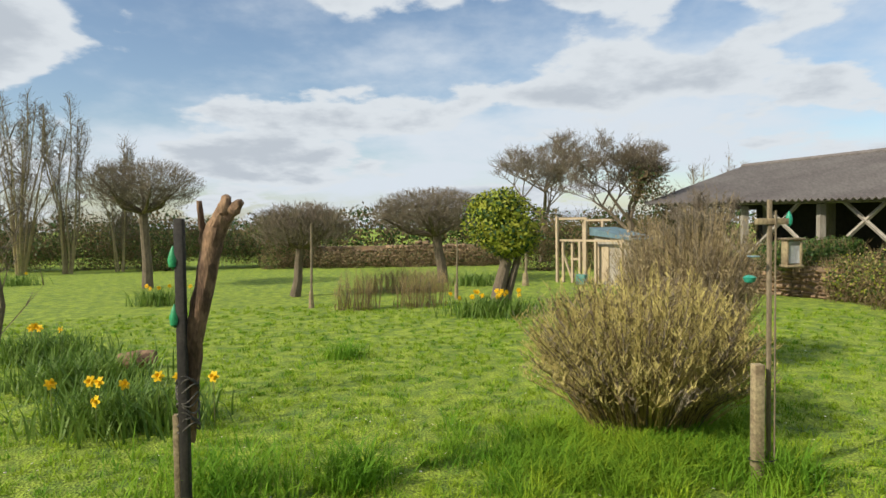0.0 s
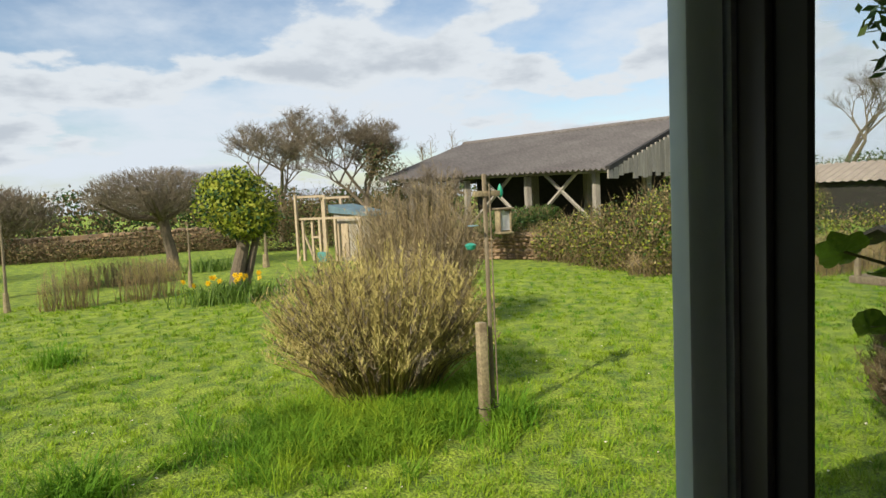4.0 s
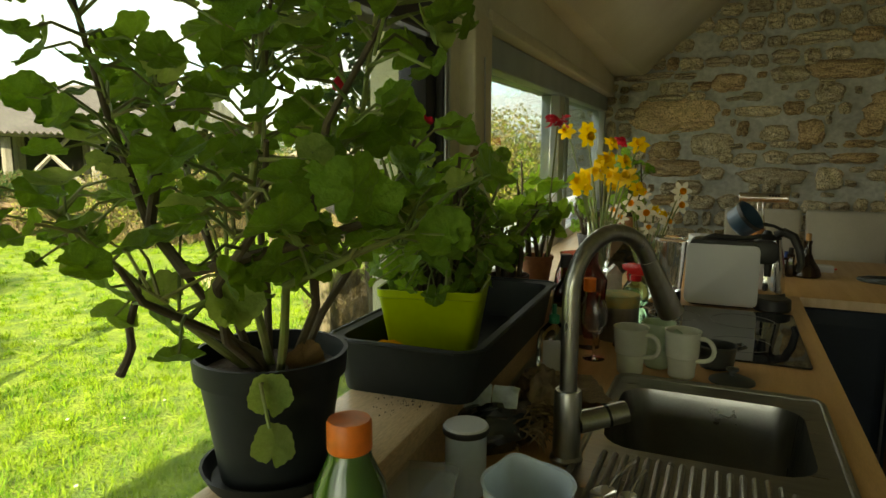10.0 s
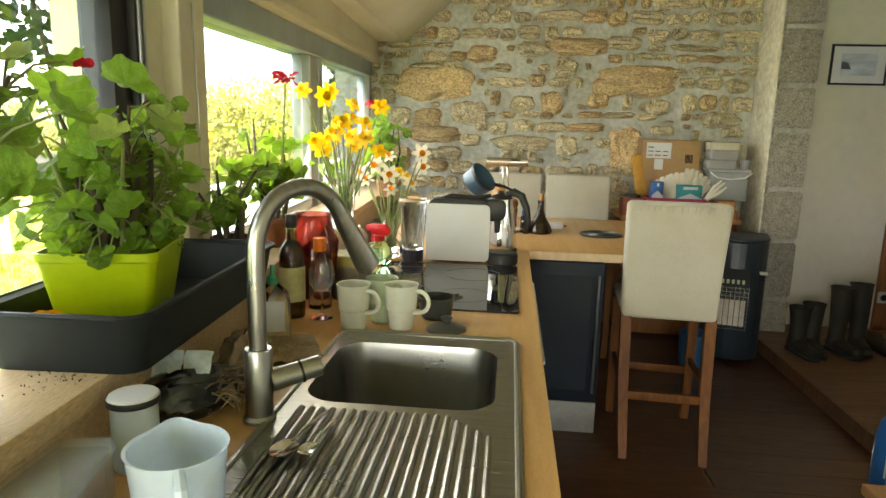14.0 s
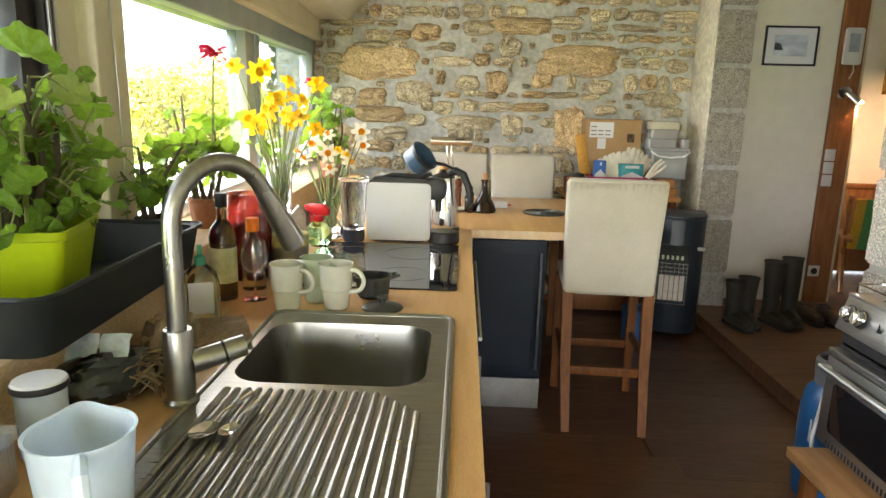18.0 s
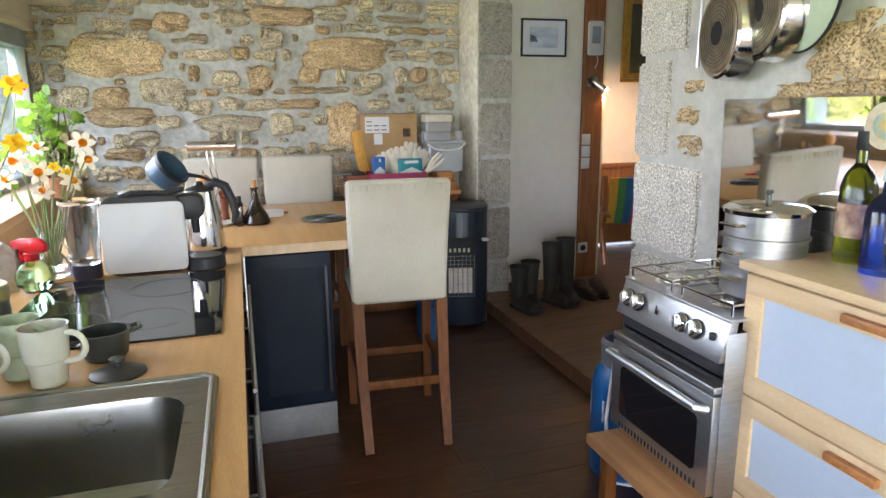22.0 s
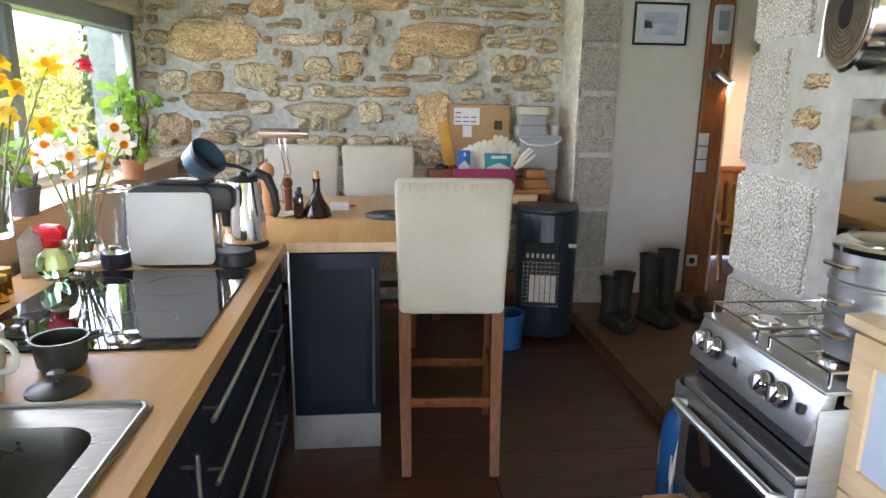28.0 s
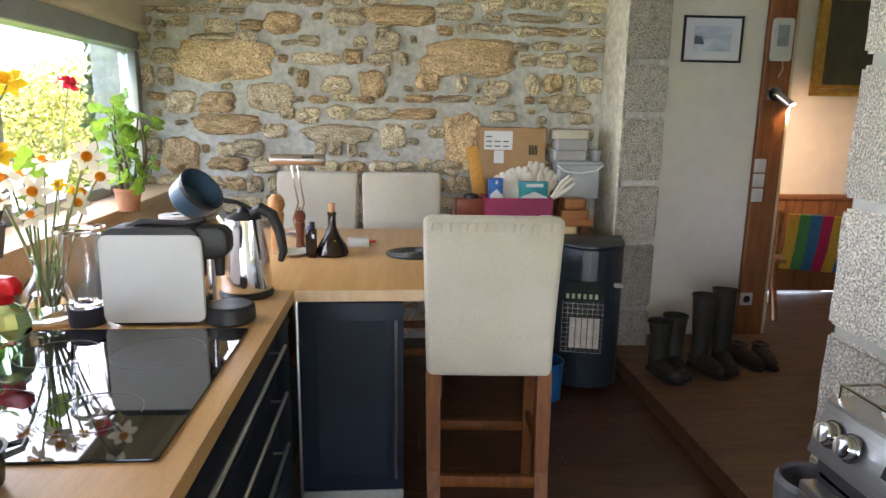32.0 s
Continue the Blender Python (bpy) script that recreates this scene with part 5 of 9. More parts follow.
for s in (1, -1):
    g = tube([(0.05, s * 0.025, 0.605), (0.38, s * 0.025, 0.605), (0.38, s * 0.24, 0.605), (0.05, s * 0.24, 0.605), (0.05, s * 0.025, 0.605)], 0.004, 6)
    for bx in (0.14, 0.30):
        tube([(bx, s * 0.025, 0.605), (bx, s * 0.095, 0.607)], 0.004, 6, g)
        tube([(bx, s * 0.24, 0.605), (bx, s * 0.165, 0.607)], 0.004, 6, g)
    tube([(0.05, s * 0.13, 0.605), (0.11, s * 0.13, 0.607)], 0.004, 6, g)
    tube([(0.38, s * 0.13, 0.605), (0.18, s * 0.13, 0.607)], 0.004, 6, g)
    for q in ((0.05, s * 0.025), (0.38, s * 0.025), (0.05, s * 0.24), (0.38, s * 0.24)):
        tube([(*q, 0.605), (*q, 0.57)], 0.004, 6, g)
    part("pan_support", g, chrome, ck)
dr = part("oven_door", box(-0.005, -HW, 0.03, 0.03, HW, 0.345, 0.004), brushed, ck)
part("door_glass", prism(rounded(-0.20, 0.085, 0.20, 0.265, 0.02), -0.0075, -0.004, m=Matrix(((0, 0, 1, 0), (-1, 0, 0, 0), (0, 1, 0, 0), (0, 0, 0, 1)))), black_glass, dr)
part("door_top", box(-0.008, -HW, 0.350, 0.05, HW, 0.375, 0.006), brushed, ck)
part("handle", tube([(-0.006, -0.235, 0.30), (-0.04, -0.23, 0.31), (-0.045, 0.0, 0.314), (-0.04, 0.23, 0.31), (-0.006, 0.235, 0.30)], 0.013, 10), aluminium, dr)
for k in range(22):
    part("slot", box(-0.0065, -0.21 + k * 0.019, 0.035, -0.0045, -0.202 + k * 0.019, 0.055), dark_void, dr)
part("inner_shelf", box(0.03, -HW + 0.01, 0.385, 0.10, HW - 0.01, 0.40, 0.003), brushed, ck)
stand = thing("cooker_bench", 2.40, 2.36, 0, "low wooden bench carrying the cooker", "bench")
part("top", box(-0.26, -0.30, 0.262, 0.24, 0.30, 0.30, 0.004), material("bench_wood", (0.46, 0.25, 0.11), (0.36, 0.18, 0.075), 4, 0.45, fine=0.12, stretch=(9, 1, 1)), stand)
for sx in (-0.22, 0.18):
    for sy in (-0.26, 0.22):
        part("leg", box(sx, sy, 0, sx + 0.045, sy + 0.045, 0.262, 0.003), leg_wood, stand)
gas = thing("gas_bottle", 2.42, 2.86, 0, "blue gas bottle with a grey collar and white label", "gas bottle")
part("body", lathe([(0.0001, 0.0), (0.12, 0.0), (0.125, 0.03), (0.125, 0.36), (0.115, 0.42), (0.085, 0.46), (0.0001, 0.465)]), blue_plastic, gas)
part("collar", lathe([(0.085, 0.45), (0.09, 0.455), (0.095, 0.545), (0.085, 0.56), (0.078, 0.55), (0.075, 0.46)]), material("grey_collar", (0.12, 0.12, 0.13), None, 5, 0.5), gas)
part("label", lathe([(0.1256, 0.24), (0.1258, 0.24), (0.1258, 0.33), (0.1256, 0.33)], seg=8, m=Matrix.Rotation(radians(200), 4, "Z")), white_plastic, gas)
part("hose", tube([(-0.10, -0.08, 0.50), (-0.15, -0.12, 0.3), (-0.15, -0.15, 0.05), (-0.02, -0.2, 0.03)], 0.007, 8), white_plastic, gas)

# ---- drawer unit with frosted fronts, bottles and pots ----
frost = material("frosted_front", (0.50, 0.57, 0.66), (0.44, 0.51, 0.60), 1.2, 0.3, fine=0.02, coat=0.3)
cab = thing("drawer_unit", 2.34, 1.63, 0, "birch drawer unit with frosted blue plastic fronts", "drawers")
part("carcass", box(0.02, -0.55, 0.06, 0.32, 0.55, 1.005, 0.003), birch, cab)
part("top", box(-0.012, -0.57, 1.005, 0.32, 0.575, 1.03, 0.004), birch, cab)
for low, high in ((0.06, 0.34), (0.345, 0.645), (0.65, 0.995)):
    f = part("drawer", box(0.0, -0.55, low, 0.02, 0.552, low + 0.06, 0.002, bm=box(0.0, -0.55, high - 0.055, 0.02, 0.552, high, 0.002, bm=box(0.0005, 0.49, low + 0.06, 0.0195, 0.551, high - 0.055, 0.0, bm=box(0.0005, -0.549, low + 0.06, 0.0195, -0.485, high - 0.055, 0.0)))), birch, cab)
    part("frosted_panel", box(0.010, -0.486, low + 0.058, 0.016, 0.492, high - 0.054), frost, f)
    part("pull", box(-0.022, 0.10, high - 0.04, 0.0, 0.24, high - 0.016, 0.006), pine, f, "wooden pull")
for sx in (0.03, 0.27):
    for sy in (-0.52, 0.50):
        part("foot", box(sx, sy, 0, sx + 0.04, sy + 0.04, 0.06), birch, cab)
pots = ((2.47, 2.265, 0.908, 0.113, 0.25),)
for x, y, z, r, h in pots:
    pt = thing("steam_pot", x, y, z, "stacked stainless steel steamer pot with lid" if r > 0.08 else "smaller stainless steel pot with lid", "pot", "steel pots by the mirror")
    part("body", lathe([(0.0001, 0), (r - 0.005, 0), (r, 0.01), (r, h * 0.36), (r + 0.006, h * 0.37), (r + 0.006, h * 0.39), (r, h * 0.4), (r, h * 0.66), (r + 0.006, h * 0.67), (r + 0.006, h * 0.69), (r, h * 0.7), (r, h), (0.0001, h)], seg=40), brushed, pt)
    part("lid", lathe([(r + 0.006, h - 0.012), (r + 0.008, h), (r - 0.01, h + 0.012), (r * 0.5, h + 0.017), (0.0001, h + 0.018)], seg=40), chrome, pt)
    part("knob", lathe([(0.008, h + 0.017), (0.006, h + 0.04), (0.011, h + 0.044), (0.011, h + 0.052), (0.0001, h + 0.054)]), grey_iron, pt)
    for lv in (0.22, 0.52, 0.84):
        part("handle", tube([(-r + 0.004, 0.035, h * lv), (-r - 0.022, 0.03, h * lv), (-r - 0.022, -0.03, h * lv), (-r + 0.004, -0.035, h * lv)], 0.005, 6), chrome, pt)
blue_glass = glass("blue_glass", (0.02, 0.08, 0.55))
green_glass = glass("green_glass", (0.42, 0.50, 0.02))
for x, y, r, h, mat, capm, label in ((2.555, 1.965, 0.052, 0.27, blue_glass, white_plastic, "cobalt blue glass bottle with a white cap"), (2.60, 2.09, 0.048, 0.35, green_glass, black_plastic, "green wine bottle with a label"), (2.59, 1.86, 0.038, 0.30, dark_glass, black_plastic, "dark glass bottle with a pink label"), (2.60, 1.775, 0.036, 0.29, olive_glass, black_plastic, "tall olive glass bottle")):
    b = thing("bottle", x, y, 1.03, label, "bottle", "bottles on the drawer unit")
    part("glass", lathe([(0.0001, 0), (r, 0), (r, 0.005), (r, h * 0.58), (r * 0.8, h * 0.68), (r * 0.4, h * 0.76), (r * 0.37, h * 0.92), (0.0001, h * 0.92)], seg=28), mat, b)
    part("cap", lathe([(r * 0.42, h * 0.86), (r * 0.45, h * 0.87), (r * 0.45, h), (0.0001, h + 0.002)]), capm, b)
    if h > 0.28:
        part("label", lathe([(r + 0.0006, h * 0.2), (r + 0.0008, h * 0.2), (r + 0.0008, h * 0.46), (r + 0.0006, h * 0.46)], seg=28), material("wine_label", (0.6, 0.45, 0.3), (0.3, 0.15, 0.12), 25, 0.7), b)

# ---- mirror-bright steel splashback and hanging pans ----
mirror_steel = material("mirror_steel", (0.80, 0.79, 0.77), None, 3, 0.03, 1.0, fine=0.01, rough_vary=0.02)
back_sheet = thing("splashback", RIGHT_X - 0.056, 2.05, 1.16, "mirror-polished steel splashback behind the cooker", "splashback")
back_sheet.matrix_basis = pose(RIGHT_X - 0.06, 2.05, 1.16, 0, -2.0, -2.5)
part("sheet", box(-0.004, -0.72, -0.30, 0.004, 0.595, 0.31, 0.001), mirror_steel, back_sheet, smooth=0)
for k, (yy, zz) in enumerate(((-0.02, 0.235), (-0.14, 0.225))):
    st = part("sticker", lathe([(0.0001, 0.0), (0.06, 0.0), (0.06, 0.001), (0.0001, 0.0012)], m=Matrix.Translation((-0.0055, yy, zz)) @ Matrix.Rotation(-math.pi / 2, 4, "Y"), seg=28), material("round_sticker", (0.66, 0.58, 0.42), (0.62, 0.5, 0.3), 9, 0.5), back_sheet)
    part("print", lathe([(0.0001, 0.0012), (0.035, 0.0012), (0.035, 0.002), (0.0001, 0.0021)], m=Matrix.Translation((-0.0055, yy, zz)) @ Matrix.Rotation(-math.pi / 2, 4, "Y"), seg=24), material("sticker_print", (0.15, 0.4, 0.5), (0.7, 0.45, 0.05), 20, 0.5), st)
pan_base = material("pan_base", (0.34, 0.27, 0.18), (0.22, 0.17, 0.12), 30, 0.4, 0.7, fine=0.25)
for k, (x, y, z, r, d, label) in enumerate(((2.58, 2.615, 1.68, 0.155, 0.075, "steel frying pan hung by its handle, ringed base outwards"), (2.60, 2.47, 1.73, 0.155, 0.07, "steel saucepan hung behind the first"), (2.62, 2.36, 1.77, 0.165, 0.03, "pale green pan lid hung on the wall"))):
    pan = thing("hanging_pan", x, y, z, label, "pan", "pans hanging above the cooker", turn=-14)
    tm = Matrix.Rotation(math.pi / 2, 4, "Y") @ Matrix.Rotation(radians(0), 4, "X")
    if k < 2:
        part("pan", lathe([(0.0001, -d / 2), (r * 0.88, -d / 2), (r * 0.94, -d * 0.42), (r, d / 2), (r - 0.004, d / 2), (r * 0.9, -d * 0.38), (0.0001, -d * 0.42)], m=tm, seg=48), chrome, pan)
        bd = part("base_disc", lathe([(0.0001, -d / 2 - 0.004), (r * 0.8, -d / 2 - 0.004), (r * 0.83, -d / 2 - 0.001)], m=tm, seg=48), pan_base, pan)
        for j in range(6):
            part("ring", tube([tm @ Vector(((r * 0.3 + j * r * 0.08) * math.cos(a), (r * 0.3 + j * r * 0.08) * math.sin(a), -d / 2 - 0.0045)) for a in (2 * math.pi * i / 36 for i in range(37))], 0.0012, 4), grey_iron, bd)
        part("centre", lathe([(0.0001, -d / 2 - 0.006), (r * 0.24, -d / 2 - 0.006), (r * 0.25, -d / 2 - 0.004)], m=tm), dark_void, bd)
    else:
        part("lid", lathe([(0.0001, -0.02), (r * 0.6, -0.014), (r, 0.0), (r + 0.004, 0.004), (r, 0.008), (0.0001, -0.014)], m=tm, seg=48), green_china, pan)
        part("rim", lathe([(r + 0.002, -0.004), (r + 0.008, 0.002), (r + 0.002, 0.008)], m=tm, seg=48), rubber, pan)
    part("handle", tube([(0.0, 0.0, r - 0.01), (0.012, 0, r + 0.07), (0.018, 0, r + 0.2)], [0.010, 0.011, 0.008], 8), chrome, pan)
rack = thing("pan_rail", 2.63, 2.3, 1.98, "steel pan rail on the stone wall", "rail")
part("rail", tube([(0, -0.5, 0.02), (0, 0.45, 0.02)], 0.008, 8), chrome, rack)
for yy in (-0.4, 0.35):
    part("bracket", tube([(0.05, yy, 0.02), (0, yy, 0.02)], 0.007, 6), chrome, rack)
part("hook_bar", tube([(-0.05, 0.445, 0.02), (-0.052, 0.452, -0.18), (-0.052, 0.455, -0.40)], 0.007, 8), aluminium, rack)

# ---- on the white wall and its post ----
frame_black = material("frame_black", (0.015, 0.015, 0.016), None, 5, 0.35)
mount = material("mount", (0.66, 0.66, 0.64), None, 3, 0.6, fine=0.02)
print_pic = material("misty_picture", (0.30, 0.36, 0.41), (0.62, 0.66, 0.68), 5, 0.3, fine=0.08, stretch=(1, 1, 3))
pic = thing("framed_picture", 3.245, WHITE_Y - 0.004, 1.955, "small black-framed misty grey landscape picture", "picture")
for a in ((-0.185, -0.02, -0.135, 0.185, 0.0, -0.122), (-0.185, -0.02, 0.122, 0.185, 0.0, 0.135), (-0.185, -0.02, -0.122, -0.173, 0.0, 0.122), (0.173, -0.02, -0.122, 0.185, 0.0, 0.122)):
    part("frame_bar", box(*a, 0.002), frame_black, pic)
part("mount", box(-0.173, -0.010, -0.122, 0.173, -0.004, 0.122), mount, pic)
part("image", box(-0.115, -0.013, -0.07, 0.115, -0.0102, 0.075), print_pic, pic)
part("dark_hill", prism([(-0.114, -0.03), (-0.05, -0.03), (-0.07, 0.012), (-0.10, 0.02), (-0.114, 0.015)], 0.0132, 0.0142, m=TURN_X), material("hill", (0.08, 0.09, 0.10), None, 9, 0.4), pic)
part("glazing", box(-0.173, -0.0165, -0.122, 0.173, -0.0155, 0.122), clear_glass, pic).visible_shadow = False
thermo = thing("thermostat", 3.672, WHITE_Y - 0.02, 1.96, "white wall thermostat with a grey display", "thermostat")
part("case", prism(rounded(-0.065, -0.125, 0.065, 0.125, 0.018), 0, 0.022, 0.005, m=TURN_X), white_plastic, thermo)
part("display", box(-0.036, -0.0235, -0.04, 0.036, -0.0225, 0.085), material("lcd", (0.33, 0.37, 0.42), (0.27, 0.31, 0.36), 8, 0.15), thermo)
for k in range(5):
    part("button", box(-0.045 + k * 0.018, -0.025, -0.10, -0.034 + k * 0.018, -0.022, -0.08, 0.001), white_plastic, thermo)
part("cable", tube([(0.02, -0.005, -0.125), (0.03, -0.006, -0.17), (0.005, -0.006, -0.22)], 0.003, 6), white_plastic, thermo)
warm = glowing("warm_bulb", (1.0, 0.55, 0.2), 25)
spot = thing("spot_lamp", 3.665, WHITE_Y - 0.02, 1.64, "lit chrome spot lamp on the wooden post", "lamp")
part("rose", lathe([(0.0001, 0.0), (0.05, 0.0), (0.052, -0.004), (0.044, -0.018), (0.0001, -0.024)], m=TURN_X @ Matrix.Diagonal((1, 1, -1, 1))), chrome, spot)
head_dir = Vector((0.62, -0.45, -0.64)).normalized()
part("barrel", tube([Vector((0.0, -0.03, 0.0)), Vector((0, -0.03, 0)) + head_dir * 0.03, Vector((0, -0.03, 0)) + head_dir * 0.11], [0.016, 0.024, 0.028], 16), chrome, spot)
part("bulb", lathe([(0.0001, 0), (0.018, 0.004), (0.022, 0.014), (0.0001, 0.018)], m=Matrix.Translation(Vector((0, -0.03, 0)) + head_dir * 0.112)), warm, spot)
sl = bpy.data.lights.new("spot_bulb", "SPOT")
sl.energy, sl.color, sl.spot_size, sl.spot_blend, sl.shadow_soft_size = 8.0, (1.0, 0.62, 0.32), radians(58), 1.0, 0.02
lamp_ob = new("spot_bulb", sl)
lamp_ob.matrix_world = look((3.755, WHITE_Y - 0.11, 1.56), (4.45, 6.4, 1.22))
for k in range(3):
    sw = thing("light_switch", 3.625, WHITE_Y - 0.02, 1.20 - k * 0.093, "square white light switch", "switch", "switches on the wooden post")
    part("plate", box(-0.037, -0.009, -0.042, 0.037, 0.0, 0.042, 0.004), white_plastic, sw)
    part("rocker", box(-0.016, -0.013, -0.018, 0.016, -0.008, 0.018, 0.003), white_plastic, sw)
sock = thing("wall_socket", 3.63, WHITE_Y - 0.02, 0.33, "white round-pin wall socket", "socket")
part("plate", box(-0.042, -0.009, -0.042, 0.042, 0.0, 0.042, 0.006), white_plastic, sock)
part("well", lathe([(0.0001, 0.0), (0.022, 0.0), (0.024, 0.001), (0.0001, 0.0012)], m=Matrix.Translation((0, -0.0095, 0)) @ TURN_X), dark_void, sock)
gold = material("gold_frame", (0.55, 0.33, 0.07), (0.42, 0.24, 0.05), 18, 0.35, 0.8, fine=0.15, bump=0.002, bump_scale=60)
gp = thing("gilt_picture", 4.90, 6.39, 2.08, "dark painting in a wide gilt frame", "picture")
for k, (a, b) in enumerate(((0.0, 0.03), (0.035, 0.055), (0.06, 0.085))):
    w, h, d = 0.33 - a, 0.40 - a, 0.05 - k * 0.012
    for q in ((-w, -d, -h, w, 0, -h + b - a), (-w, -d, h - b + a, w, 0, h), (-w, -d, -h, -w + b - a, 0, h), (w - b + a, -d, -h, w, 0, h)):
        part("frame_bar", box(*q, 0.003), gold, gp)
part("canvas", box(-0.25, -0.012, -0.32, 0.25, -0.008, 0.32), material("old_canvas", (0.06, 0.06, 0.035), (0.10, 0.09, 0.05), 7, 0.4), gp)
deck = thing("deck_chair", 4.33, 5.75, 0.085, "wooden folding chair with a multicoloured cotton cover", "chair", turn=-25)
part("side_rail", tube([(-0.2, 0.25, 0.0), (-0.23, -0.05, 0.45), (-0.25, -0.22, 0.78)], 0.02, 6), panel_wood, deck)
part("side_rail", tube([(0.25, 0.25, 0.0), (0.22, -0.05, 0.45), (0.20, -0.22, 0.78)], 0.02, 6), panel_wood, deck)
part("arm_rest", box(-0.26, -0.25, 0.42, -0.19, 0.3, 0.45, 0.006), panel_wood, deck)
part("front_leg", tube([(-0.22, 0.28, 0.43), (-0.22, -0.25, 0.0)], 0.02, 6), panel_wood, deck)
part("front_leg", tube([(0.22, 0.28, 0.43), (0.22, -0.25, 0.0)], 0.02, 6), panel_wood, deck)
for k, c in enumerate(((0.70, 0.45, 0.06), (0.10, 0.35, 0.12), (0.05, 0.20, 0.45), (0.55, 0.03, 0.12), (0.65, 0.42, 0.05), (0.05, 0.20, 0.45))):
    x0 = -0.2 + k * 0.068
    part("cloth_stripe", prism([(-0.20, 0.76), (-0.11, 0.50), (0.02, 0.33), (0.18, 0.30), (0.18, 0.31), (0.025, 0.342), (-0.10, 0.506), (-0.19, 0.766)], x0, x0 + 0.068, m=Matrix(((0, 0, 1, 0), (1, 0, 0, 0), (0, 1, 0, 0), (0, 0, 0, 1)))), material("cotton", c, None, 8, 0.9, fine=0.15), deck)

# ---- boots and shoes on the step ----
boot_mat = material("boot_rubber", (0.022, 0.021, 0.014), (0.035, 0.032, 0.022), 6, 0.6, fine=0.15)
shoe_mat = material("shoe_leather", (0.03, 0.018, 0.012), (0.05, 0.03, 0.02), 9, 0.6, fine=0.2)


def boot(x, y, h, turn, lean, label):
    ob = thing("rubber_boot", x, y, 0.085, label, "boot", "boots on the step", turn=turn)
    ob.matrix_basis = pose(x, y, 0.085, lean, 0, turn)
    part("shaft", tube([(0, 0, 0.05), (0, 0, 0.12), (0.0, -0.005, 0.22), (0, 0.0, h - 0.01), (0, 0, h)], [0.055, 0.05, 0.056, 0.066, 0.068], 14, cap=False), boot_mat, ob)
    part("opening", lathe([(0.0001, h - 0.03), (0.062, h - 0.03), (0.069, h), (0.071, h - 0.008)]), boot_mat, ob)
    part("foot", tube([(0, 0.06, 0.045), (0, 0, 0.05), (0, -0.10, 0.042), (0, -0.18, 0.036), (0, -0.205, 0.033)], [0.03, 0.055, 0.044, 0.036, 0.018], 12), boot_mat, ob)
    part("sole", prism(rounded(-0.048, -0.215, 0.048, 0.075, 0.045), 0.0, 0.018, 0.003), rubber, ob)


boot(2.80, 4.73, 0.30, 10, 0, "short dark green rubber boot")
boot(2.90, 4.76, 0.32, -5, -2, "short dark green rubber boot turned aside")
boot(3.07, 4.79, 0.43, 15, 0, "tall olive rubber boot")
boot(3.21, 4.81, 0.45, -10, -6, "tall olive rubber boot leaning on the wall")
for x, turn in ((3.37, 5), (3.49, -8)):
    ob = thing("shoe", x, 4.86, 0.085, "worn dark leather shoe", "shoe", "shoes on the step", turn=turn)
    part("upper", tube([(0, 0.09, 0.05), (0, 0.04, 0.055), (0, -0.05, 0.045), (0, -0.13, 0.035), (0, -0.155, 0.03)], [0.03, 0.046, 0.044, 0.036, 0.015], 12), shoe_mat, ob)
    part("collar", tube([(0.035 * math.cos(a), 0.045 + 0.045 * math.sin(a), 0.088) for a in (2 * math.pi * i / 16 for i in range(17))], 0.012, 8), shoe_mat, ob)
    part("sole", prism(rounded(-0.045, -0.165, 0.045, 0.115, 0.04), 0.0, 0.015, 0.003), rubber, ob)

# ---- plants on the sill ----
leaf_green = material("geranium_leaf", (0.085, 0.18, 0.022), (0.17, 0.29, 0.045), 2.2, 0.42, bump=0.004, bump_scale=7, fine=0.22, vary=0.55, through_light=0.42, glow=(0.27, 0.42, 0.035))
leaf_pale = material("pale_leaf", (0.22, 0.28, 0.09), (0.14, 0.22, 0.055), 2.5, 0.5, bump=0.004, bump_scale=7, fine=0.22, vary=0.25, through_light=0.45, glow=(0.5, 0.6, 0.12))
leaf_dead = material("withered_leaf", (0.20, 0.12, 0.05), (0.14, 0.08, 0.035), 18, 0.8, fine=0.2, vary=0.2)
stem_green = material("stem_green", (0.16, 0.24, 0.06), (0.22, 0.20, 0.08), 12, 0.6, fine=0.15)
stem_brown = material("stem_brown", (0.06, 0.045, 0.025), (0.10, 0.08, 0.045), 14, 0.8, fine=0.2, bump=0.002, bump_scale=60)
petal_red = material("petal_red", (0.55, 0.02, 0.04), (0.45, 0.012, 0.03), 10, 0.6, through_light=0.3)
petal_yellow = material("petal_yellow", (0.85, 0.58, 0.02), (0.82, 0.50, 0.01), 20, 0.55, through_light=0.3, vary=0.1)
petal_white = material("petal_white", (0.78, 0.74, 0.62), (0.74, 0.68, 0.50), 20, 0.55, through_light=0.3)
trumpet_orange = material("trumpet_orange", (0.84, 0.40, 0.02), (0.82, 0.30, 0.01), 20, 0.5, through_light=0.25)


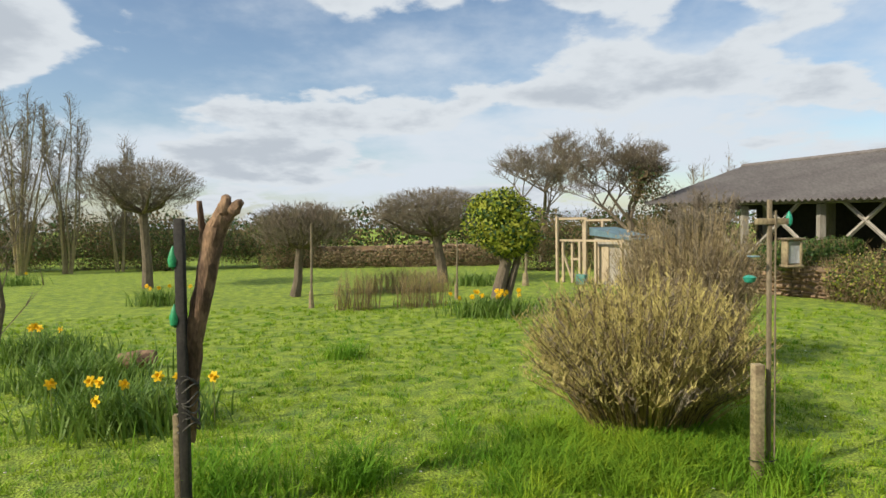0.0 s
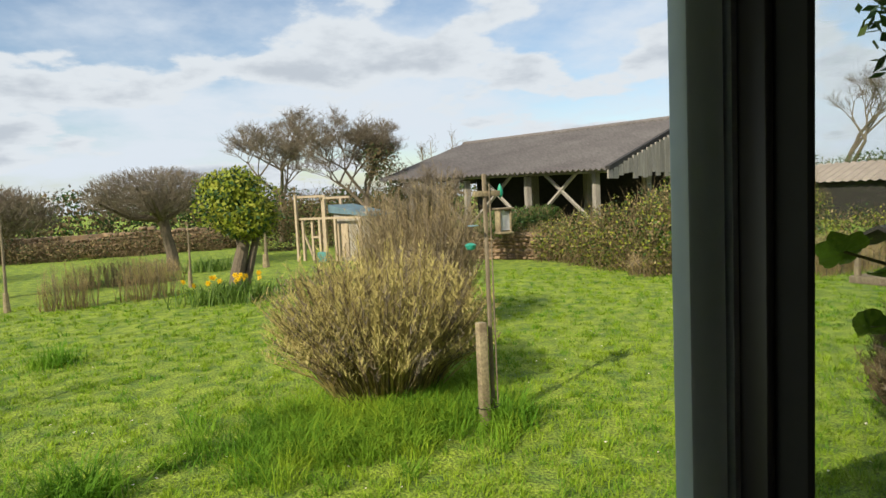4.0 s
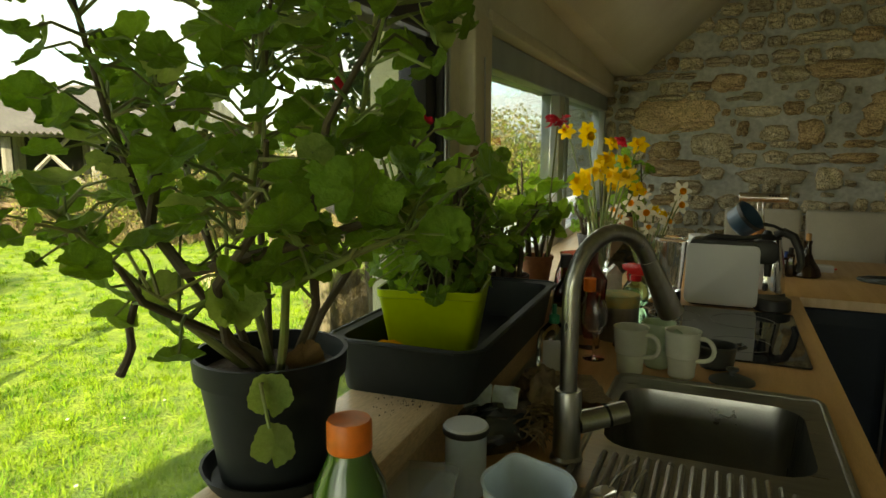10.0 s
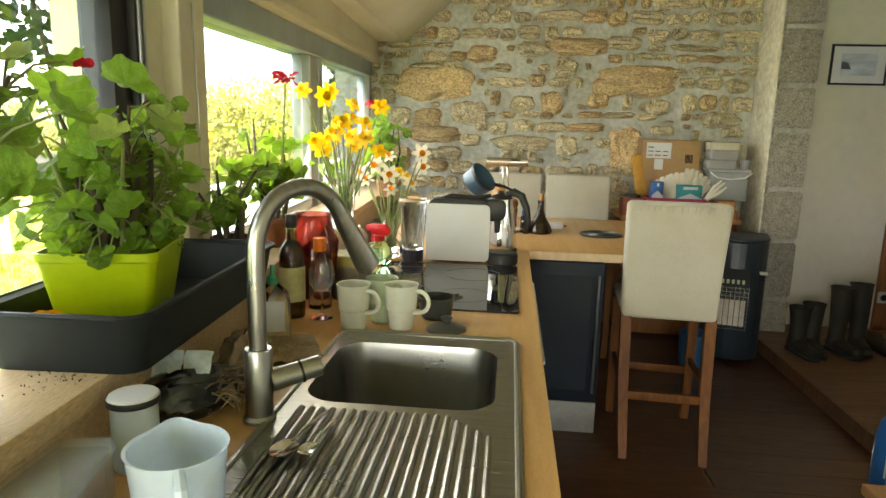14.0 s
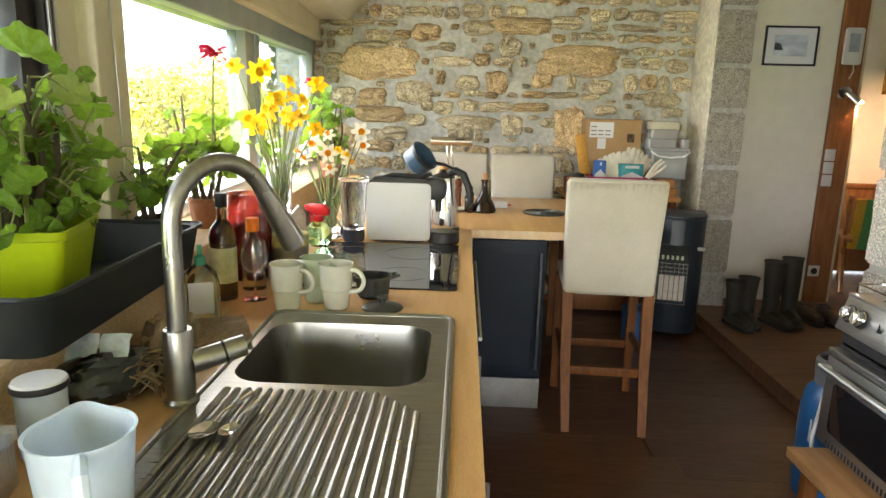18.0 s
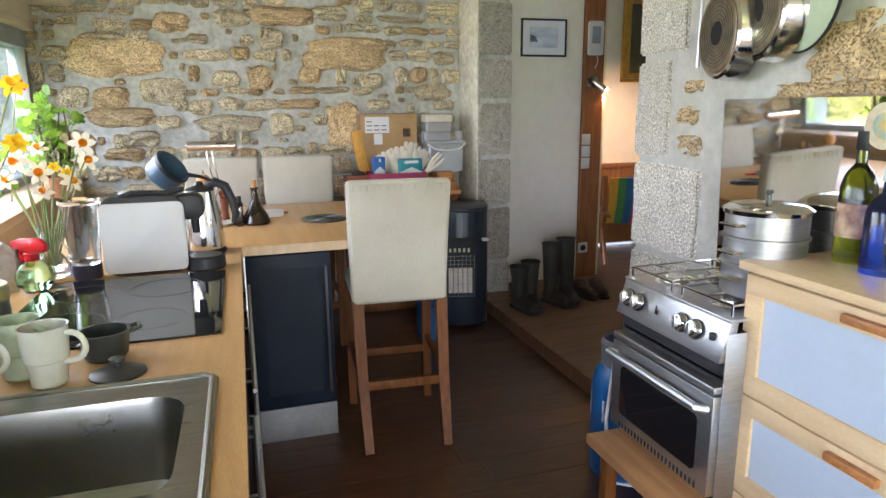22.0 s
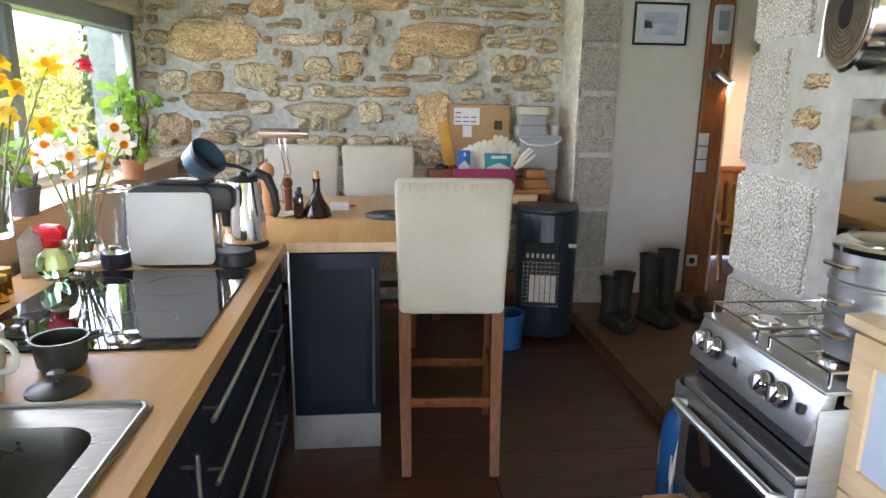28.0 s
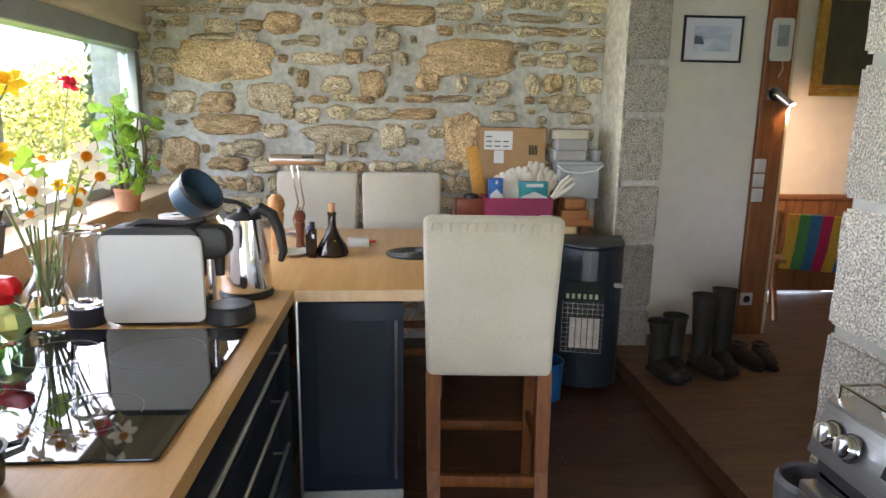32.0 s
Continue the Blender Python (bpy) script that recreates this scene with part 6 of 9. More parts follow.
def leaf_mesh(seed, lobes, mat, name="leaf"):
    """A rounded, scalloped, gently cupped leaf of radius 1 whose stalk joins near one side."""
    r = random.Random(seed)
    bm = bmesh.new()
    n = 63
    rings = []
    for q in (0.0, 0.35, 0.7, 1.0):
        if q == 0:
            rings.append([bm.verts.new((0, 0, 0))])
            continue
        ring = []
        for k in range(n):
            a = 2 * math.pi * k / n
            notch = 0.42 * math.exp(-((math.atan2(math.sin(a + math.pi / 2), math.cos(a + math.pi / 2))) / 0.16) ** 2)
            rad = q * (1 + q * (0.05 * math.cos(lobes * a + seed) + 0.03 * math.cos(lobes * 3 * a + seed)) - q * notch)
            fold = (0.10 + 0.08 * (seed % 4)) * q * q + q * 0.08 * math.sin(lobes * a + seed * 2) + 0.16 * q * math.sin(2 * a + seed)
            ring.append(bm.verts.new((rad * math.cos(a), rad * math.sin(a), fold)))
        rings.append(ring)
    for k in range(n):
        bm.faces.new((rings[0][0], rings[1][k], rings[1][(k + 1) % n]))
        for a, b in zip(rings[1:], rings[2:]):
            bm.faces.new((a[k], b[k], b[(k + 1) % n], a[(k + 1) % n]))
    return mesh_of(name, bm, mat, smooth=1.5)


GERANIUM = [leaf_mesh(s, 7 if s % 2 else 5, leaf_green) for s in (1, 2, 3, 4, 5, 6)]
PALE = [leaf_mesh(s, 5, leaf_pale) for s in (7, 8)]
DEAD = [leaf_mesh(11, 5, leaf_dead)]


def put_leaf(parent, mesh, p, size, yaw, tilt_by, roll=0):
    ob = new("leaf", mesh)
    ob.parent = parent
    ob.matrix_basis = Matrix.LocRotScale(p, Euler((radians(tilt_by), radians(roll), radians(yaw))), (size, size, size))
    return ob


def geranium(parent, base, stems, leaves, rng, size, reach, low, high, meshes, flat_to=None):
    """Branching stems with leaves on thin stalks round their upper ends. reach: half-widths of the crown in x and y."""
    tips = []
    for k in range(stems):
        a = 2 * math.pi * k / stems + rng.uniform(-0.4, 0.4)
        top_p = Vector((base[0] + reach[0] * 0.75 * math.cos(a) * rng.uniform(0.4, 1), base[1] + reach[1] * 0.75 * math.sin(a) * rng.uniform(0.4, 1), rng.uniform(low + (high - low) * 0.4, high * 0.97)))
        start = Vector(base) + Vector((0.03 * math.cos(a), 0.03 * math.sin(a), 0))
        mid = start.lerp(top_p, 0.5) + Vector((rng.uniform(-0.03, 0.03), rng.uniform(-0.03, 0.03), 0.02))
        part("stem", tube([start, start.lerp(mid, 0.6) + Vector((0.01, 0, 0.01)), mid, top_p], [0.009, 0.007, 0.006, 0.003], 7), stem_brown, parent)
        tips += [(mid, top_p)]
    stalks = bmesh.new()
    for k in range(leaves):
        mid, top_p = rng.choice(tips)
        node = mid.lerp(top_p, rng.uniform(-0.8, 1))
        a = rng.uniform(0, 2 * math.pi)
        out = Vector((math.cos(a) * reach[0] * 0.55, math.sin(a) * reach[1] * 0.6, rng.uniform(-0.07, 0.09))) * rng.uniform(0.45, 1.25)
        p = node + out
        p.z = min(max(p.z, low), high)
        if flat_to is not None and p.x < flat_to:
            p.x = flat_to + rng.uniform(0, 0.03)
        s = size * rng.choice((0.45, 0.6, 0.8, 1.0, 1.1, 1.35)) * rng.uniform(0.9, 1.1)
        put_leaf(parent, rng.choice(meshes), p, s, rng.uniform(0, 360), rng.uniform(-75, 75), rng.uniform(-60, 60))
        tube([node, node.lerp(p, 0.5) + Vector((0, 0, 0.012)), p], [0.0022, 0.0018, 0.0014], 5, stalks)
    part("leaf_stalk", stalks, stem_green, parent)


pot_black = material("pot_black", (0.010, 0.013, 0.014), (0.015, 0.018, 0.019), 6, 0.55, fine=0.08)
pot_black.node_tree.nodes["Principled BSDF"].inputs["Specular IOR Level"].default_value = 0.25
soil = material("soil", (0.03, 0.02, 0.012), (0.05, 0.035, 0.02), 20, 0.95, bump=0.006, bump_scale=70, fine=0.3)
rng = random.Random(21)
big = thing("geranium_in_black_pot", 0.15, 1.12, SILL_Z, "leggy geranium in a black plastic pot with saucer", "potted plant")
part("saucer", lathe([(0.0001, 0), (0.088, 0), (0.100, 0.022), (0.096, 0.022), (0.085, 0.004), (0.0001, 0.004)]), pot_black, big)
part("pot", lathe([(0.0001, 0.005), (0.072, 0.005), (0.094, 0.145), (0.101, 0.147), (0.104, 0.178), (0.098, 0.178), (0.092, 0.15), (0.0001, 0.145)], seg=40), pot_black, big)
part("soil", lathe([(0.0001, 0.158), (0.06, 0.155), (0.092, 0.150)]), soil, big)
BIG_STEMS = (((-0.02, -0.02), (-0.07, -0.12, 0.26), (-0.15, -0.22, 0.40)), ((-0.03, -0.01), (-0.07, -0.13, 0.36), (-0.06, -0.22, 0.62)),
             ((0.02, -0.03), (0.10, -0.20, 0.31), (0.20, -0.24, 0.45)), ((0.03, 0.0), (0.14, -0.10, 0.36), (0.27, -0.14, 0.58)),
             ((0.0, 0.0), (0.05, -0.09, 0.38), (0.09, -0.11, 0.66)), ((-0.02, 0.02), (-0.03, 0.02, 0.36), (-0.02, 0.05, 0.66)),
             ((0.03, 0.02), (0.10, 0.06, 0.30), (0.17, 0.10, 0.46)), ((0.02, -0.03), (0.04, -0.16, 0.25), (0.06, -0.28, 0.34)),
             ((0.03, -0.02), (0.13, -0.13, 0.30), (0.25, -0.06, 0.36)), ((-0.03, 0.0), (-0.09, -0.02, 0.34), (-0.13, -0.06, 0.56)))
stalks = bmesh.new()
for k, ((sx, sy), mid, tip) in enumerate(BIG_STEMS):
    m, t = Vector(mid), Vector(tip)
    start = Vector((sx, sy, 0.15))
    bend = Vector((rng.uniform(-0.02, 0.02), rng.uniform(-0.02, 0.02), 0.0))
    part("stem", tube([start, start.lerp(m, 0.5) + bend, m, m.lerp(t, 0.5) - bend, t], [0.006, 0.0055, 0.005, 0.004, 0.0025], 8), stem_brown if k % 4 else stem_green, big)
    for j in range(34 if tip[2] > 0.55 else 12 if tip[2] < 0.35 else 24):
        q = (m if j % 4 else start.lerp(m, 0.7)).lerp(t, rng.uniform(0.1, 1.0))
        a = rng.uniform(0, 2 * math.pi)
        p = q + Vector((math.cos(a) * 0.085, math.sin(a) * 0.085, rng.uniform(-0.03, 0.07))) * rng.uniform(0.5, 1.15)
        p.x, p.z = max(p.x, -0.19), max(p.z, 0.2)
        size = rng.uniform(0.015, 0.032) * (0.7 if j % 5 == 0 else 1.0)
        put_leaf(big, rng.choice(GERANIUM * 3 + PALE), p, size, rng.uniform(0, 360), rng.uniform(-15, 70), rng.uniform(-45, 45))
        tube([q, q.lerp(p, 0.5) + Vector((0, 0, 0.012)), p], [0.0022, 0.0018, 0.0014], 5, stalks)
part("leaf_stalk", stalks, stem_green, big)
part("trailing_stem", tube([(-0.08, -0.13, 0.30), (-0.075, -0.16, 0.24), (-0.07, -0.162, 0.215), (-0.08, -0.163, 0.195), (-0.086, -0.168, 0.18)], [0.004, 0.0045, 0.005, 0.005, 0.006], 8), stem_brown, big)
part("twisted_branch", tube([(-0.06, -0.12, 0.42), (-0.02, -0.17, 0.36), (0.06, -0.20, 0.32), (0.10, -0.19, 0.33), (0.18, -0.14, 0.355), (0.22, -0.12, 0.37)], [0.006, 0.006, 0.007, 0.006, 0.0055, 0.004], 8), stem_brown, big)
for p, s, yaw in (((0.07, -0.09, 0.155), 0.026, 40), ((0.085, -0.10, 0.10), 0.026, 20), ((0.10, -0.18, 0.29), 0.03, 60)):
    put_leaf(big, PALE[0], Vector(p), s, yaw, 78, 10)
put_leaf(big, DEAD[0], Vector((0.07, -0.02, 0.17)), 0.03, 70, 65, 10)
part("hanging_stalk", tube([(0.04, -0.05, 0.16), (0.065, -0.10, 0.17), (0.08, -0.105, 0.12)], 0.0025, 6), stem_green, big)
part("flower_stalk", tube([(0.14, -0.02, 0.36), (0.19, -0.05, 0.55), (0.25, -0.10, 0.68)], 0.003, 6), stem_green, big)
part("flower_bud", lathe([(0.0001, 0), (0.014, 0.006), (0.018, 0.016), (0.0001, 0.03)], 0.25, -0.10, 0.675), stem_green, big)
part("red_bud", lathe([(0.0001, 0), (0.01, 0.006), (0.012, 0.014), (0.0001, 0.026)], 0.08, 0.06, 0.52), petal_red, big)

lime = material("lime_pot", (0.40, 0.50, 0.012), (0.36, 0.46, 0.01), 4, 0.35, fine=0.04, through_light=0.15)
tray = thing("seed_tray", 0.165, 1.72, SILL_Z, "deep black plastic tray on the sill", "tray", turn=3)
to, ti = rounded(-0.145, -0.29, 0.145, 0.40, 0.04), rounded(-0.132, -0.277, 0.132, 0.387, 0.035)
tb = bmesh.new()
rings = [[tb.verts.new((x * k, y * k2, z)) for x, y in o] for o, k, k2, z in ((to, 0.9, 0.95, 0.0), (to, 1.0, 1.0, 0.095), (to, 1.04, 1.02, 0.10), (to, 1.04, 1.02, 0.104), (ti, 1.0, 1.0, 0.10), (ti, 0.9, 0.95, 0.006))]
tb.faces.new(rings[0][::-1])
tb.faces.new(rings[-1])
for a, b in zip(rings, rings[1:]):
    for k in range(len(a)):
        tb.faces.new((a[k], a[(k + 1) % len(a)], b[(k + 1) % len(a)], b[k]))
part("tray", tb, pot_black, tray)
part("rim", tube([(x * 1.045, y * 1.022, 0.102) for x, y in to + to[:1]], 0.005, 6, cap=False), pot_black, tray)
pl = thing("geranium_in_lime_pot", 0.165, 1.63, SILL_Z + 0.008, "young geranium in a square lime green plastic pot", "potted plant", turn=14)
lb = bmesh.new()
sq = rounded(-0.5, -0.5, 0.5, 0.5, 0.09)
rings = [[lb.verts.new((x * w, y * w, z)) for x, y in sq] for w, z in ((0.148, 0.0), (0.20, 0.158), (0.206, 0.160), (0.208, 0.175), (0.198, 0.175), (0.19, 0.14))]
lb.faces.new(rings[0][::-1])
lb.faces.new(rings[-1])
for a, b in zip(rings, rings[1:]):
    for k in range(len(a)):
        lb.faces.new((a[k], a[(k + 1) % len(a)], b[(k + 1) % len(a)], b[k]))
part("pot", lb, lime, pl)
part("soil", prism([(x * 0.18, y * 0.18) for x, y in sq], 0.142, 0.148), soil, pl)
part("print", box(-0.03, -0.093, 0.045, 0.03, -0.0915, 0.056), dark_void, pl)
geranium(pl, (0, 0, 0.15), 12, 95, rng, 0.029, (0.14, 0.18), 0.17, 0.46, GERANIUM * 4 + PALE, flat_to=-0.14)
geranium(pl, (0, 0, 0.15), 9, 110, rng, 0.021, (0.16, 0.18), 0.175, 0.34, GERANIUM, flat_to=-0.14)
for k in range(9):
    a = radians(20 + k * 71)
    foot = Vector((0.05 * math.cos(a), 0.05 * math.sin(a), 0.15))
    tip = Vector((0.13 * math.cos(a), 0.17 * math.sin(a), 0.27 + 0.022 * k))
    part("stem", tube([foot, foot.lerp(tip, 0.5) + Vector((0, 0, 0.03)), tip], [0.005, 0.004, 0.0025], 7), stem_green, pl)
for p, s, yaw, lean in (((-0.05, -0.06, 0.45), 0.052, 30, 40), ((0.03, 0.03, 0.47), 0.05, 140, 35), ((-0.10, -0.12, 0.36), 0.048, 250, 55), ((0.09, 0.08, 0.40), 0.045, 80, 30)):
    put_leaf(pl, GERANIUM[int(yaw) % 6], Vector(p), s, yaw, lean, 12)
put_leaf(pl, DEAD[0], Vector((0.09, 0.02, 0.41)), 0.038, 60, 35, 15)
for k, p in enumerate(((-0.02, -0.05, 0.50), (0.05, 0.0, 0.34))):
    for j in range(7):
        put_leaf(pl, leaf_mesh(30 + j, 3, petal_red, "petal"), Vector(p) + Vector((rng.uniform(-0.014, 0.014), rng.uniform(-0.014, 0.014), rng.uniform(-0.01, 0.01))), 0.011, rng.uniform(0, 360), rng.uniform(-60, 60))
put_leaf(pl, leaf_mesh(41, 4, trumpet_orange, "leaf"), Vector((-0.07, -0.13, 0.05)), 0.035, 0, 80)

# cuttings and pots further along the sill
rng = random.Random(8)
for x, y, h, n, label, colour in ((0.13, 2.22, 0.34, 36, "dark-leaved plant in a small brown pot", (0.10, 0.05, 0.03)), (0.10, 2.62, 0.46, 42, "geranium with a red flower head in a clay pot", (0.33, 0.13, 0.06)), (0.14, 3.35, 0.34, 18, "bulb plant in a small grey plastic pot", (0.10, 0.10, 0.11)), (0.15, 4.36, 0.52, 58, "tall round-leaved geranium in a clay pot", (0.35, 0.16, 0.08))):
    q = thing("potted_plant", x, y, SILL_Z, label, "potted plant", "pots on the window sill")
    part("pot", lathe([(0.0001, 0), (0.042, 0), (0.055, 0.085), (0.058, 0.087), (0.058, 0.1), (0.052, 0.1), (0.05, 0.085), (0.0001, 0.08)]), material("pot_clay", colour, None, 9, 0.7, fine=0.15), q)
    geranium(q, (0, 0, 0.08), 5, n, rng, 0.030 if h < 0.45 else 0.038, (0.12, 0.16), 0.12, h, GERANIUM, flat_to=-0.12)
redf = thing("red_geranium_flower", 0.17, 2.60, SILL_Z + 0.08, "tall red geranium flower on a long bare stalk", "flower")
part("stalk", tube([(-0.03, 0, 0), (-0.02, -0.02, 0.2), (0.01, -0.06, 0.46)], 0.003, 6), stem_green, redf)
for j in range(14):
    put_leaf(redf, leaf_mesh(60 + j % 3, 3, petal_red, "petal"), Vector((0.01 + rng.uniform(-0.026, 0.026), -0.06 + rng.uniform(-0.026, 0.026), 0.47 + rng.uniform(-0.02, 0.02))), 0.016, rng.uniform(0, 360), rng.uniform(-70, 70))
copy_thing(redf, pose(0.12, 3.86, SILL_Z + 0.05, 0, 0, 70))

# ---- daffodils in vases ----
def daffodil_meshes(petal, trumpet, wide=1.0, cup=1.0):
    bm = bmesh.new()
    for k in range(6):
        a = radians(60 * k)
        u, w = Vector((math.cos(a), math.sin(a), 0)), Vector((-math.sin(a), math.cos(a), 0))
        lift = Vector((0, 0, 0.05 if k % 2 else -0.05))
        pts = [(0.12, 0.10, 0.0), (0.32, 0.27, 0.03), (0.58, 0.36, 0.07), (0.82, 0.24, 0.07 if k % 2 else 0.0), (1.02, 0.0, -0.04)]
        row = [(bm.verts.new(u * r + w * s * wide + lift + Vector((0, 0, z))), bm.verts.new(u * r - w * s * wide + lift + Vector((0, 0, z)))) if s else (bm.verts.new(u * r + lift + Vector((0, 0, z))),) for r, s, z in pts]
        for p, q in zip(row, row[1:]):
            bm.faces.new((p[0], p[1], q[1], q[0]) if len(q) == 2 else (p[0], p[1], q[0]))
    petals = mesh_of("petals", bm, petal, 1.5)
    tm = lathe([(q * cup, z) for q, z in ((0.0001, 0.02), (0.16, 0.03), (0.24, 0.25), (0.30, 0.42), (0.40, 0.50), (0.33, 0.47), (0.24, 0.3), (0.0001, 0.12))], seg=14)
    return petals, mesh_of("trumpet", tm, trumpet, 1.5)


YELLOW = daffodil_meshes(petal_yellow, petal_yellow, 0.85)
ORANGE = daffodil_meshes(petal_white, trumpet_orange, 0.74, 0.8)


def bouquet(name, x, y, z, flowers, label, rng, lean=(0, 0)):
    v = thing(name, x, y, z, label, "flowers")
    for (petals, trumpet), dx, dy, h, s, yaw, tl in flowers:
        tip = Vector((dx, dy, h))
        low = Vector((rng.uniform(-0.015, 0.015), rng.uniform(-0.015, 0.015), 0.012))
        part("stem", tube([low, low.lerp(tip, 0.45) + Vector((0, 0, 0.03)), low.lerp(tip, 0.85) + Vector((0, 0, 0.02)), tip], [0.0035, 0.0035, 0.003, 0.0025], 6), stem_green, v)
        fl = new("flower", petals)
        fl.parent = v
        fl.matrix_basis = Matrix.LocRotScale(tip, Euler((radians(tl), 0, radians(yaw))), (s, s, s))
        tr = new("trumpet", trumpet)
        tr.parent = fl
    return v


rng = random.Random(77)
flowers = []
for k in range(19):
    flowers.append((YELLOW, rng.uniform(-0.11, 0.15), rng.uniform(-0.18, 0.20), rng.uniform(0.30, 0.55), rng.uniform(0.034, 0.045), rng.uniform(-40, 60), rng.uniform(50, 95)))
bouquet("daffodil_bouquet", 0.25, 2.98, 1.045, flowers, "bunch of yellow daffodils in a glass vase on the sill", rng)
flowers = [(ORANGE, dx, dy, h, 0.034 + 0.01 * ((k * 5) % 3) / 2, yaw, 48 + (k * 37) % 55) for k, (dx, dy, h, yaw) in enumerate(((-0.10, 0.02, 0.30, -10), (0.0, 0.0, 0.33, 10), (0.08, 0.04, 0.29, 40), (-0.02, 0.10, 0.40, 0), (0.12, 0.10, 0.36, 30), (0.05, 0.12, 0.31, 60), (-0.07, 0.08, 0.36, -20), (0.13, 0.02, 0.42, 20), (-0.13, 0.05, 0.33, -30), (0.02, -0.06, 0.27, 5), (-0.05, -0.03, 0.37, -15)))]
flowers += [(YELLOW, 0.03, 0.06, 0.34, 0.022, 10, 60), (YELLOW, 0.06, 0.08, 0.32, 0.02, 30, 70)]
bouquet("narcissus_bouquet", 0.40, 3.16, 0.93, flowers, "white narcissi with orange cups in a clear flask", rng)
vase_clear = glass("vase_clear", (0.97, 0.99, 0.98))
for name, x, y, z, prof, label in (("flask_vase", 0.40, 3.16, 0.912, [(0.0001, 0.004), (0.05, 0.002), (0.064, 0.02), (0.066, 0.05), (0.055, 0.09), (0.028, 0.13), (0.024, 0.16), (0.034, 0.175), (0.031, 0.175), (0.021, 0.158), (0.025, 0.13), (0.052, 0.088), (0.062, 0.05), (0.05, 0.008), (0.0001, 0.01)], "clear flask-shaped glass vase with water"), ("tall_vase", 0.25, 2.98, SILL_Z, [(0.0001, 0.0), (0.035, 0.0), (0.04, 0.01), (0.05, 0.19), (0.047, 0.19), (0.036, 0.012), (0.0001, 0.01)], "tall clear glass vase packed with stems")):
    vv = thing(name, x, y, z, label, "vase")
    gb = part("glass", lathe(prof, seg=32), vase_clear, vv)
    gb.visible_shadow = False
    part("water", lathe([(0.0001, 0.012), (prof[2][0] - 0.012, 0.014), (prof[3][0] - 0.016, 0.05), (prof[4][0] - 0.02, 0.075), (0.0001, 0.075)]), vase_clear, vv).visible_shadow = False

# ---- the garden ----
def bare_tree(name, x, y, label, seed, trunk, height, spread, levels=5, lean=(0, 0), top_z=None, forks=(2, 4), up=0.35, mat=None, group="bare trees round the lawn", droop=0.0, ground=None, thin=0.62, sprays=5):
    """A tapered trunk, limbs that fork again and again, and fine twigs at their ends."""
    r = random.Random(seed)
    ob = thing(name, x, y, GROUND if ground is None else ground, label, "tree", group)
    limbs, twigs, spots = bmesh.new(), bmesh.new(), []

    def grow(p, way, length, rad, level):
        n = 3
        pts, q, w = [p], p.copy(), way.copy()
        for _ in range(n):
            w = (w + Vector((r.uniform(-1, 1), r.uniform(-1, 1), r.uniform(-0.5, 0.7) - droop)) * 0.18).normalized()
            q = q + w * length / n
            if top_z and q.z > top_z:
                q.z = top_z - r.uniform(0, 0.08)
                w.z *= 0.1
            pts.append(q.copy())
        rads = [rad * (1 - (1 - thin) * k / n) for k in range(n + 1)]
        tube(pts, rads, 6 if level < 2 else (4 if level < 4 else 3), limbs if level < 4 else twigs, cap=False)
        if level >= levels:
            for _ in range(sprays):
                p = pts[r.randint(1, n)]
                end = p + (w + Vector((r.uniform(-1, 1), r.uniform(-1, 1), r.uniform(-0.4, 0.9)))).normalized() * length * r.uniform(0.5, 1.3)
                spots.append((p, end))
                side = p.lerp(end, r.uniform(0.3, 0.7))
                spots.append((side, side + Vector((r.uniform(-1, 1), r.uniform(-1, 1), r.uniform(-0.3, 1))).normalized() * length * 0.45))
            return
        for k in range(r.randint(*forks) + (1 if level > 1 else 0)):
            a = r.uniform(0, 2 * math.pi)
            side = Vector((math.cos(a), math.sin(a), 0))
            new_way = (w * 0.75 + side * spread * r.uniform(0.5, 1.1) + Vector((0, 0, up * r.uniform(0.2, 1)))).normalized()
            grow(pts[-1] if k < 2 else pts[-2].lerp(pts[-1], r.uniform(0, 1)), new_way, length * r.uniform(0.58, 0.8), rads[-1] * r.uniform(0.6, 0.85), level + 1)

    grow(Vector((0, 0, 0)), Vector((lean[0], lean[1], 1)).normalized(), height, trunk, 0)
    part("trunk", limbs, mat or bark, ob)
    part("branch", twigs, mat or bark, ob)
    twig_mesh("twigs", spots, twig, ob, 0.0045)
    return ob


def twig_mesh(name, spots, mat, parent, thick=0.006):
    """Many fine tapered twigs: spots gives (root, tip) pairs."""
    verts, faces = [], []
    for p, q in spots:
        w = (q - p).orthogonal().normalized() * thick
        v = w.cross(q - p).normalized() * thick
        m = p.lerp(q, 0.55) + w * 2
        b = len(verts)
        verts += [p - w, p + w, m - w * 0.6, m + w * 0.6, q, p - v, p + v]
        faces += [(b, b + 1, b + 3, b + 2), (b + 2, b + 3, b + 4), (b + 5, b + 6, b + 4)]
    me = bpy.data.meshes.new(name)
    me.from_pydata([tuple(v) for v in verts], [], faces)
    me.materials.append(mat)
    ob = tagged(new(name, me), kind="stuff")
    ob.parent = parent
    return ob


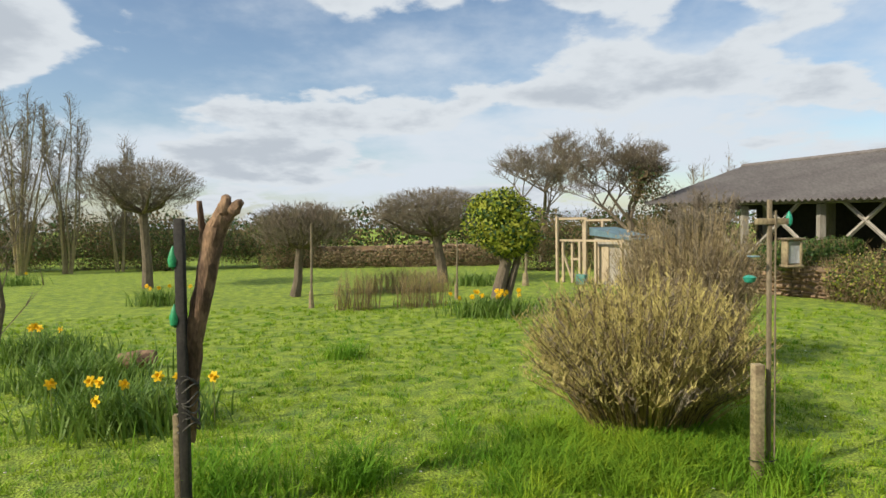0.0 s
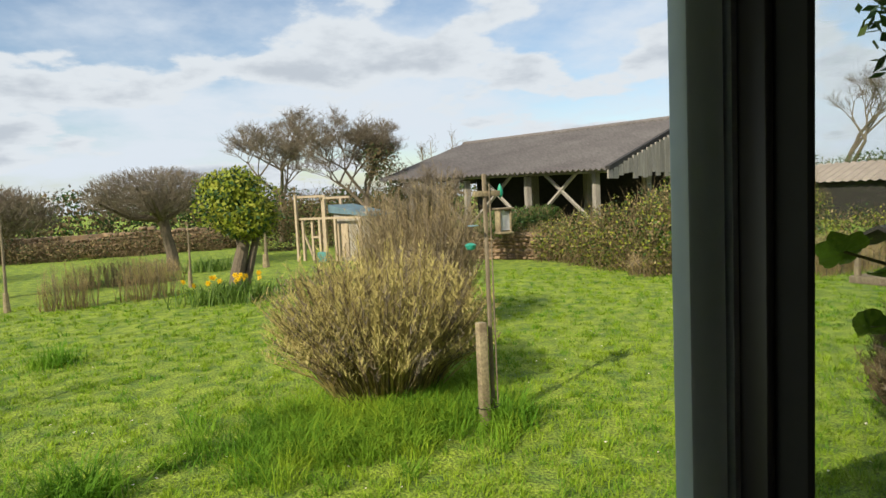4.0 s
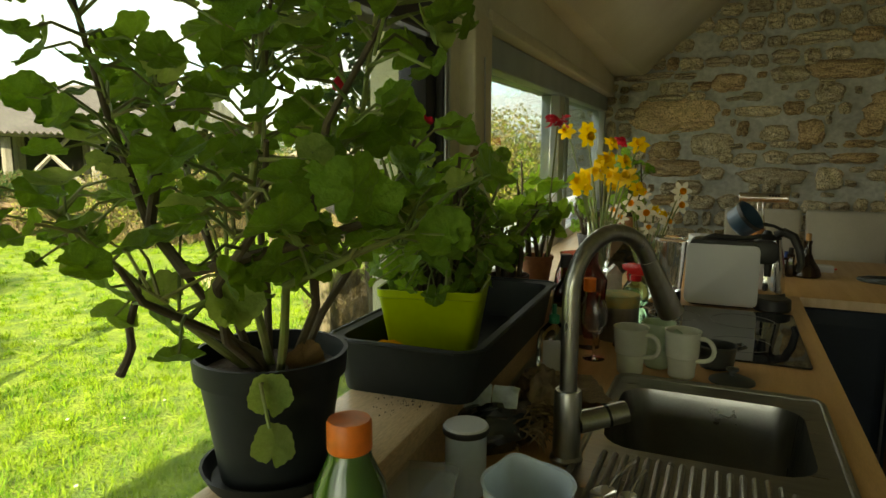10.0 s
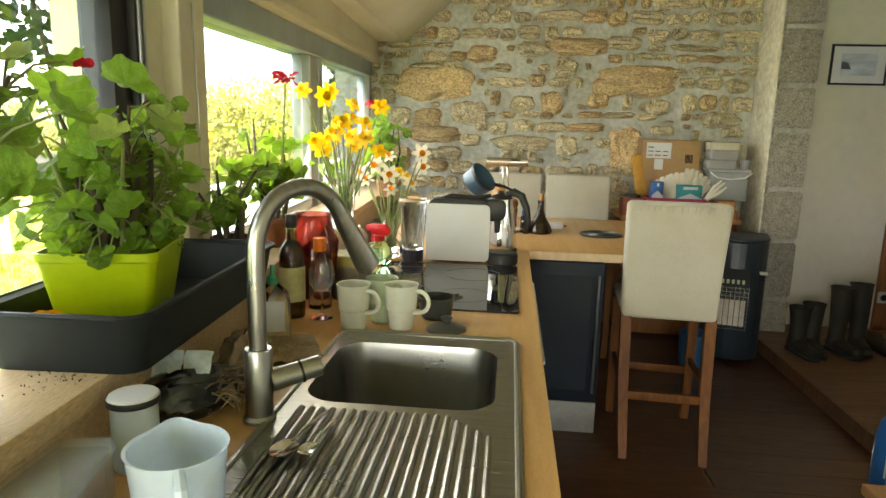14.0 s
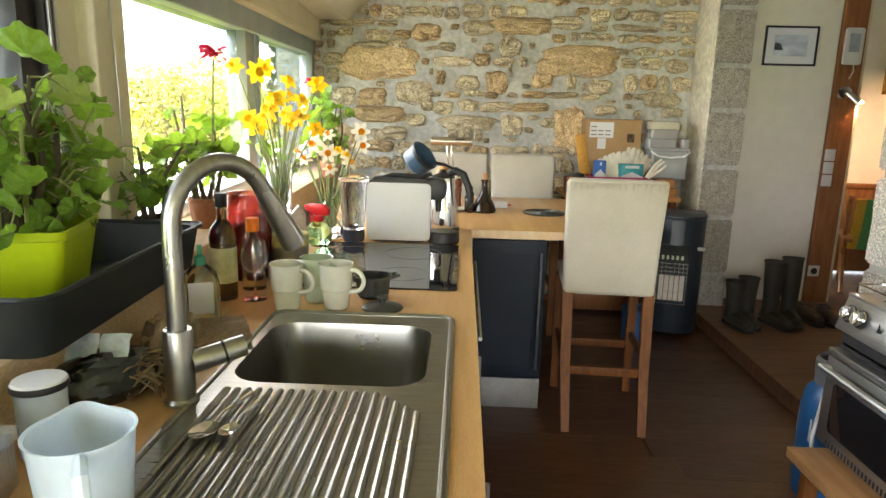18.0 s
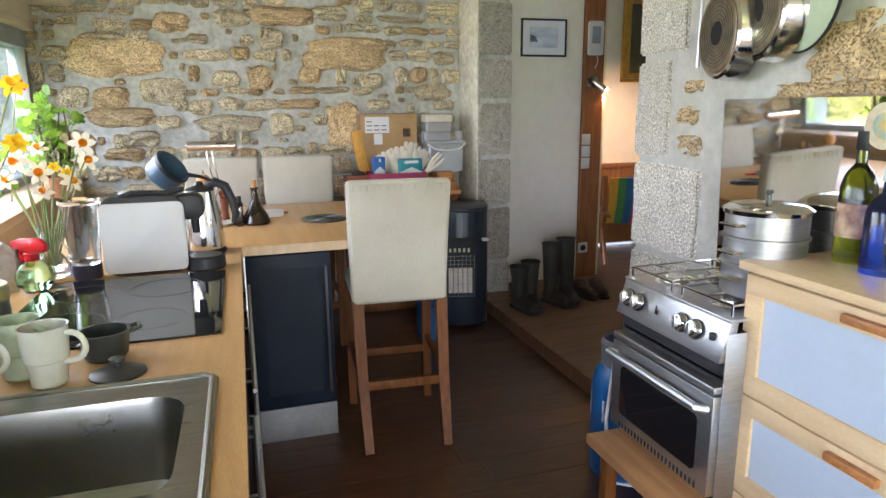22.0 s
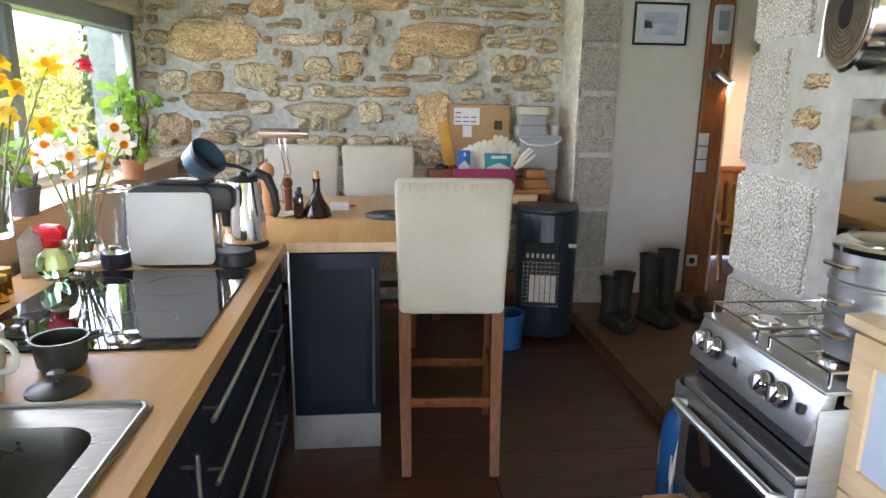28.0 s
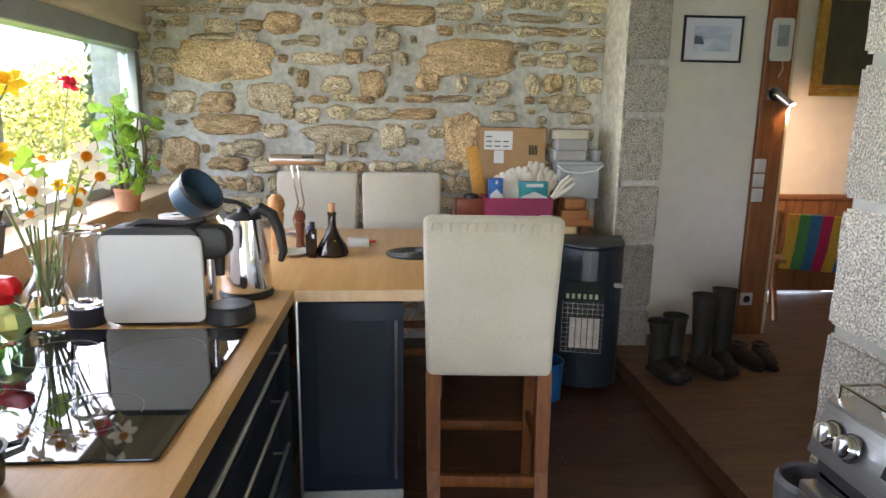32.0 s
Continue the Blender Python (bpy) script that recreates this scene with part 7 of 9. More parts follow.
def clipped_tree(x, y, label, seed, trunk, lean, centre, half, count, mat):
    """A pollard with a short trunk, crooked limbs and a dense clipped crown of fine twigs. centre: x, y, z from the foot."""
    r = random.Random(seed)
    ob = thing("umbrella_tree", x, y, GROUND, label, "tree", "bare trees round the lawn")
    c = Vector(centre)
    fork = Vector((c.x * 0.6 + lean, c.y * 0.6, c.z - half[2] * 0.95))
    part("trunk", tube([(0, 0, 0), fork * 0.35 + Vector((0, 0.03, 0)), fork * 0.7, fork], [trunk * 1.25, trunk, trunk * 0.9, trunk * 0.95], 9), mat, ob)
    nodes = []
    for k in range(9):
        a = 2 * math.pi * k / 9 + r.uniform(-0.3, 0.3)
        d = r.uniform(0.45, 0.85)
        tip = c + Vector((half[0] * math.cos(a) * d, half[1] * math.sin(a) * d, half[2] * r.uniform(-0.35, 0.45)))
        mid = fork.lerp(tip, 0.5) + Vector((r.uniform(-0.12, 0.12), r.uniform(-0.12, 0.12), -half[2] * 0.2))
        part("limb", tube([fork, mid, tip], [trunk * 0.5, trunk * 0.36, trunk * 0.16], 6, cap=False), mat, ob)
        nodes += [mid, mid.lerp(tip, 0.5), tip]
    spots = []
    for k in range(count):
        d = Vector((r.gauss(0, 1), r.gauss(0, 1), r.gauss(0.25, 0.8))).normalized()
        edge = 1 + 0.10 * noise.noise(d * 2.5 + Vector((seed, 0, 0)))
        q = Vector((c.x + half[0] * d.x * edge, c.y + half[1] * d.y * edge, c.z + half[2] * max(-0.75, d.z) * edge)) * 1.0
        q = c + (q - c) * r.uniform(0.5, 1.0) ** 0.5
        way = (q - c).normalized() * 0.5 + Vector((r.uniform(-0.6, 0.6), r.uniform(-0.6, 0.6), r.uniform(0.1, 1.0)))
        spots.append((q - way * r.uniform(0.12, 0.32), q))
        if k % 7 == 0:
            spots.append((r.choice(nodes), q))
    twig_mesh("twigs", spots, twig, ob, 0.006)
    return ob


clipped_tree(-18.6, 1.08, "flat-topped pollarded bare tree with a dense twig crown", 3, 0.15, 0.0, (0, -0.27, 2.12), (1.9, 1.95, 0.78), 3800, bark)
clipped_tree(-15.4, -2.66, "leaning flat-topped bare fruit tree", 5, 0.11, 0.0, (0, 0.25, 1.76), (1.3, 1.36, 0.62), 2800, bark)
clipped_tree(-18.4, -7.4, "tall-stemmed bare tree with a low domed crown", 8, 0.13, 0.0, (0, -0.1, 2.95), (1.7, 1.75, 0.85), 3000, bark)
pale_bark = material("pale_bark", (0.34, 0.28, 0.14), (0.24, 0.19, 0.10), 5, 0.9)


def tall_tree(name, x, y, label, seed, height, width, stems, mat, trunk=0.09, twigs=900, low=0.15, ball=False):
    """Several upright crooked stems that fork into fine twigs; ball: a round-headed crown."""
    r = random.Random(seed)
    ob = thing(name, x, y, GROUND, label, "tree", "bare trees round the lawn")
    spots = []
    for k in range(stems):
        a = r.uniform(0, 2 * math.pi)
        out = width * (0.15 + 0.85 * math.sqrt((k + 0.5) / stems))
        top = height * (math.sqrt(max(0.05, 1 - (out / width) ** 2 * (0.9 if ball else 0.45)))) * r.uniform(0.86, 1.0)
        tip = Vector((math.cos(a) * out, math.sin(a) * out, top))
        base = Vector((math.cos(a) * 0.15, math.sin(a) * 0.15, 0)) if not ball else Vector((0, 0, height * 0.28))
        m1 = base.lerp(tip, 0.35) + Vector((-math.cos(a) * 0.1 * out, -math.sin(a) * 0.1 * out, height * 0.03)) + Vector((r.uniform(-0.15, 0.15), r.uniform(-0.15, 0.15), 0))
        m2 = base.lerp(tip, 0.7) + Vector((r.uniform(-0.2, 0.2), r.uniform(-0.2, 0.2), 0))
        part("stem", tube([base, m1, m2, tip], [trunk, trunk * 0.6, trunk * 0.35, 0.012], 6, cap=False), mat, ob)
        pts = [base, m1, m2, tip]
        for j in range(twigs // stems):
            u = low * 3 + (3 - low * 3) * r.random() ** 0.8
            i = min(2, int(u))
            p = pts[i].lerp(pts[i + 1], u - i)
            b = r.uniform(0, 2 * math.pi)
            way = Vector((math.cos(b), math.sin(b), r.uniform(0.4, 1.6))).normalized() * r.uniform(0.25, 0.8) * (1.25 - u / 4)
            q = p + way
            spots.append((p, q))
            for _ in range(2):
                p2 = p.lerp(q, r.uniform(0.4, 0.95))
                spots.append((p2, p2 + Vector((r.uniform(-1, 1), r.uniform(-1, 1), r.uniform(0.2, 1.3))).normalized() * r.uniform(0.12, 0.38)))
    if ball:
        part("trunk", tube([(0, 0, 0), (0.05, 0.04, height * 0.15), (0, 0, height * 0.3)], [trunk * 2.2, trunk * 1.8, trunk * 1.6], 9), mat, ob)
    twig_mesh("twigs", spots, twig, ob, 0.0055)
    return ob


tall_tree("tall_bare_tree", -24.5, -14.6, "tall upright bare tree with fine twigs", 11, 7.6, 1.9, 12, pale_bark, 0.05, 1700)
tall_tree("tall_bare_tree", -25.0, -13.1, "tall upright bare tree with pale stems", 12, 7.4, 1.2, 8, pale_bark, 0.045, 1100)
tall_tree("tall_bare_tree", -26.0, -11.6, "slim upright bare tree with fine twigs", 13, 5.7, 0.9, 7, pale_bark, 0.04, 800)
bare_tree("bare_tree", -21.0, 7.6, "spreading bare tree hung with dark creeper", 16, 0.15, 1.75, 1.0, levels=5, forks=(3, 4), thin=0.72, up=0.3, sprays=4)
tall_tree("bare_tree", -15.0, 7.4, "low crooked bare fruit tree beside the barn", 17, 2.5, 1.5, 13, bark, 0.08, 1300, ball=True)
bare_tree("bare_tree", -28.0, 5.9, "distant grey bare tree", 19, 0.15, 2.1, 0.9, levels=5, forks=(3, 4), thin=0.72, up=0.3, mat=twig, sprays=4)
bare_tree("bare_tree", -24.0, 38.0, "distant round-headed bare tree", 23, 0.22, 2.7, 0.65, levels=5, forks=(2, 3), thin=0.72, up=0.2, mat=twig)
# never in view; stands here to cast the two long shadows on the lawn
tall_tree("bare_tree", -5.15, -3.55, "slim forked bare sapling beside the daffodils", 71, 3.1, 0.22, 2, bark, 0.035, 60)
tall_tree("bare_tree", -25.5, 12.5, "thin bare tree beside the barn", 29, 4.6, 1.6, 9, pale_bark, 0.05, 400)


def leafy(name, x, y, label, category, seed, centres, count, size, mats, kind=""):
    """Clumps of small leaves about centres (x, y, z, rx, ry, rz), thicker at the outside, with an uneven outline."""
    r = random.Random(seed)
    ob = thing(name, x, y, GROUND, label, category, kind=kind)
    for m, share in mats:
        verts, faces = [], []
        many, leaf = (3.0, 0.5) if kind == "stuff" else (1.0, 1.0)
        for _ in range(int(count * share * many)):
            cx, cy, cz, rx, ry, rz = r.choice(centres)
            d = Vector((r.gauss(0, 1), r.gauss(0, 1), r.gauss(0, 1))).normalized()
            rad = (r.uniform(0.25, 1.0) ** 0.5) * (1 + 0.22 * noise.noise(d * 2.2 + Vector((seed, cx, cy))))
            p = Vector((cx + d.x * rx * rad, cy + d.y * ry * rad, max(0.02, cz + d.z * rz * rad)))
            u = Vector((r.gauss(0, 1), r.gauss(0, 1), r.gauss(0, 1))).normalized()
            w = u.cross(d + Vector((0.01, 0.02, 0.03))).normalized()
            s = size * leaf * r.uniform(0.6, 1.3)
            b = len(verts)
            verts += [p - u * s, p + w * s * 0.55, p + u * s, p - w * s * 0.55]
            faces.append((b, b + 1, b + 2, b + 3))
        me = bpy.data.meshes.new("leaves")
        me.from_pydata([tuple(v) for v in verts], [], faces)
        me.materials.append(m)
        lf = new("leaves", me)
        lf.parent = ob
        tagged(lf, kind="stuff")
    if kind == "stuff":
        spots = []
        for _ in range(count // 3):
            cx, cy, cz, rx, ry, rz = r.choice(centres)
            a, out = r.uniform(0, 2 * math.pi), r.random() ** 0.5
            root = Vector((cx + rx * out * math.cos(a), cy + ry * out * math.sin(a), max(0.0, cz + rz * r.uniform(-1, 0.6))))
            spots.append((root, root + Vector((r.uniform(-0.5, 0.5), r.uniform(-0.5, 0.5), r.uniform(0.2, 1.0))) * rz * r.uniform(0.3, 0.8)))
        twig_mesh("brushwood", spots, brush, ob, 0.007)
    return ob


# ivy_lit has sunlight put into its leaf colour; ivy_dark is the darker copy
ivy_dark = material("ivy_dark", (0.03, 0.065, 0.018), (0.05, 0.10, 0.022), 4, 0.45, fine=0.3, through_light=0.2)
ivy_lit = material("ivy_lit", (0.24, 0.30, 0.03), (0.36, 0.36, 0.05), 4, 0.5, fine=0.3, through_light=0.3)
brush = material("dry_brush", (0.19, 0.145, 0.075), (0.13, 0.095, 0.05), 5, 0.9, fine=0.3, through_light=0.2)
straw = material("straw", (0.42, 0.32, 0.16), (0.30, 0.23, 0.11), 5, 0.9, fine=0.3, through_light=0.3)
olive_twig = material("olive_twig", (0.46, 0.39, 0.13), (0.31, 0.25, 0.08), 4, 0.8, fine=0.3)
ivy = leafy("ivy_tree", -12.55, 2.0, "round ivy-covered tree, sunlit yellow-green and dark leaves mixed", "tree", 4,
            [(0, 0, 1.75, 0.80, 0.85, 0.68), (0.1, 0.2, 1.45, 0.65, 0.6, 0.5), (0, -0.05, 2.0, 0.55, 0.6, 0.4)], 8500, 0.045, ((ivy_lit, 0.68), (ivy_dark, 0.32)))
part("trunk", tube([(0.1, -0.1, 0), (0.05, -0.05, 0.4), (0, 0.1, 0.9), (0, 0.0, 1.6)], [0.16, 0.13, 0.12, 0.08], 10), bark, ivy)
part("trunk", tube([(0.0, 0.05, 0), (0.0, 0.2, 0.5), (0, 0.4, 1.2)], [0.1, 0.08, 0.06], 8), bark, ivy)

rng = random.Random(31)
hedge_c = [(rng.uniform(-1.0, 1.0), -17 + k * 0.9, rng.uniform(0.7, 1.3), 1.1, 1.1, rng.uniform(0.7, 1.3)) for k in range(18)]
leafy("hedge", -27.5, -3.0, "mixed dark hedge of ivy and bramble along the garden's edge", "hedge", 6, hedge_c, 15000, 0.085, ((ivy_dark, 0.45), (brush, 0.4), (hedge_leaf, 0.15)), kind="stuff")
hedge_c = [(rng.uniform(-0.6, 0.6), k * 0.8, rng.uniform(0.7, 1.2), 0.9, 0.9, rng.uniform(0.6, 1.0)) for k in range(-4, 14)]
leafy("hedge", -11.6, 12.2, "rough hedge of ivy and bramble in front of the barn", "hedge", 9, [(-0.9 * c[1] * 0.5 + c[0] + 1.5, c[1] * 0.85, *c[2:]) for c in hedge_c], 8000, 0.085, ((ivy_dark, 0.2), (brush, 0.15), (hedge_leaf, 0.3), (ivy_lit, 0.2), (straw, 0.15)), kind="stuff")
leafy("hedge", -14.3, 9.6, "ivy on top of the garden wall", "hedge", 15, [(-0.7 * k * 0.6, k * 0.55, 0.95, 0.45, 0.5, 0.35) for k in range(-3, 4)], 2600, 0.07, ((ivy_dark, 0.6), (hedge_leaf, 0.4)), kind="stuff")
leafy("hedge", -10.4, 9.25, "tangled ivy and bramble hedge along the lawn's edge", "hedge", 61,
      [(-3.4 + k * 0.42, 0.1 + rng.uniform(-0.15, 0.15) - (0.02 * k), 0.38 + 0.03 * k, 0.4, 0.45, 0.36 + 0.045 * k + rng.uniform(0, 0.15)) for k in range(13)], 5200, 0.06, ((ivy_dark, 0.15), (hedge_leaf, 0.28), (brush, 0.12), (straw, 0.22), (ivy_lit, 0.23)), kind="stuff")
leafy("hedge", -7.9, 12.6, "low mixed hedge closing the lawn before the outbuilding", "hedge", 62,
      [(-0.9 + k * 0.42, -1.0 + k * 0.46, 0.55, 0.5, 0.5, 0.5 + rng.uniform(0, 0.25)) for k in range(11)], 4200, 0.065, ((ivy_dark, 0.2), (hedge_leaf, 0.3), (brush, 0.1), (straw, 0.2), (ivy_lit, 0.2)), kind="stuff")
leafy("undergrowth", -23.5, 6.5, "tangled brown undergrowth behind the hutch", "undergrowth", 18, [(rng.uniform(-1, 1), k * 0.8, 1.0, 1.1, 0.9, rng.uniform(0.8, 1.5)) for k in range(-3, 6)], 4500, 0.10, ((brush, 0.7), (ivy_dark, 0.3)), kind="stuff")
leafy("hedge", -40.0, -6.0, "far dark belt of trees on the horizon", "hedge", 33, [(rng.uniform(-2, 2), k * 3.0, 1.2, 2.5, 2.3, rng.uniform(1.2, 2.3)) for k in range(-14, 20)], 17000, 0.25, ((brush, 0.55), (ivy_dark, 0.45)), kind="stuff")
leafy("bramble", -26.3, -1.0, "low brown bramble growing over the end wall", "bramble", 73, [(rng.uniform(-0.3, 0.3), -4.5 + k * 0.55, 0.35, 0.5, 0.6, rng.uniform(0.3, 0.75)) for k in range(18)], 3600, 0.08, ((brush, 0.6), (straw, 0.2), (ivy_dark, 0.2)), kind="stuff")
leafy("hedge", -14.0, 30.0, "trees and hedge beyond the outbuildings", "hedge", 35, [(-14 + k * 1.8, rng.uniform(-2, 2), 1.6, 2.0, 2.0, rng.uniform(1.2, 2.2)) for k in range(0, 16)], 9000, 0.14, ((ivy_dark, 0.6), (hedge_leaf, 0.4)), kind="stuff")
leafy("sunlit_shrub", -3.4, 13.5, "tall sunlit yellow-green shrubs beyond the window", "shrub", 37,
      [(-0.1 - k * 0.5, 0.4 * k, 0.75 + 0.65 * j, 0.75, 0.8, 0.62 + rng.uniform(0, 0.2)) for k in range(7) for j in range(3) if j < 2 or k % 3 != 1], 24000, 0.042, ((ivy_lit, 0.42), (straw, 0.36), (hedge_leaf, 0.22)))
leafy("wall_ivy", -0.50, 5.85, "dark ivy covering the outer stone wall", "ivy", 41, [(-0.03 * k - 0.04, 0.35 * k, 0.35 + 0.45 * j, 0.13, 0.28, 0.34) for k in range(7) for j in range(6)], 9000, 0.036, ((ivy_dark, 0.85), (hedge_leaf, 0.15)))


leafy("creeper", -20.9, 7.9, "dark creeper hanging in the bare tree", "creeper", 43, [(0, 0.1, 3.0, 0.8, 0.75, 0.8), (0, 0.4, 2.3, 0.8, 0.9, 0.9), (0, 1.2, 1.9, 0.6, 0.9, 0.5)], 3600, 0.045, ((brush, 0.7), (ivy_dark, 0.3)))
climber = leafy("climbing_plant", -0.62, 2.45, "dark leafy climber hanging from the eaves beside the window", "climber", 45,
                [(0, -0.25, 2.15, 0.2, 0.28, 0.3), (0.05, 0.1, 1.95, 0.2, 0.3, 0.35), (0, 0.4, 2.05, 0.22, 0.3, 0.4), (0.0, 0.15, 2.35, 0.25, 0.5, 0.2), (0.05, 0.32, 1.6, 0.15, 0.2, 0.3)], 3200, 0.024, ((ivy_dark, 0.85), (hedge_leaf, 0.15)))
part("stem", tube([(0.02, 0.25, 0), (0.03, 0.22, 0.9), (0.0, 0.15, 1.6), (0, 0.0, 2.1)], [0.02, 0.016, 0.012, 0.006], 7), bark, climber)

# big willow-like bushes of bare yellow-brown shoots
def shoots(name, x, y, label, seed, count, width, depth, height, mat, group, flare=1.0):
    r = random.Random(seed)
    ob = thing(name, x, y, GROUND, label, "bush", group)
    bushy = flare > 0.9
    for share, m in ((0.64, mat), (0.2, twig), (0.16, brush)) if bushy else ((0.72, mat), (0.18, twig), (0.10, brush)):
        verts, faces = [], []
        for _ in range(int(count * share)):
            a = r.uniform(0, 2 * math.pi)
            near_by = (0.45 if flare > 0.9 else 0.95) * r.random() ** 0.6
            root = Vector((depth * math.cos(a), width * math.sin(a), 0)) * near_by
            out = Vector((depth * math.cos(a), width * math.sin(a), 0)) * (r.uniform(0.25, 1.0) ** 0.8 if flare > 0.9 else near_by + flare * r.uniform(-0.2, 0.5))
            lump = 1.0 + (0.30 * noise.noise(Vector((2.2 * math.cos(a), 2.2 * math.sin(a), seed + 2.0 * near_by))) if bushy else 0)
            out *= lump
            h = height * lump * r.uniform(0.5, 1.12) * (1.0 - 0.28 * (out.length / max(width, depth)) ** 2)
            tip = Vector((out.x, out.y, h))
            mid = root.lerp(tip, 0.5) + Vector((r.uniform(-0.06, 0.06), r.uniform(-0.06, 0.06), 0.05))
            side = Vector((math.cos(a + 1.5), math.sin(a + 1.5), 0))
            for turn_by in (0, 1):
                w = side if turn_by == 0 else side.cross(tip - root).normalized()
                b = len(verts)
                w = w * (1.1 if bushy else 1.0)
                verts += [root - w * 0.0045, root + w * 0.0045, mid - w * 0.003, mid + w * 0.003, tip - w * 0.001, tip + w * 0.001]
                faces += [(b, b + 1, b + 3, b + 2), (b + 2, b + 3, b + 5, b + 4)]
            for _ in range(20 if bushy else 8):
                k = r.uniform(0.45, 1.0)
                p = mid.lerp(tip, (k - 0.45) / 0.55)
                d = Vector((r.uniform(-1, 1), r.uniform(-1, 1), r.uniform(0.3, 1.4))).normalized() * (r.uniform(0.02, 0.10) if bushy else r.uniform(0.05, 0.13))
                w = d.orthogonal().normalized() * (0.0032 if bushy else 0.0024)
                b = len(verts)
                verts += [p - w, p + w, p + d]
                faces.append((b, b + 1, b + 2))
        me = bpy.data.meshes.new("shoots")
        me.from_pydata([tuple(v) for v in verts], [], faces)
        me.materials.append(m)
        bundle = new("brushwood", me)
        bundle.parent = ob
        tagged(bundle, kind="stuff")
    return ob


tall_twig = material("tall_twig", (0.34, 0.27, 0.14), (0.25, 0.19, 0.10), 4, 0.85, fine=0.3)
shoots("bare_bush", -4.75, 2.1, "wide bush of bare yellow-brown shoots in long grass", 51, 2300, 0.95, 0.85, 1.18, olive_twig, "bushes on the lawn")
shoots("bare_bush", -7.2, 3.5, "taller bare bush standing behind the first", 52, 1600, 0.95, 0.9, 1.75, tall_twig, "bushes on the lawn")
shoots("dry_stalks", -12.7, -0.9, "clump of dry reddish stalks in the flower bed", 53, 150, 0.5, 0.3, 0.8, straw, "dry clumps in the flower bed", 0.3)
shoots("dry_stalks", -13.0, 0.35, "clump of dry brown stalks in the flower bed", 54, 170, 0.6, 0.35, 0.8, straw, "dry clumps in the flower bed", 0.3)
shoots("dry_stalks", -16.0, 0.0, "pale dry grass clump further back", 56, 450, 1.3, 0.5, 0.6, straw, "dry clumps in the flower bed", 0.3)
shoots("dry_stalks", -9.0, 10.3, "fringe of pale dry grass along the hedge", 57, 900, 1.9, 0.4, 0.5, straw, "dry clumps in the flower bed", 0.3)
shoots("dry_stalks", -7.0, 11.6, "pale dry grass at the hedge's foot", 58, 700, 1.6, 0.5, 0.6, straw, "dry clumps in the flower bed", 0.3)
shoots("bare_bush", -1.9, 4.75, "low dark bush beside the bird table", 59, 900, 0.5, 0.45, 0.8, brush, "bushes on the lawn")

# grass blades: short turf near the house, long tufts round posts and bushes
blade_a = material("grass_blade", (0.195, 0.32, 0.018), (0.30, 0.41, 0.028), 1.2, 0.8, fine=0.25, through_light=0.35)
blade_b = material("grass_dark", (0.10, 0.24, 0.016), (0.20, 0.34, 0.025), 1.2, 0.8, fine=0.25, through_light=0.35)
daffodil_leaf = material("daffodil_leaf", (0.075, 0.15, 0.025), (0.18, 0.27, 0.05), 4, 0.5, fine=0.2, through_light=0.3)


def blades(r, places, mat, parent=None):
    verts, faces = [], []
    for x, y, h, w, bend in places:
        a = r.uniform(0, 2 * math.pi)
        s = Vector((math.cos(a), math.sin(a), 0)) * w
        b = Vector((math.cos(a + 1.57 + r.uniform(-0.7, 0.7)), math.sin(a + 1.57), 0)) * h * bend * r.uniform(0.3, 1.9)
        p = Vector((x, y, 0))
        k = len(verts)
        verts += [p - s, p + s, p + b * 0.35 - s * 0.8 + Vector((0, 0, h * 0.6)), p + b * 0.35 + s * 0.8 + Vector((0, 0, h * 0.6)), p + b + Vector((0, 0, h))]
        faces += [(k, k + 1, k + 3, k + 2), (k + 2, k + 3, k + 4)]
    me = bpy.data.meshes.new("blades")
    me.from_pydata([tuple(v) for v in verts], [], faces)
    me.materials.append(mat)
    ob = tagged(new("blades", me), kind="stuff")
    if parent:
        ob.parent = parent
    return ob


rng = random.Random(60)
turf = thing("grass", -6, 2, GROUND, "short mown grass with lighter and darker patches", "grass", kind="stuff")
for mat, n in ((blade_a, 90000), (blade_b, 32000)):
    near = []
    for _ in range(n // 12):
        d = 2.0 + 12.0 * rng.random() ** 1.6
        a = radians(rng.uniform(28, 128))
        cx, cy, tall = 0.3 - d * math.sin(a) + 6, 0.3 + d * math.cos(a) - 2, rng.uniform(0.6, 1.5)
        near += [(cx + rng.gauss(0, 0.03), cy + rng.gauss(0, 0.03), tall * rng.uniform(0.02, 0.05), 0.0022 + 0.0003 * d, 1.0) for _ in range(12)]
    blades(rng, near, mat, turf)
long_grass = thing("long_grass", -4.6, 2.1, GROUND, "long bright grass round the bush and the post", "grass", kind="stuff")
for mat in (blade_a, blade_b, blade_b):
    clumps = []
    for _ in range(120):
        cx, cy, tall = rng.gauss(0.42, 0.36), min(0.72, rng.gauss(-0.25, 0.6)), rng.uniform(0.45, 1.25)
        clumps += [(cx + rng.gauss(0, 0.05), cy + rng.gauss(0, 0.05), tall * rng.uniform(0.07, 0.2), 0.0034, 1.0) for _ in range(46)]
    blades(rng, clumps, mat, long_grass)
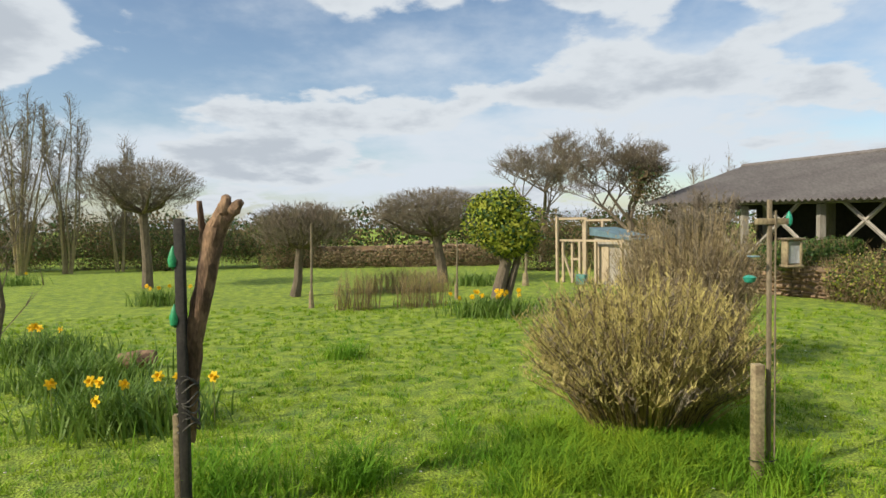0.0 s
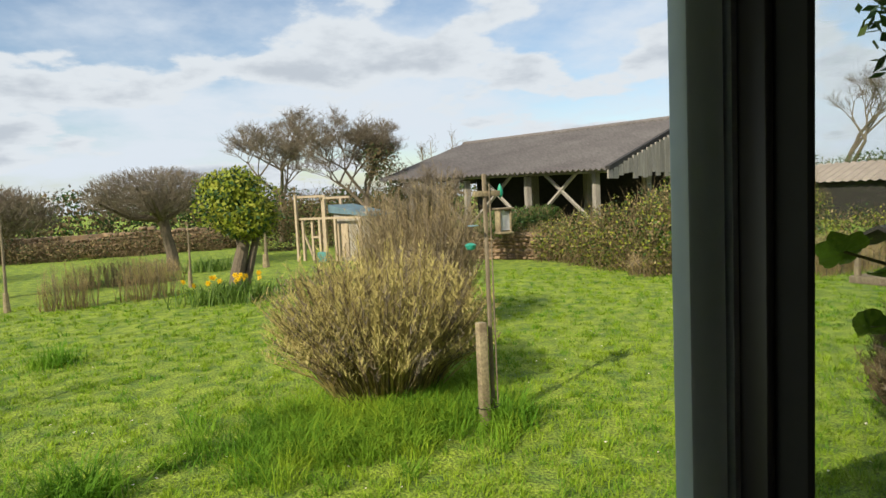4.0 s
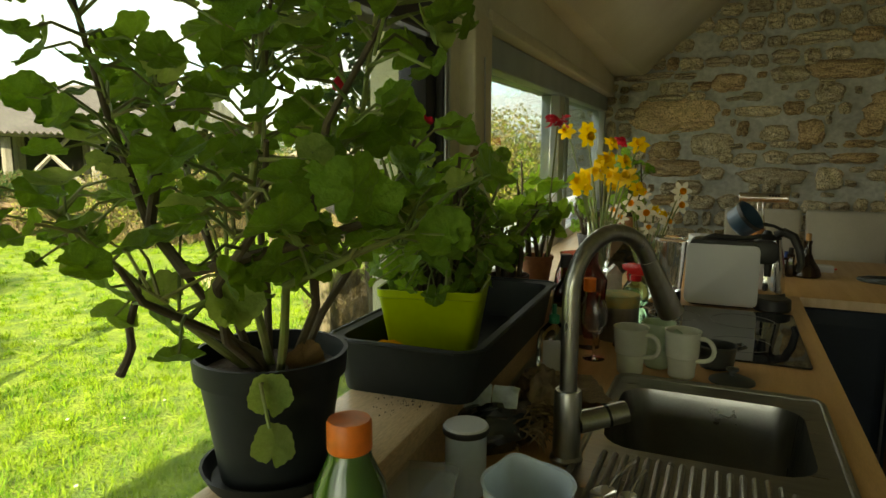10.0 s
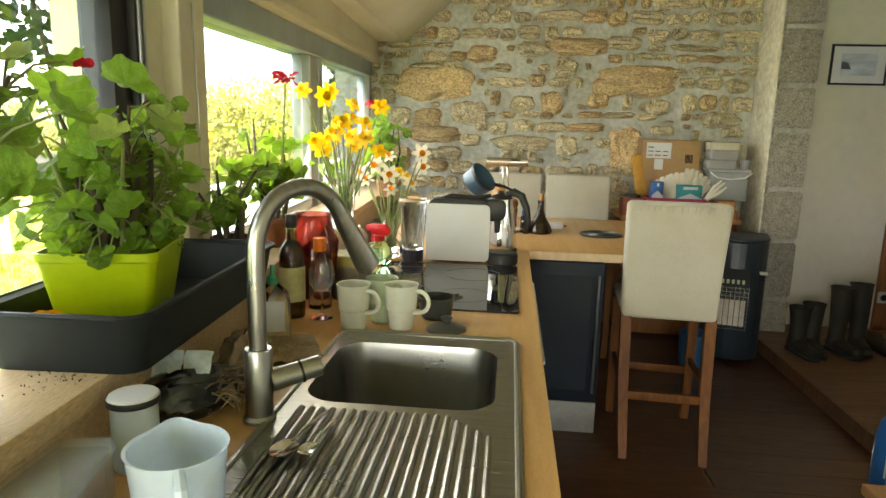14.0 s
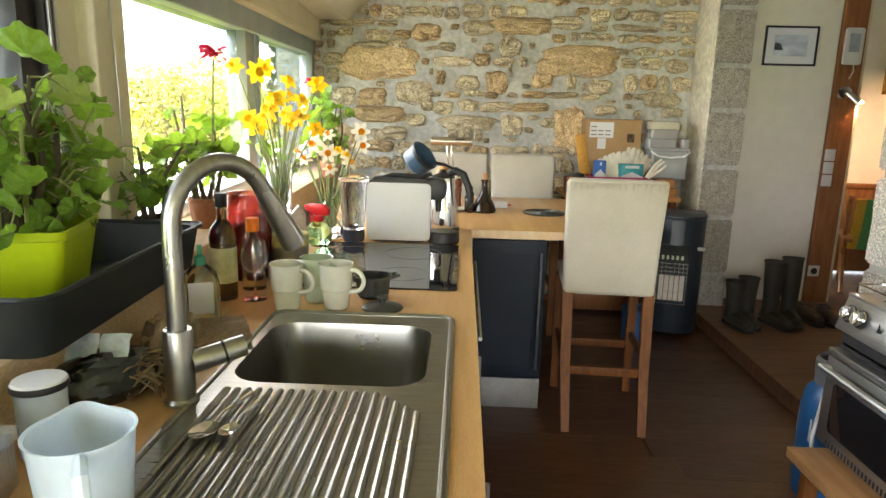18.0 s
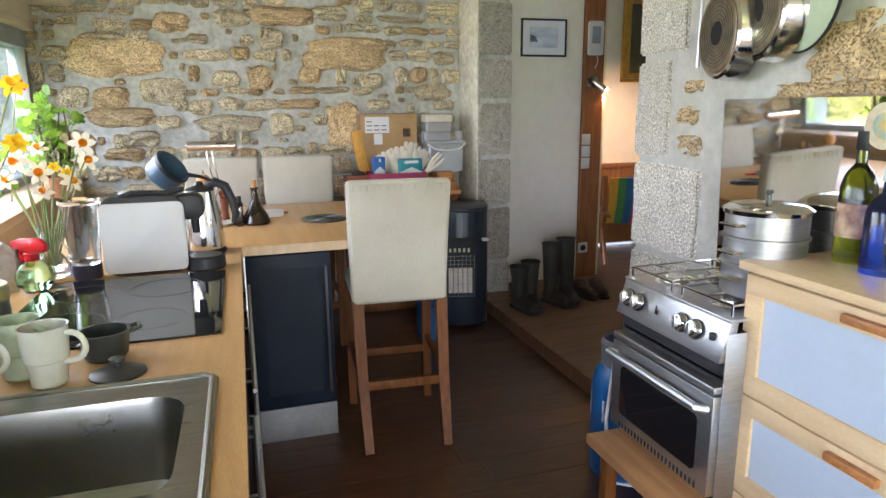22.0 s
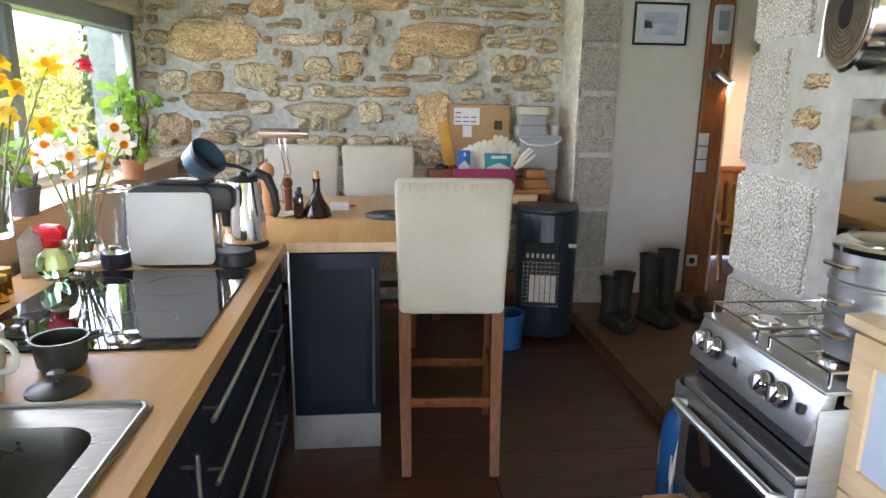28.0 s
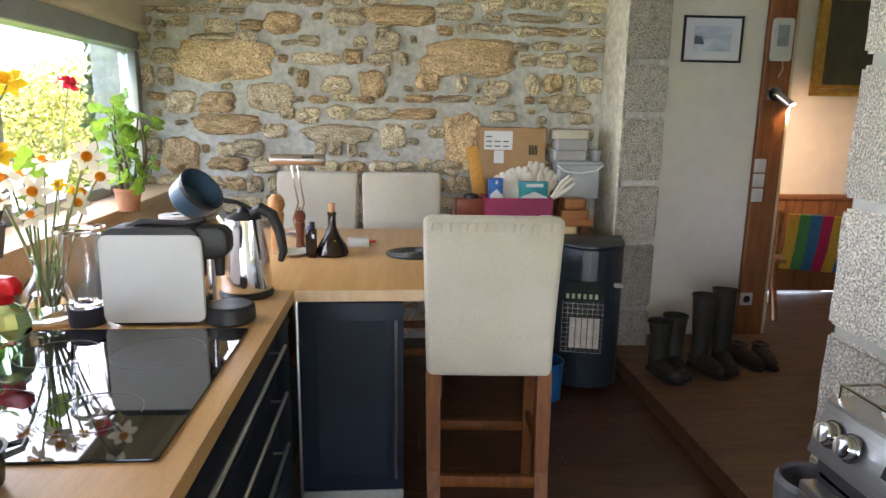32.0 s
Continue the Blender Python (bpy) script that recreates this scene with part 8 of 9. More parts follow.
for x, y, n, w, label in ((-3.82, -0.18, 240, 0.12, "dark tuft of coarse grass on the lawn"), (-7.9, -0.65, 120, 0.12, "small tuft of coarse grass on the lawn"), (-3.7, -1.0, 320, 0.28, "grass tuft round the foot of the stump"), (-3.62, 2.62, 120, 0.10, "grass tuft beside the feeder post")):
    t = thing("grass_tuft", x, y, GROUND, label, "grass", "tufts on the lawn")
    blades(rng, [(rng.gauss(0, w), rng.gauss(0, w), rng.uniform(0.08, 0.30), 0.005, 0.9) for _ in range(n * 2)], blade_b, t)
for x, y, n, w, fl, label in ((-5.2, -2.2, 420, 0.34, 9, "clump of daffodils in flower beside the stump"), (-6.6, -3.3, 420, 0.36, 0, "clump of daffodil leaves without flowers"), (-8.1, -4.5, 420, 0.38, 5, "broad clump of daffodils at the lawn's edge"), (-14.1, -5.4, 200, 0.3, 5, "far clump of daffodils by a tree"), (-11.5, 1.75, 420, 0.42, 14, "bed of daffodils under the ivy tree"), (-4.62, 6.24, 220, 0.17, 6, "daffodils in front of a pale rock"), (-20.0, -12.0, 150, 0.35, 1, "far clump of green leaves on the lawn"), (-17.4, 1.9, 160, 0.3, 0, "dark leaf clump behind the ivy tree")):
    t = thing("daffodil_clump", x, y, GROUND, label, "daffodils", "daffodil clumps in the garden")
    blades(rng, [(rng.gauss(0, w * 0.6), rng.gauss(0, w), rng.uniform(0.16, 0.46), 0.010, 0.6) for _ in range(int(n * 1.5))], daffodil_leaf, t)
    for k in range(fl):
        px, py, h = rng.gauss(0, w * 0.5), rng.gauss(0, w * 0.9), rng.uniform(0.33, 0.46)
        part("flower_stem", tube([(px, py, 0), (px, py, h)], 0.004, 5), stem_green, t)
        fo = new("flower", YELLOW[0])
        fo.parent = t
        fo.matrix_basis = Matrix.LocRotScale((px, py, h), Euler((radians(rng.uniform(50, 90)), 0, radians(rng.uniform(30, 150)))), (0.055,) * 3)
        new("trumpet", YELLOW[1]).parent = fo
rock_bm = bmesh.new()
bmesh.ops.create_icosphere(rock_bm, subdivisions=4, radius=1)
for v in rock_bm.verts:
    p = v.co.copy()
    v.co = Vector((p.x * 0.17, p.y * 0.21, max(-0.03, p.z * 0.30))) * (1 + 0.22 * noise.noise(p * 1.6) + 0.07 * noise.noise(p * 5))
    v.co.z = min(v.co.z, 0.27 + 0.02 * noise.noise(p * 3))
piece("garden_rock", rock_bm, material("pale_rock", (0.55, 0.46, 0.30), (0.42, 0.34, 0.20), 6, 0.95, bump=0.012, bump_scale=22, fine=0.25), "pale upright boulder standing in the lawn", "rock").matrix_basis = pose(-4.80, 6.47, GROUND, 0, 0, 35)
daisies = bmesh.new()
for _ in range(260):
    d, a = 2.6 + 9 * rng.random(), radians(rng.uniform(30, 125))
    bmesh.ops.create_circle(daisies, cap_ends=True, segments=6, radius=rng.uniform(0.006, 0.012), matrix=Matrix.Translation((0.3 - d * math.sin(a), 0.3 + d * math.cos(a), GROUND + 0.045)) @ Matrix.Rotation(rng.uniform(-0.4, 0.4), 4, "X"))
piece("daisies", daisies, petal_white, "scattered white daisies in the lawn", "daisies", "stuff")

# ---- posts, stump, bird feeders ----
old_wood = material("old_wood", (0.25, 0.20, 0.13), (0.16, 0.125, 0.08), 9, 0.9, fine=0.3, bump=0.004, bump_scale=60, stretch=(4, 4, 0.6))
lichen_wood = material("lichen_wood", (0.34, 0.28, 0.16), (0.20, 0.15, 0.09), 12, 0.95, fine=0.3, bump=0.005, bump_scale=50)
dark_bark = material("dark_bark", (0.085, 0.05, 0.03), (0.27, 0.17, 0.10), 7, 0.95, fine=0.3, bump=0.008, bump_scale=45, stretch=(2, 2, 0.7), spread=(0.4, 0.6))
fp = thing("feeder_post", -3.73, 2.56, GROUND, "slender wooden bird feeder post with a crossbar", "post")
part("pole", box(-0.013, -0.012, 0, 0.013, 0.012, 1.82, 0.003), old_wood, fp)
part("rod", tube([(0.02, 0.03, 0.0), (0.02, 0.03, 1.75)], 0.006, 6), old_wood, fp)
part("crossbar", box(-0.02, -0.09, 1.66, 0.02, 0.12, 1.70, 0.005), lichen_wood, fp)
for dy, z, c, shape in ((0.13, 1.64, (0.02, 0.30, 0.18), "net"), (-0.13, 1.28, (0.03, 0.28, 0.20), "dish")):
    part("fat_ball_net", lathe([(0.0001, 0), (0.018, 0.02), (0.022, 0.05), (0.014, 0.085), (0.0001, 0.11)] if shape == "net" else [(0.0001, 0), (0.03, 0.01), (0.042, 0.04), (0.02, 0.052), (0.0001, 0.055)], 0, dy, z), material("green_net", c, None, 20, 0.5, fine=0.3), fp)
hb = thing("bird_feeder", -3.70, 2.69, GROUND + 1.40, "small wooden seed feeder hanging on the post", "bird feeder")
for sy in (-0.045, 0.045):
    part("upright", box(-0.035, sy - 0.006, 0, 0.035, sy + 0.006, 0.16, 0.002), lichen_wood, hb)
part("roof", box(-0.05, -0.065, 0.16, 0.05, 0.065, 0.173, 0.003), old_wood, hb)
part("tray", box(-0.045, -0.058, -0.015, 0.045, 0.058, 0.0, 0.003), lichen_wood, hb)
part("seed_window", box(-0.025, -0.038, 0.01, 0.025, 0.038, 0.15), tub_clear, hb)
part("blue_dish", lathe([(0.0001, 0), (0.036, 0.004), (0.04, 0.01), (0.0001, 0.012)], 0.0, -0.25, 0.05), material("blue_dish", (0.25, 0.4, 0.5), None, 5, 0.4), hb)
sp = thing("wooden_post", -3.70, 2.47, GROUND, "short weathered wooden post tied to the feeder pole", "post")
part("post", box(-0.034, -0.034, 0, 0.034, 0.034, 0.76, 0.008), lichen_wood, sp)
part("wire_tie", tube([(0.05 * math.cos(a) + 0.01, 0.09 * math.sin(a) + 0.03, 0.14) for a in (2 * math.pi * k / 12 for k in range(13))], 0.004, 5), rubber, sp)
def gnarled(points, radii, seed, amount=0.3, seg=14):
    """A crooked branch with knots and furrows along it."""
    pts, rad = [Vector(p) for p in points], list(radii)
    fine, fr = [], []
    for k in range(len(pts) - 1):
        for j in range(5):
            u = j / 5
            fine.append(pts[k].lerp(pts[k + 1], u) + noise.noise_vector(pts[k] * 3 + Vector((u * 2, seed, 0))) * rad[k] * 0.25)
            fr.append(rad[k] + (rad[k + 1] - rad[k]) * u)
    bm = tube(fine + [pts[-1]], fr + [rad[-1]], seg)
    bm.normal_update()
    for v in bm.verts:
        p = v.co
        v.co = p + v.normal * amount * rad[0] * (noise.noise(Vector((p.x * 30, p.y * 30, p.z * 5 + seed))) + 0.6 * noise.noise(p * 28))
    return bm


stm = thing("dead_tree_stump", -3.42, -1.02, GROUND, "bare gnarled dead branch bound upright against a dark post", "tree stump")
part("trunk", gnarled([(0.0, -0.03, 0.45), (0.0, -0.03, 0.62), (0.0, 0.0, 1.02), (0, 0.085, 1.42), (0, 0.145, 1.68), (0, 0.19, 1.76)], [0.03, 0.042, 0.055, 0.058, 0.062, 0.05], 1), dark_bark, stm)
part("knob", gnarled([(0, 0.15, 1.66), (0, 0.19, 1.78), (0, 0.20, 1.87)], [0.05, 0.045, 0.022], 2), dark_bark, stm)
part("knob", gnarled([(0, 0.16, 1.68), (0, 0.24, 1.79), (0, 0.30, 1.83)], [0.045, 0.038, 0.018], 3), dark_bark, stm)
part("side_branch", gnarled([(0, 0.11, 1.50), (0, 0.075, 1.64), (0.0, 0.055, 1.84)], [0.035, 0.026, 0.014], 4), dark_bark, stm)
part("pale_stake", box(0.02, -0.11, 0.0, 0.06, -0.075, 0.62, 0.006), lichen_wood, stm, "pale split stake")
tarred = material("tarred_wood", (0.02, 0.018, 0.016), (0.035, 0.03, 0.025), 8, 0.8, fine=0.3, bump=0.003, bump_scale=50)
dp = thing("dark_post", -3.36, -1.06, GROUND, "dark tarred post bound to the dead trunk with rope", "post")
part("post", box(-0.026, -0.026, 0, 0.026, 0.026, 1.74, 0.006), tarred, dp)
rope = bmesh.new()
for k in range(9):
    z0 = 0.55 + 0.035 * k + rng.uniform(-0.01, 0.01)
    tube([(0.055 * math.cos(a) - 0.03, 0.062 * math.sin(a) + 0.012, z0 + 0.03 * math.sin(a * 2 + k)) for a in (2 * math.pi * i / 14 for i in range(15))], 0.0055, 5, rope)
part("rope", rope, material("old_rope", (0.05, 0.045, 0.04), (0.13, 0.12, 0.10), 40, 0.95, fine=0.3), dp)
for z0 in (1.12, 1.45):
    part("green_net", lathe([(0.0001, 0), (0.025, 0.02), (0.03, 0.06), (0.012, 0.12), (0.0001, 0.14)], 0.01, -0.035, z0), material("green_mesh", (0.02, 0.26, 0.10), None, 20, 0.5, fine=0.3), dp)
log = piece("log", tube([(0, -0.18, 0.1), (0, 0.0, 0.12), (0.02, 0.22, 0.14)], [0.1, 0.11, 0.09], 12), dark_bark, "short brown log in the grass", "log")
log.matrix_basis = pose(-7.5, -3.1, GROUND, 0, 0, 10)
for x, y, h, r, label in ((-13.1, -1.9, 1.75, 0.03, "thin wooden stake with a mossy foot"), (-14.2, 1.2, 1.35, 0.025, "rusty stake in the flower bed"), (-17.2, 3.3, 1.0, 0.05, "short fence post near the hutch"), (-5.15, 7.6, 0.85, 0.035, "wooden stake in the lawn")):
    st = thing("stake", x, y, GROUND, label, "stake", "stakes in the garden")
    part("shaft", tube([(0, 0, 0), (0.01, 0.02, h * 0.5), (0, 0.03, h)], [r, r * 0.8, r * 0.6], 7), old_wood, st)
    part("mossy_foot", tube([(0, 0, 0), (0, 0.0, 0.35)], [r * 2.0, r * 1.4], 8), lichen_wood, st)
rk = bmesh.new()
bmesh.ops.create_icosphere(rk, subdivisions=4, radius=1)
for v in rk.verts:
    v.co *= 1 + 0.25 * noise.noise(v.co * 1.4) + 0.05 * noise.noise(v.co * 6)
    v.co = Vector((v.co.x * 0.22, v.co.y * 0.26, max(-0.05, v.co.z * 0.24)))
piece("rock", rk, material("pale_rock", (0.50, 0.38, 0.22), (0.38, 0.30, 0.2), 6, 0.95, bump=0.01, bump_scale=30, fine=0.3), "pale sandy rock on the lawn", "rock").matrix_basis = pose(-5.15, 6.65, GROUND + 0.04, 0, 0, 20)
bt = thing("bird_table", -1.72, 3.95, GROUND, "small roofed bird table on a post", "bird table")
part("post", tube([(0, 0, 0), (0, 0, 1.1)], 0.035, 8), old_wood, bt)
part("tray", box(-0.17, -0.17, 1.1, 0.17, 0.17, 1.14, 0.005), old_wood, bt)
part("roof", prism([(-0.24, 1.30), (0, 1.42), (0.24, 1.30), (0.24, 1.28), (0, 1.40), (-0.24, 1.28)], -0.2, 0.2, m=TURN_X), tarred, bt)
for sx in (-0.14, 0.14):
    for sy in (-0.14, 0.14):
        part("upright", box(sx - 0.012, sy - 0.012, 1.14, sx + 0.012, sy + 0.012, 1.32), old_wood, bt)

# ---- chicken run and hut ----
pale_wood = material("pale_wood", (0.45, 0.36, 0.25), (0.36, 0.28, 0.19), 5, 0.85, fine=0.2, stretch=(5, 5, 1))
coop = thing("chicken_run", -17.4, 5.1, GROUND, "pale timber chicken run with a small grey hut", "hen house", turn=36)
for sx, sy, h in ((-0.95, -0.2, 1.9), (-0.85, -0.05, 1.2), (-0.55, 0.0, 1.2), (-0.2, -0.1, 1.2), (0.05, 0.6, 1.75), (0.0, -0.1, 1.75), (0.35, -0.1, 1.2), (1.2, -0.1, 1.2), (-0.95, 1.0, 1.8), (0.7, 0.9, 1.5)):
    part("post", box(sx - 0.035, sy - 0.035, 0, sx + 0.035, sy + 0.035, h), pale_wood, coop)
for x0, x1, yy, z in ((-1.0, 1.3, -0.1, 1.18), (-1.0, 0.1, -0.15, 1.8), (-0.6, 0.0, 0.0, 0.65), (-1.0, 0.1, 0.95, 1.75)):
    part("rail", box(x0, yy - 0.03, z, x1, yy + 0.03, z + 0.06), pale_wood, coop)
part("rail", box(-0.98, -0.2, 1.82, -0.9, 1.0, 1.88), pale_wood, coop)
part("brace", tube([(-0.55, 0, 0.05), (-0.9, -0.05, 0.95)], 0.035, 4), pale_wood, coop)
part("hut_wall", box(0.15, 0.1, 0.0, 1.35, 1.1, 1.35), grey_board, coop)
part("hut_roof", prism([(0.05, 1.36), (1.45, 1.22), (1.45, 1.26), (0.05, 1.58), (0.05, 1.5)], -1.2, 0.0, m=TURN_X), material("slate_blue_roof", (0.12, 0.20, 0.24), (0.09, 0.15, 0.18), 6, 0.7), coop)
part("hut_door", box(0.25, 0.06, 0.1, 0.65, 0.1, 1.05), pale_wood, coop)
part("feed_bin", box(-0.15, -0.35, 0.0, 0.15, -0.15, 0.28, 0.02), material("teal_bin", (0.06, 0.22, 0.2), None, 5, 0.5), coop)

# ---- barn ----
barn = thing("open_barn", -18.0, 13.0, GROUND, "open-sided timber barn with a grey corrugated roof", "barn")
A, B, PK, RG, CC = Vector((-20.4, 7.8, 2.15)), Vector((-13.6, 11.9, 2.05)), Vector((-16.3, 18.0, 3.85)), Vector((-24.3, 13.1, 3.65)), Vector((-17.6, 22.6, 1.95))
base_v = Vector((-18.0, 13.0, GROUND))


def corrugated(p00, p10, p11, p01, n, name):
    """A wavy sheet between four corners; the waves run from the first edge to the second."""
    verts, faces = [], []
    normal = (p10 - p00).cross(p01 - p00).normalized()
    for i in range(n * 4 + 1):
        u = i / (n * 4)
        off = normal * 0.035 * math.cos(2 * math.pi * u * n)
        for v in (0, 0.5, 1.0):
            p = p00.lerp(p10, u).lerp(p01.lerp(p11, u), v) + off - base_v
            verts += [tuple(p), tuple(p - normal * 0.03)]
    for i in range(n * 4):
        for j in range(2):
            a, b = i * 6 + j * 2, (i + 1) * 6 + j * 2
            faces += [(a, b, b + 2, a + 2), (a + 1, a + 3, b + 3, b + 1)]
        faces += [(i * 6, i * 6 + 1, i * 6 + 7, i * 6 + 6)]
    me = bpy.data.meshes.new(name)
    me.from_pydata(verts, [], faces)
    me.materials.append(roof_tin)
    ob = new(name, me)
    ob.parent = barn


corrugated(A, B, PK, RG, 48, "roof_slope")
corrugated(RG - Vector((6.0, -9.0, 1.9)), CC, PK, RG, 30, "roof_slope")
corrugated(A, RG - Vector((6.0, -9.0, 1.9)), RG, RG + Vector((0.01, 0, 0)), 14, "roof_hip")
part("ridge_cap", tube([RG - base_v, PK - base_v], 0.12, 6), roof_tin, barn)
axis = (B - A).normalized()
inner = Vector((-axis.y, axis.x, 0))
for k in range(4):
    f = A.lerp(B, 0.12 + 0.27 * k) - base_v + inner * 0.6
    f.z = 0.0
    part("post", box(f.x - 0.08, f.y - 0.08, 0, f.x + 0.08, f.y + 0.08, 2.12), grey_board, barn)
    g = f + inner * 5
    part("post", box(g.x - 0.12, g.y - 0.12, 0, g.x + 0.12, g.y + 0.12, 3.6), grey_board, barn)
    if k < 3:
        h = A.lerp(B, 0.12 + 0.27 * (k + 1)) - base_v + inner * 0.6
        h.z = 0.0
        part("cross_brace", tube([h + Vector((0, 0, 0.6)), h.lerp(f, 0.75) + Vector((0, 0, 2.2))], 0.055, 4), grey_board, barn, smooth=0)
        part("cross_brace", tube([f + Vector((0, 0, 0.6)), f.lerp(h, 0.75) + Vector((0, 0, 2.2))], 0.055, 4), grey_board, barn, smooth=0)
e0, e1 = A - base_v + inner * 0.6, B - base_v + inner * 0.6
part("eaves_beam", tube([e0 + Vector((0, 0, 0.0)), e1], 0.14, 4), grey_board, barn, smooth=0)
wl0, wl1 = A - base_v + inner * 6.5, B - base_v + inner * 6.5
bw = bmesh.new()
vs = [bw.verts.new(p) for p in ((wl0.x, wl0.y, 0), (wl1.x, wl1.y, 0), (wl1.x, wl1.y, 3.8), (wl0.x, wl0.y, 3.8))]
bw.faces.new(vs)
part("back_wall", bw, tarred, barn)
# the boarded gable
gl, gr, gp_ = B - base_v, CC - base_v, PK - base_v
for k in range(40):
    u = (k + 0.5) / 40
    foot = gl.lerp(gr, u)
    peak_u = 0.55
    topz = gl.z + (gp_.z - gl.z) * (u / peak_u) if u < peak_u else gr.z + (gp_.z - gr.z) * ((1 - u) / (1 - peak_u))
    low = 1.9 + (0.5 if 14 < k < 22 else 0.0) + 0.2 * rng.random()
    if topz - 0.08 > low:
        d = (gr - gl).normalized() * 0.135
        bb = bmesh.new()
        n = Vector((-d.y, d.x, 0)).normalized() * 0.02
        q = [foot - d - n, foot + d - n, foot + d + n, foot - d + n]
        lo = [bb.verts.new((p.x, p.y, low)) for p in q]
        hi = [bb.verts.new((p.x, p.y, topz - 0.08)) for p in q]
        for i in range(4):
            bb.faces.new((lo[i], lo[(i + 1) % 4], hi[(i + 1) % 4], hi[i]))
        part("gable_board", bb, grey_board, barn)
for s, e in ((gl, gp_), (gr, gp_)):
    part("barge_board", tube([s, e], 0.09, 4), tarred, barn, smooth=0)
shed = thing("low_shed", -13.0, 26.5, GROUND, "low outbuilding with a pale corrugated roof", "shed")
part("wall", box(-5, -1.5, 0, 5, 1.5, 1.55), tarred, shed)
sv, sf = [], []
for i in range(121):
    x = -5.2 + 10.4 * i / 120
    o = 0.03 * math.cos(i * math.pi / 2)
    sv += [(x, -1.8, 1.5 + o), (x, 0, 2.25 + o), (x, 1.8, 1.5 + o)]
for i in range(120):
    sf += [(i * 3, i * 3 + 3, i * 3 + 4, i * 3 + 1), (i * 3 + 1, i * 3 + 4, i * 3 + 5, i * 3 + 2)]
sm = bpy.data.meshes.new("roof")
sm.from_pydata(sv, [], sf)
sm.materials.append(material("pale_tin", (0.33, 0.27, 0.22), (0.27, 0.22, 0.18), 2, 0.85))
new("roof", sm).parent = shed

# ---- rubble garden walls ----
garden_stone = material("garden_stone", (0.30, 0.19, 0.10), (0.20, 0.15, 0.10), 3, 0.95, fine=0.35, vary=0.35, bump=0.01, bump_scale=30)
ROUGH = []
for sd in range(4):
    bm = bmesh.new()
    bmesh.ops.create_cube(bm, size=1)
    bmesh.ops.bevel(bm, geom=bm.edges[:], offset=0.16, segments=1, affect="EDGES")
    for v in bm.verts:
        v.co += noise.noise_vector(v.co * 2 + Vector((sd * 5, 0, 0))) * 0.10
    ROUGH.append(mesh_of("stone", bm, garden_stone, 0.8))


def garden_wall(p0, p1, height, label, size, limit):
    a, b = Vector(p0), Vector(p1)
    along = (b - a).normalized()
    yaw = math.atan2(along.y, along.x)
    w = thing("garden_wall", a.x, a.y, GROUND, label, "wall", turn=math.degrees(yaw), kind="structure")
    L = (b - a).length
    part("core", box(0, -0.15, 0, L, 0.15, height * 0.9), garden_stone, w)
    z, n = 0.0, 0
    while z < height and n < limit:
        h, u = size * rng.uniform(0.4, 0.95), -rng.uniform(0, size)
        while u < L and n < limit:
            s = size * rng.uniform(0.8, 1.8)
            if z + h < height * (1 + 0.12 * math.sin(u * 1.3)):
                ob = new("stone", rng.choice(ROUGH))
                ob.parent = w
                ob.matrix_basis = Matrix.Translation((u + s / 2, 0.0, z + h / 2 + rng.uniform(-0.02, 0.02))) @ Matrix.Rotation(radians(rng.uniform(-7, 7)), 4, "Y") @ Matrix.Diagonal((s * 0.96, 0.36 + rng.uniform(0, 0.08), h * rng.uniform(0.75, 1.05), 1))
                n += 1
            u += s
        z += h


garden_wall((-27.5, -5.5), (-27.0, 4.0), 0.95, "old rubble stone wall at the garden's end", 0.21, 290)
garden_wall((-16.0, 7.2), (-11.2, 10.4), 0.75, "low sunlit rubble garden wall", 0.15, 290)

# ---- floor boards ----
rng = random.Random(3)
plank_meshes = {}
y, wide = BACK_Y, 0.165
while y < STONE_Y:
    x = -0.1 - rng.uniform(0, 1.2)
    while x < RIGHT_X:
        ln = rng.choice((1.1, 1.4, 1.7, 2.0))
        x0, x1 = max(x, 0.9 if 0.8 < y else -0.1), min(x + ln, RIGHT_X)
        if x1 - x0 > 0.05:
            key = round(x1 - x0, 2)
            if key not in plank_meshes:
                plank_meshes[key] = mesh_of("plank", box(0.0008, 0.0008, -0.026, key - 0.0008, wide - 0.0012, 0.0, 0.0012, 1), floor_wood, 0)
            ob = new("plank", plank_meshes[key])
            ob.parent = floor
            ob.matrix_basis = Matrix.Translation((x0, y, rng.uniform(-0.0006, 0.0)))
        x += ln
    y += wide


# ---- stones ----
def stone_mesh(seed, mat, rough=0.15):
    bm = bmesh.new()
    bmesh.ops.create_cube(bm, size=1)
    bmesh.ops.subdivide_edges(bm, edges=bm.edges[:], cuts=8, use_grid_fill=True)
    off = Vector((seed * 3.7, seed * 1.3, 0))
    for v in bm.verts:
        p = v.co.copy()
        q = Vector((abs(p.x), 0, abs(p.z)))
        round_off = max(0, q.x + q.z - 0.72)
        v.co.x -= math.copysign(round_off * 0.30, p.x)
        v.co.z -= math.copysign(round_off * 0.30, p.z)
        v.co += Vector((noise.noise(p * 2.1 + off), noise.noise(p * 2.4 - off) * 1.6, noise.noise(p * 2.2 + off * 2))) * rough
        v.co += Vector((noise.noise(p * 6.1 - off), 0, noise.noise(p * 5.7 + off))) * 0.06
        if p.y < -0.2:
            v.co.y += 0.35 * max(0, max(abs(p.x), abs(p.z)) - 0.36) / 0.14 * 0.6
            v.co.y += 0.34 * noise.noise(p * 5.5 + off) + 0.22 * noise.noise(p * 13.0 - off)
    return mesh_of("stone", bm, mat, 1.2)


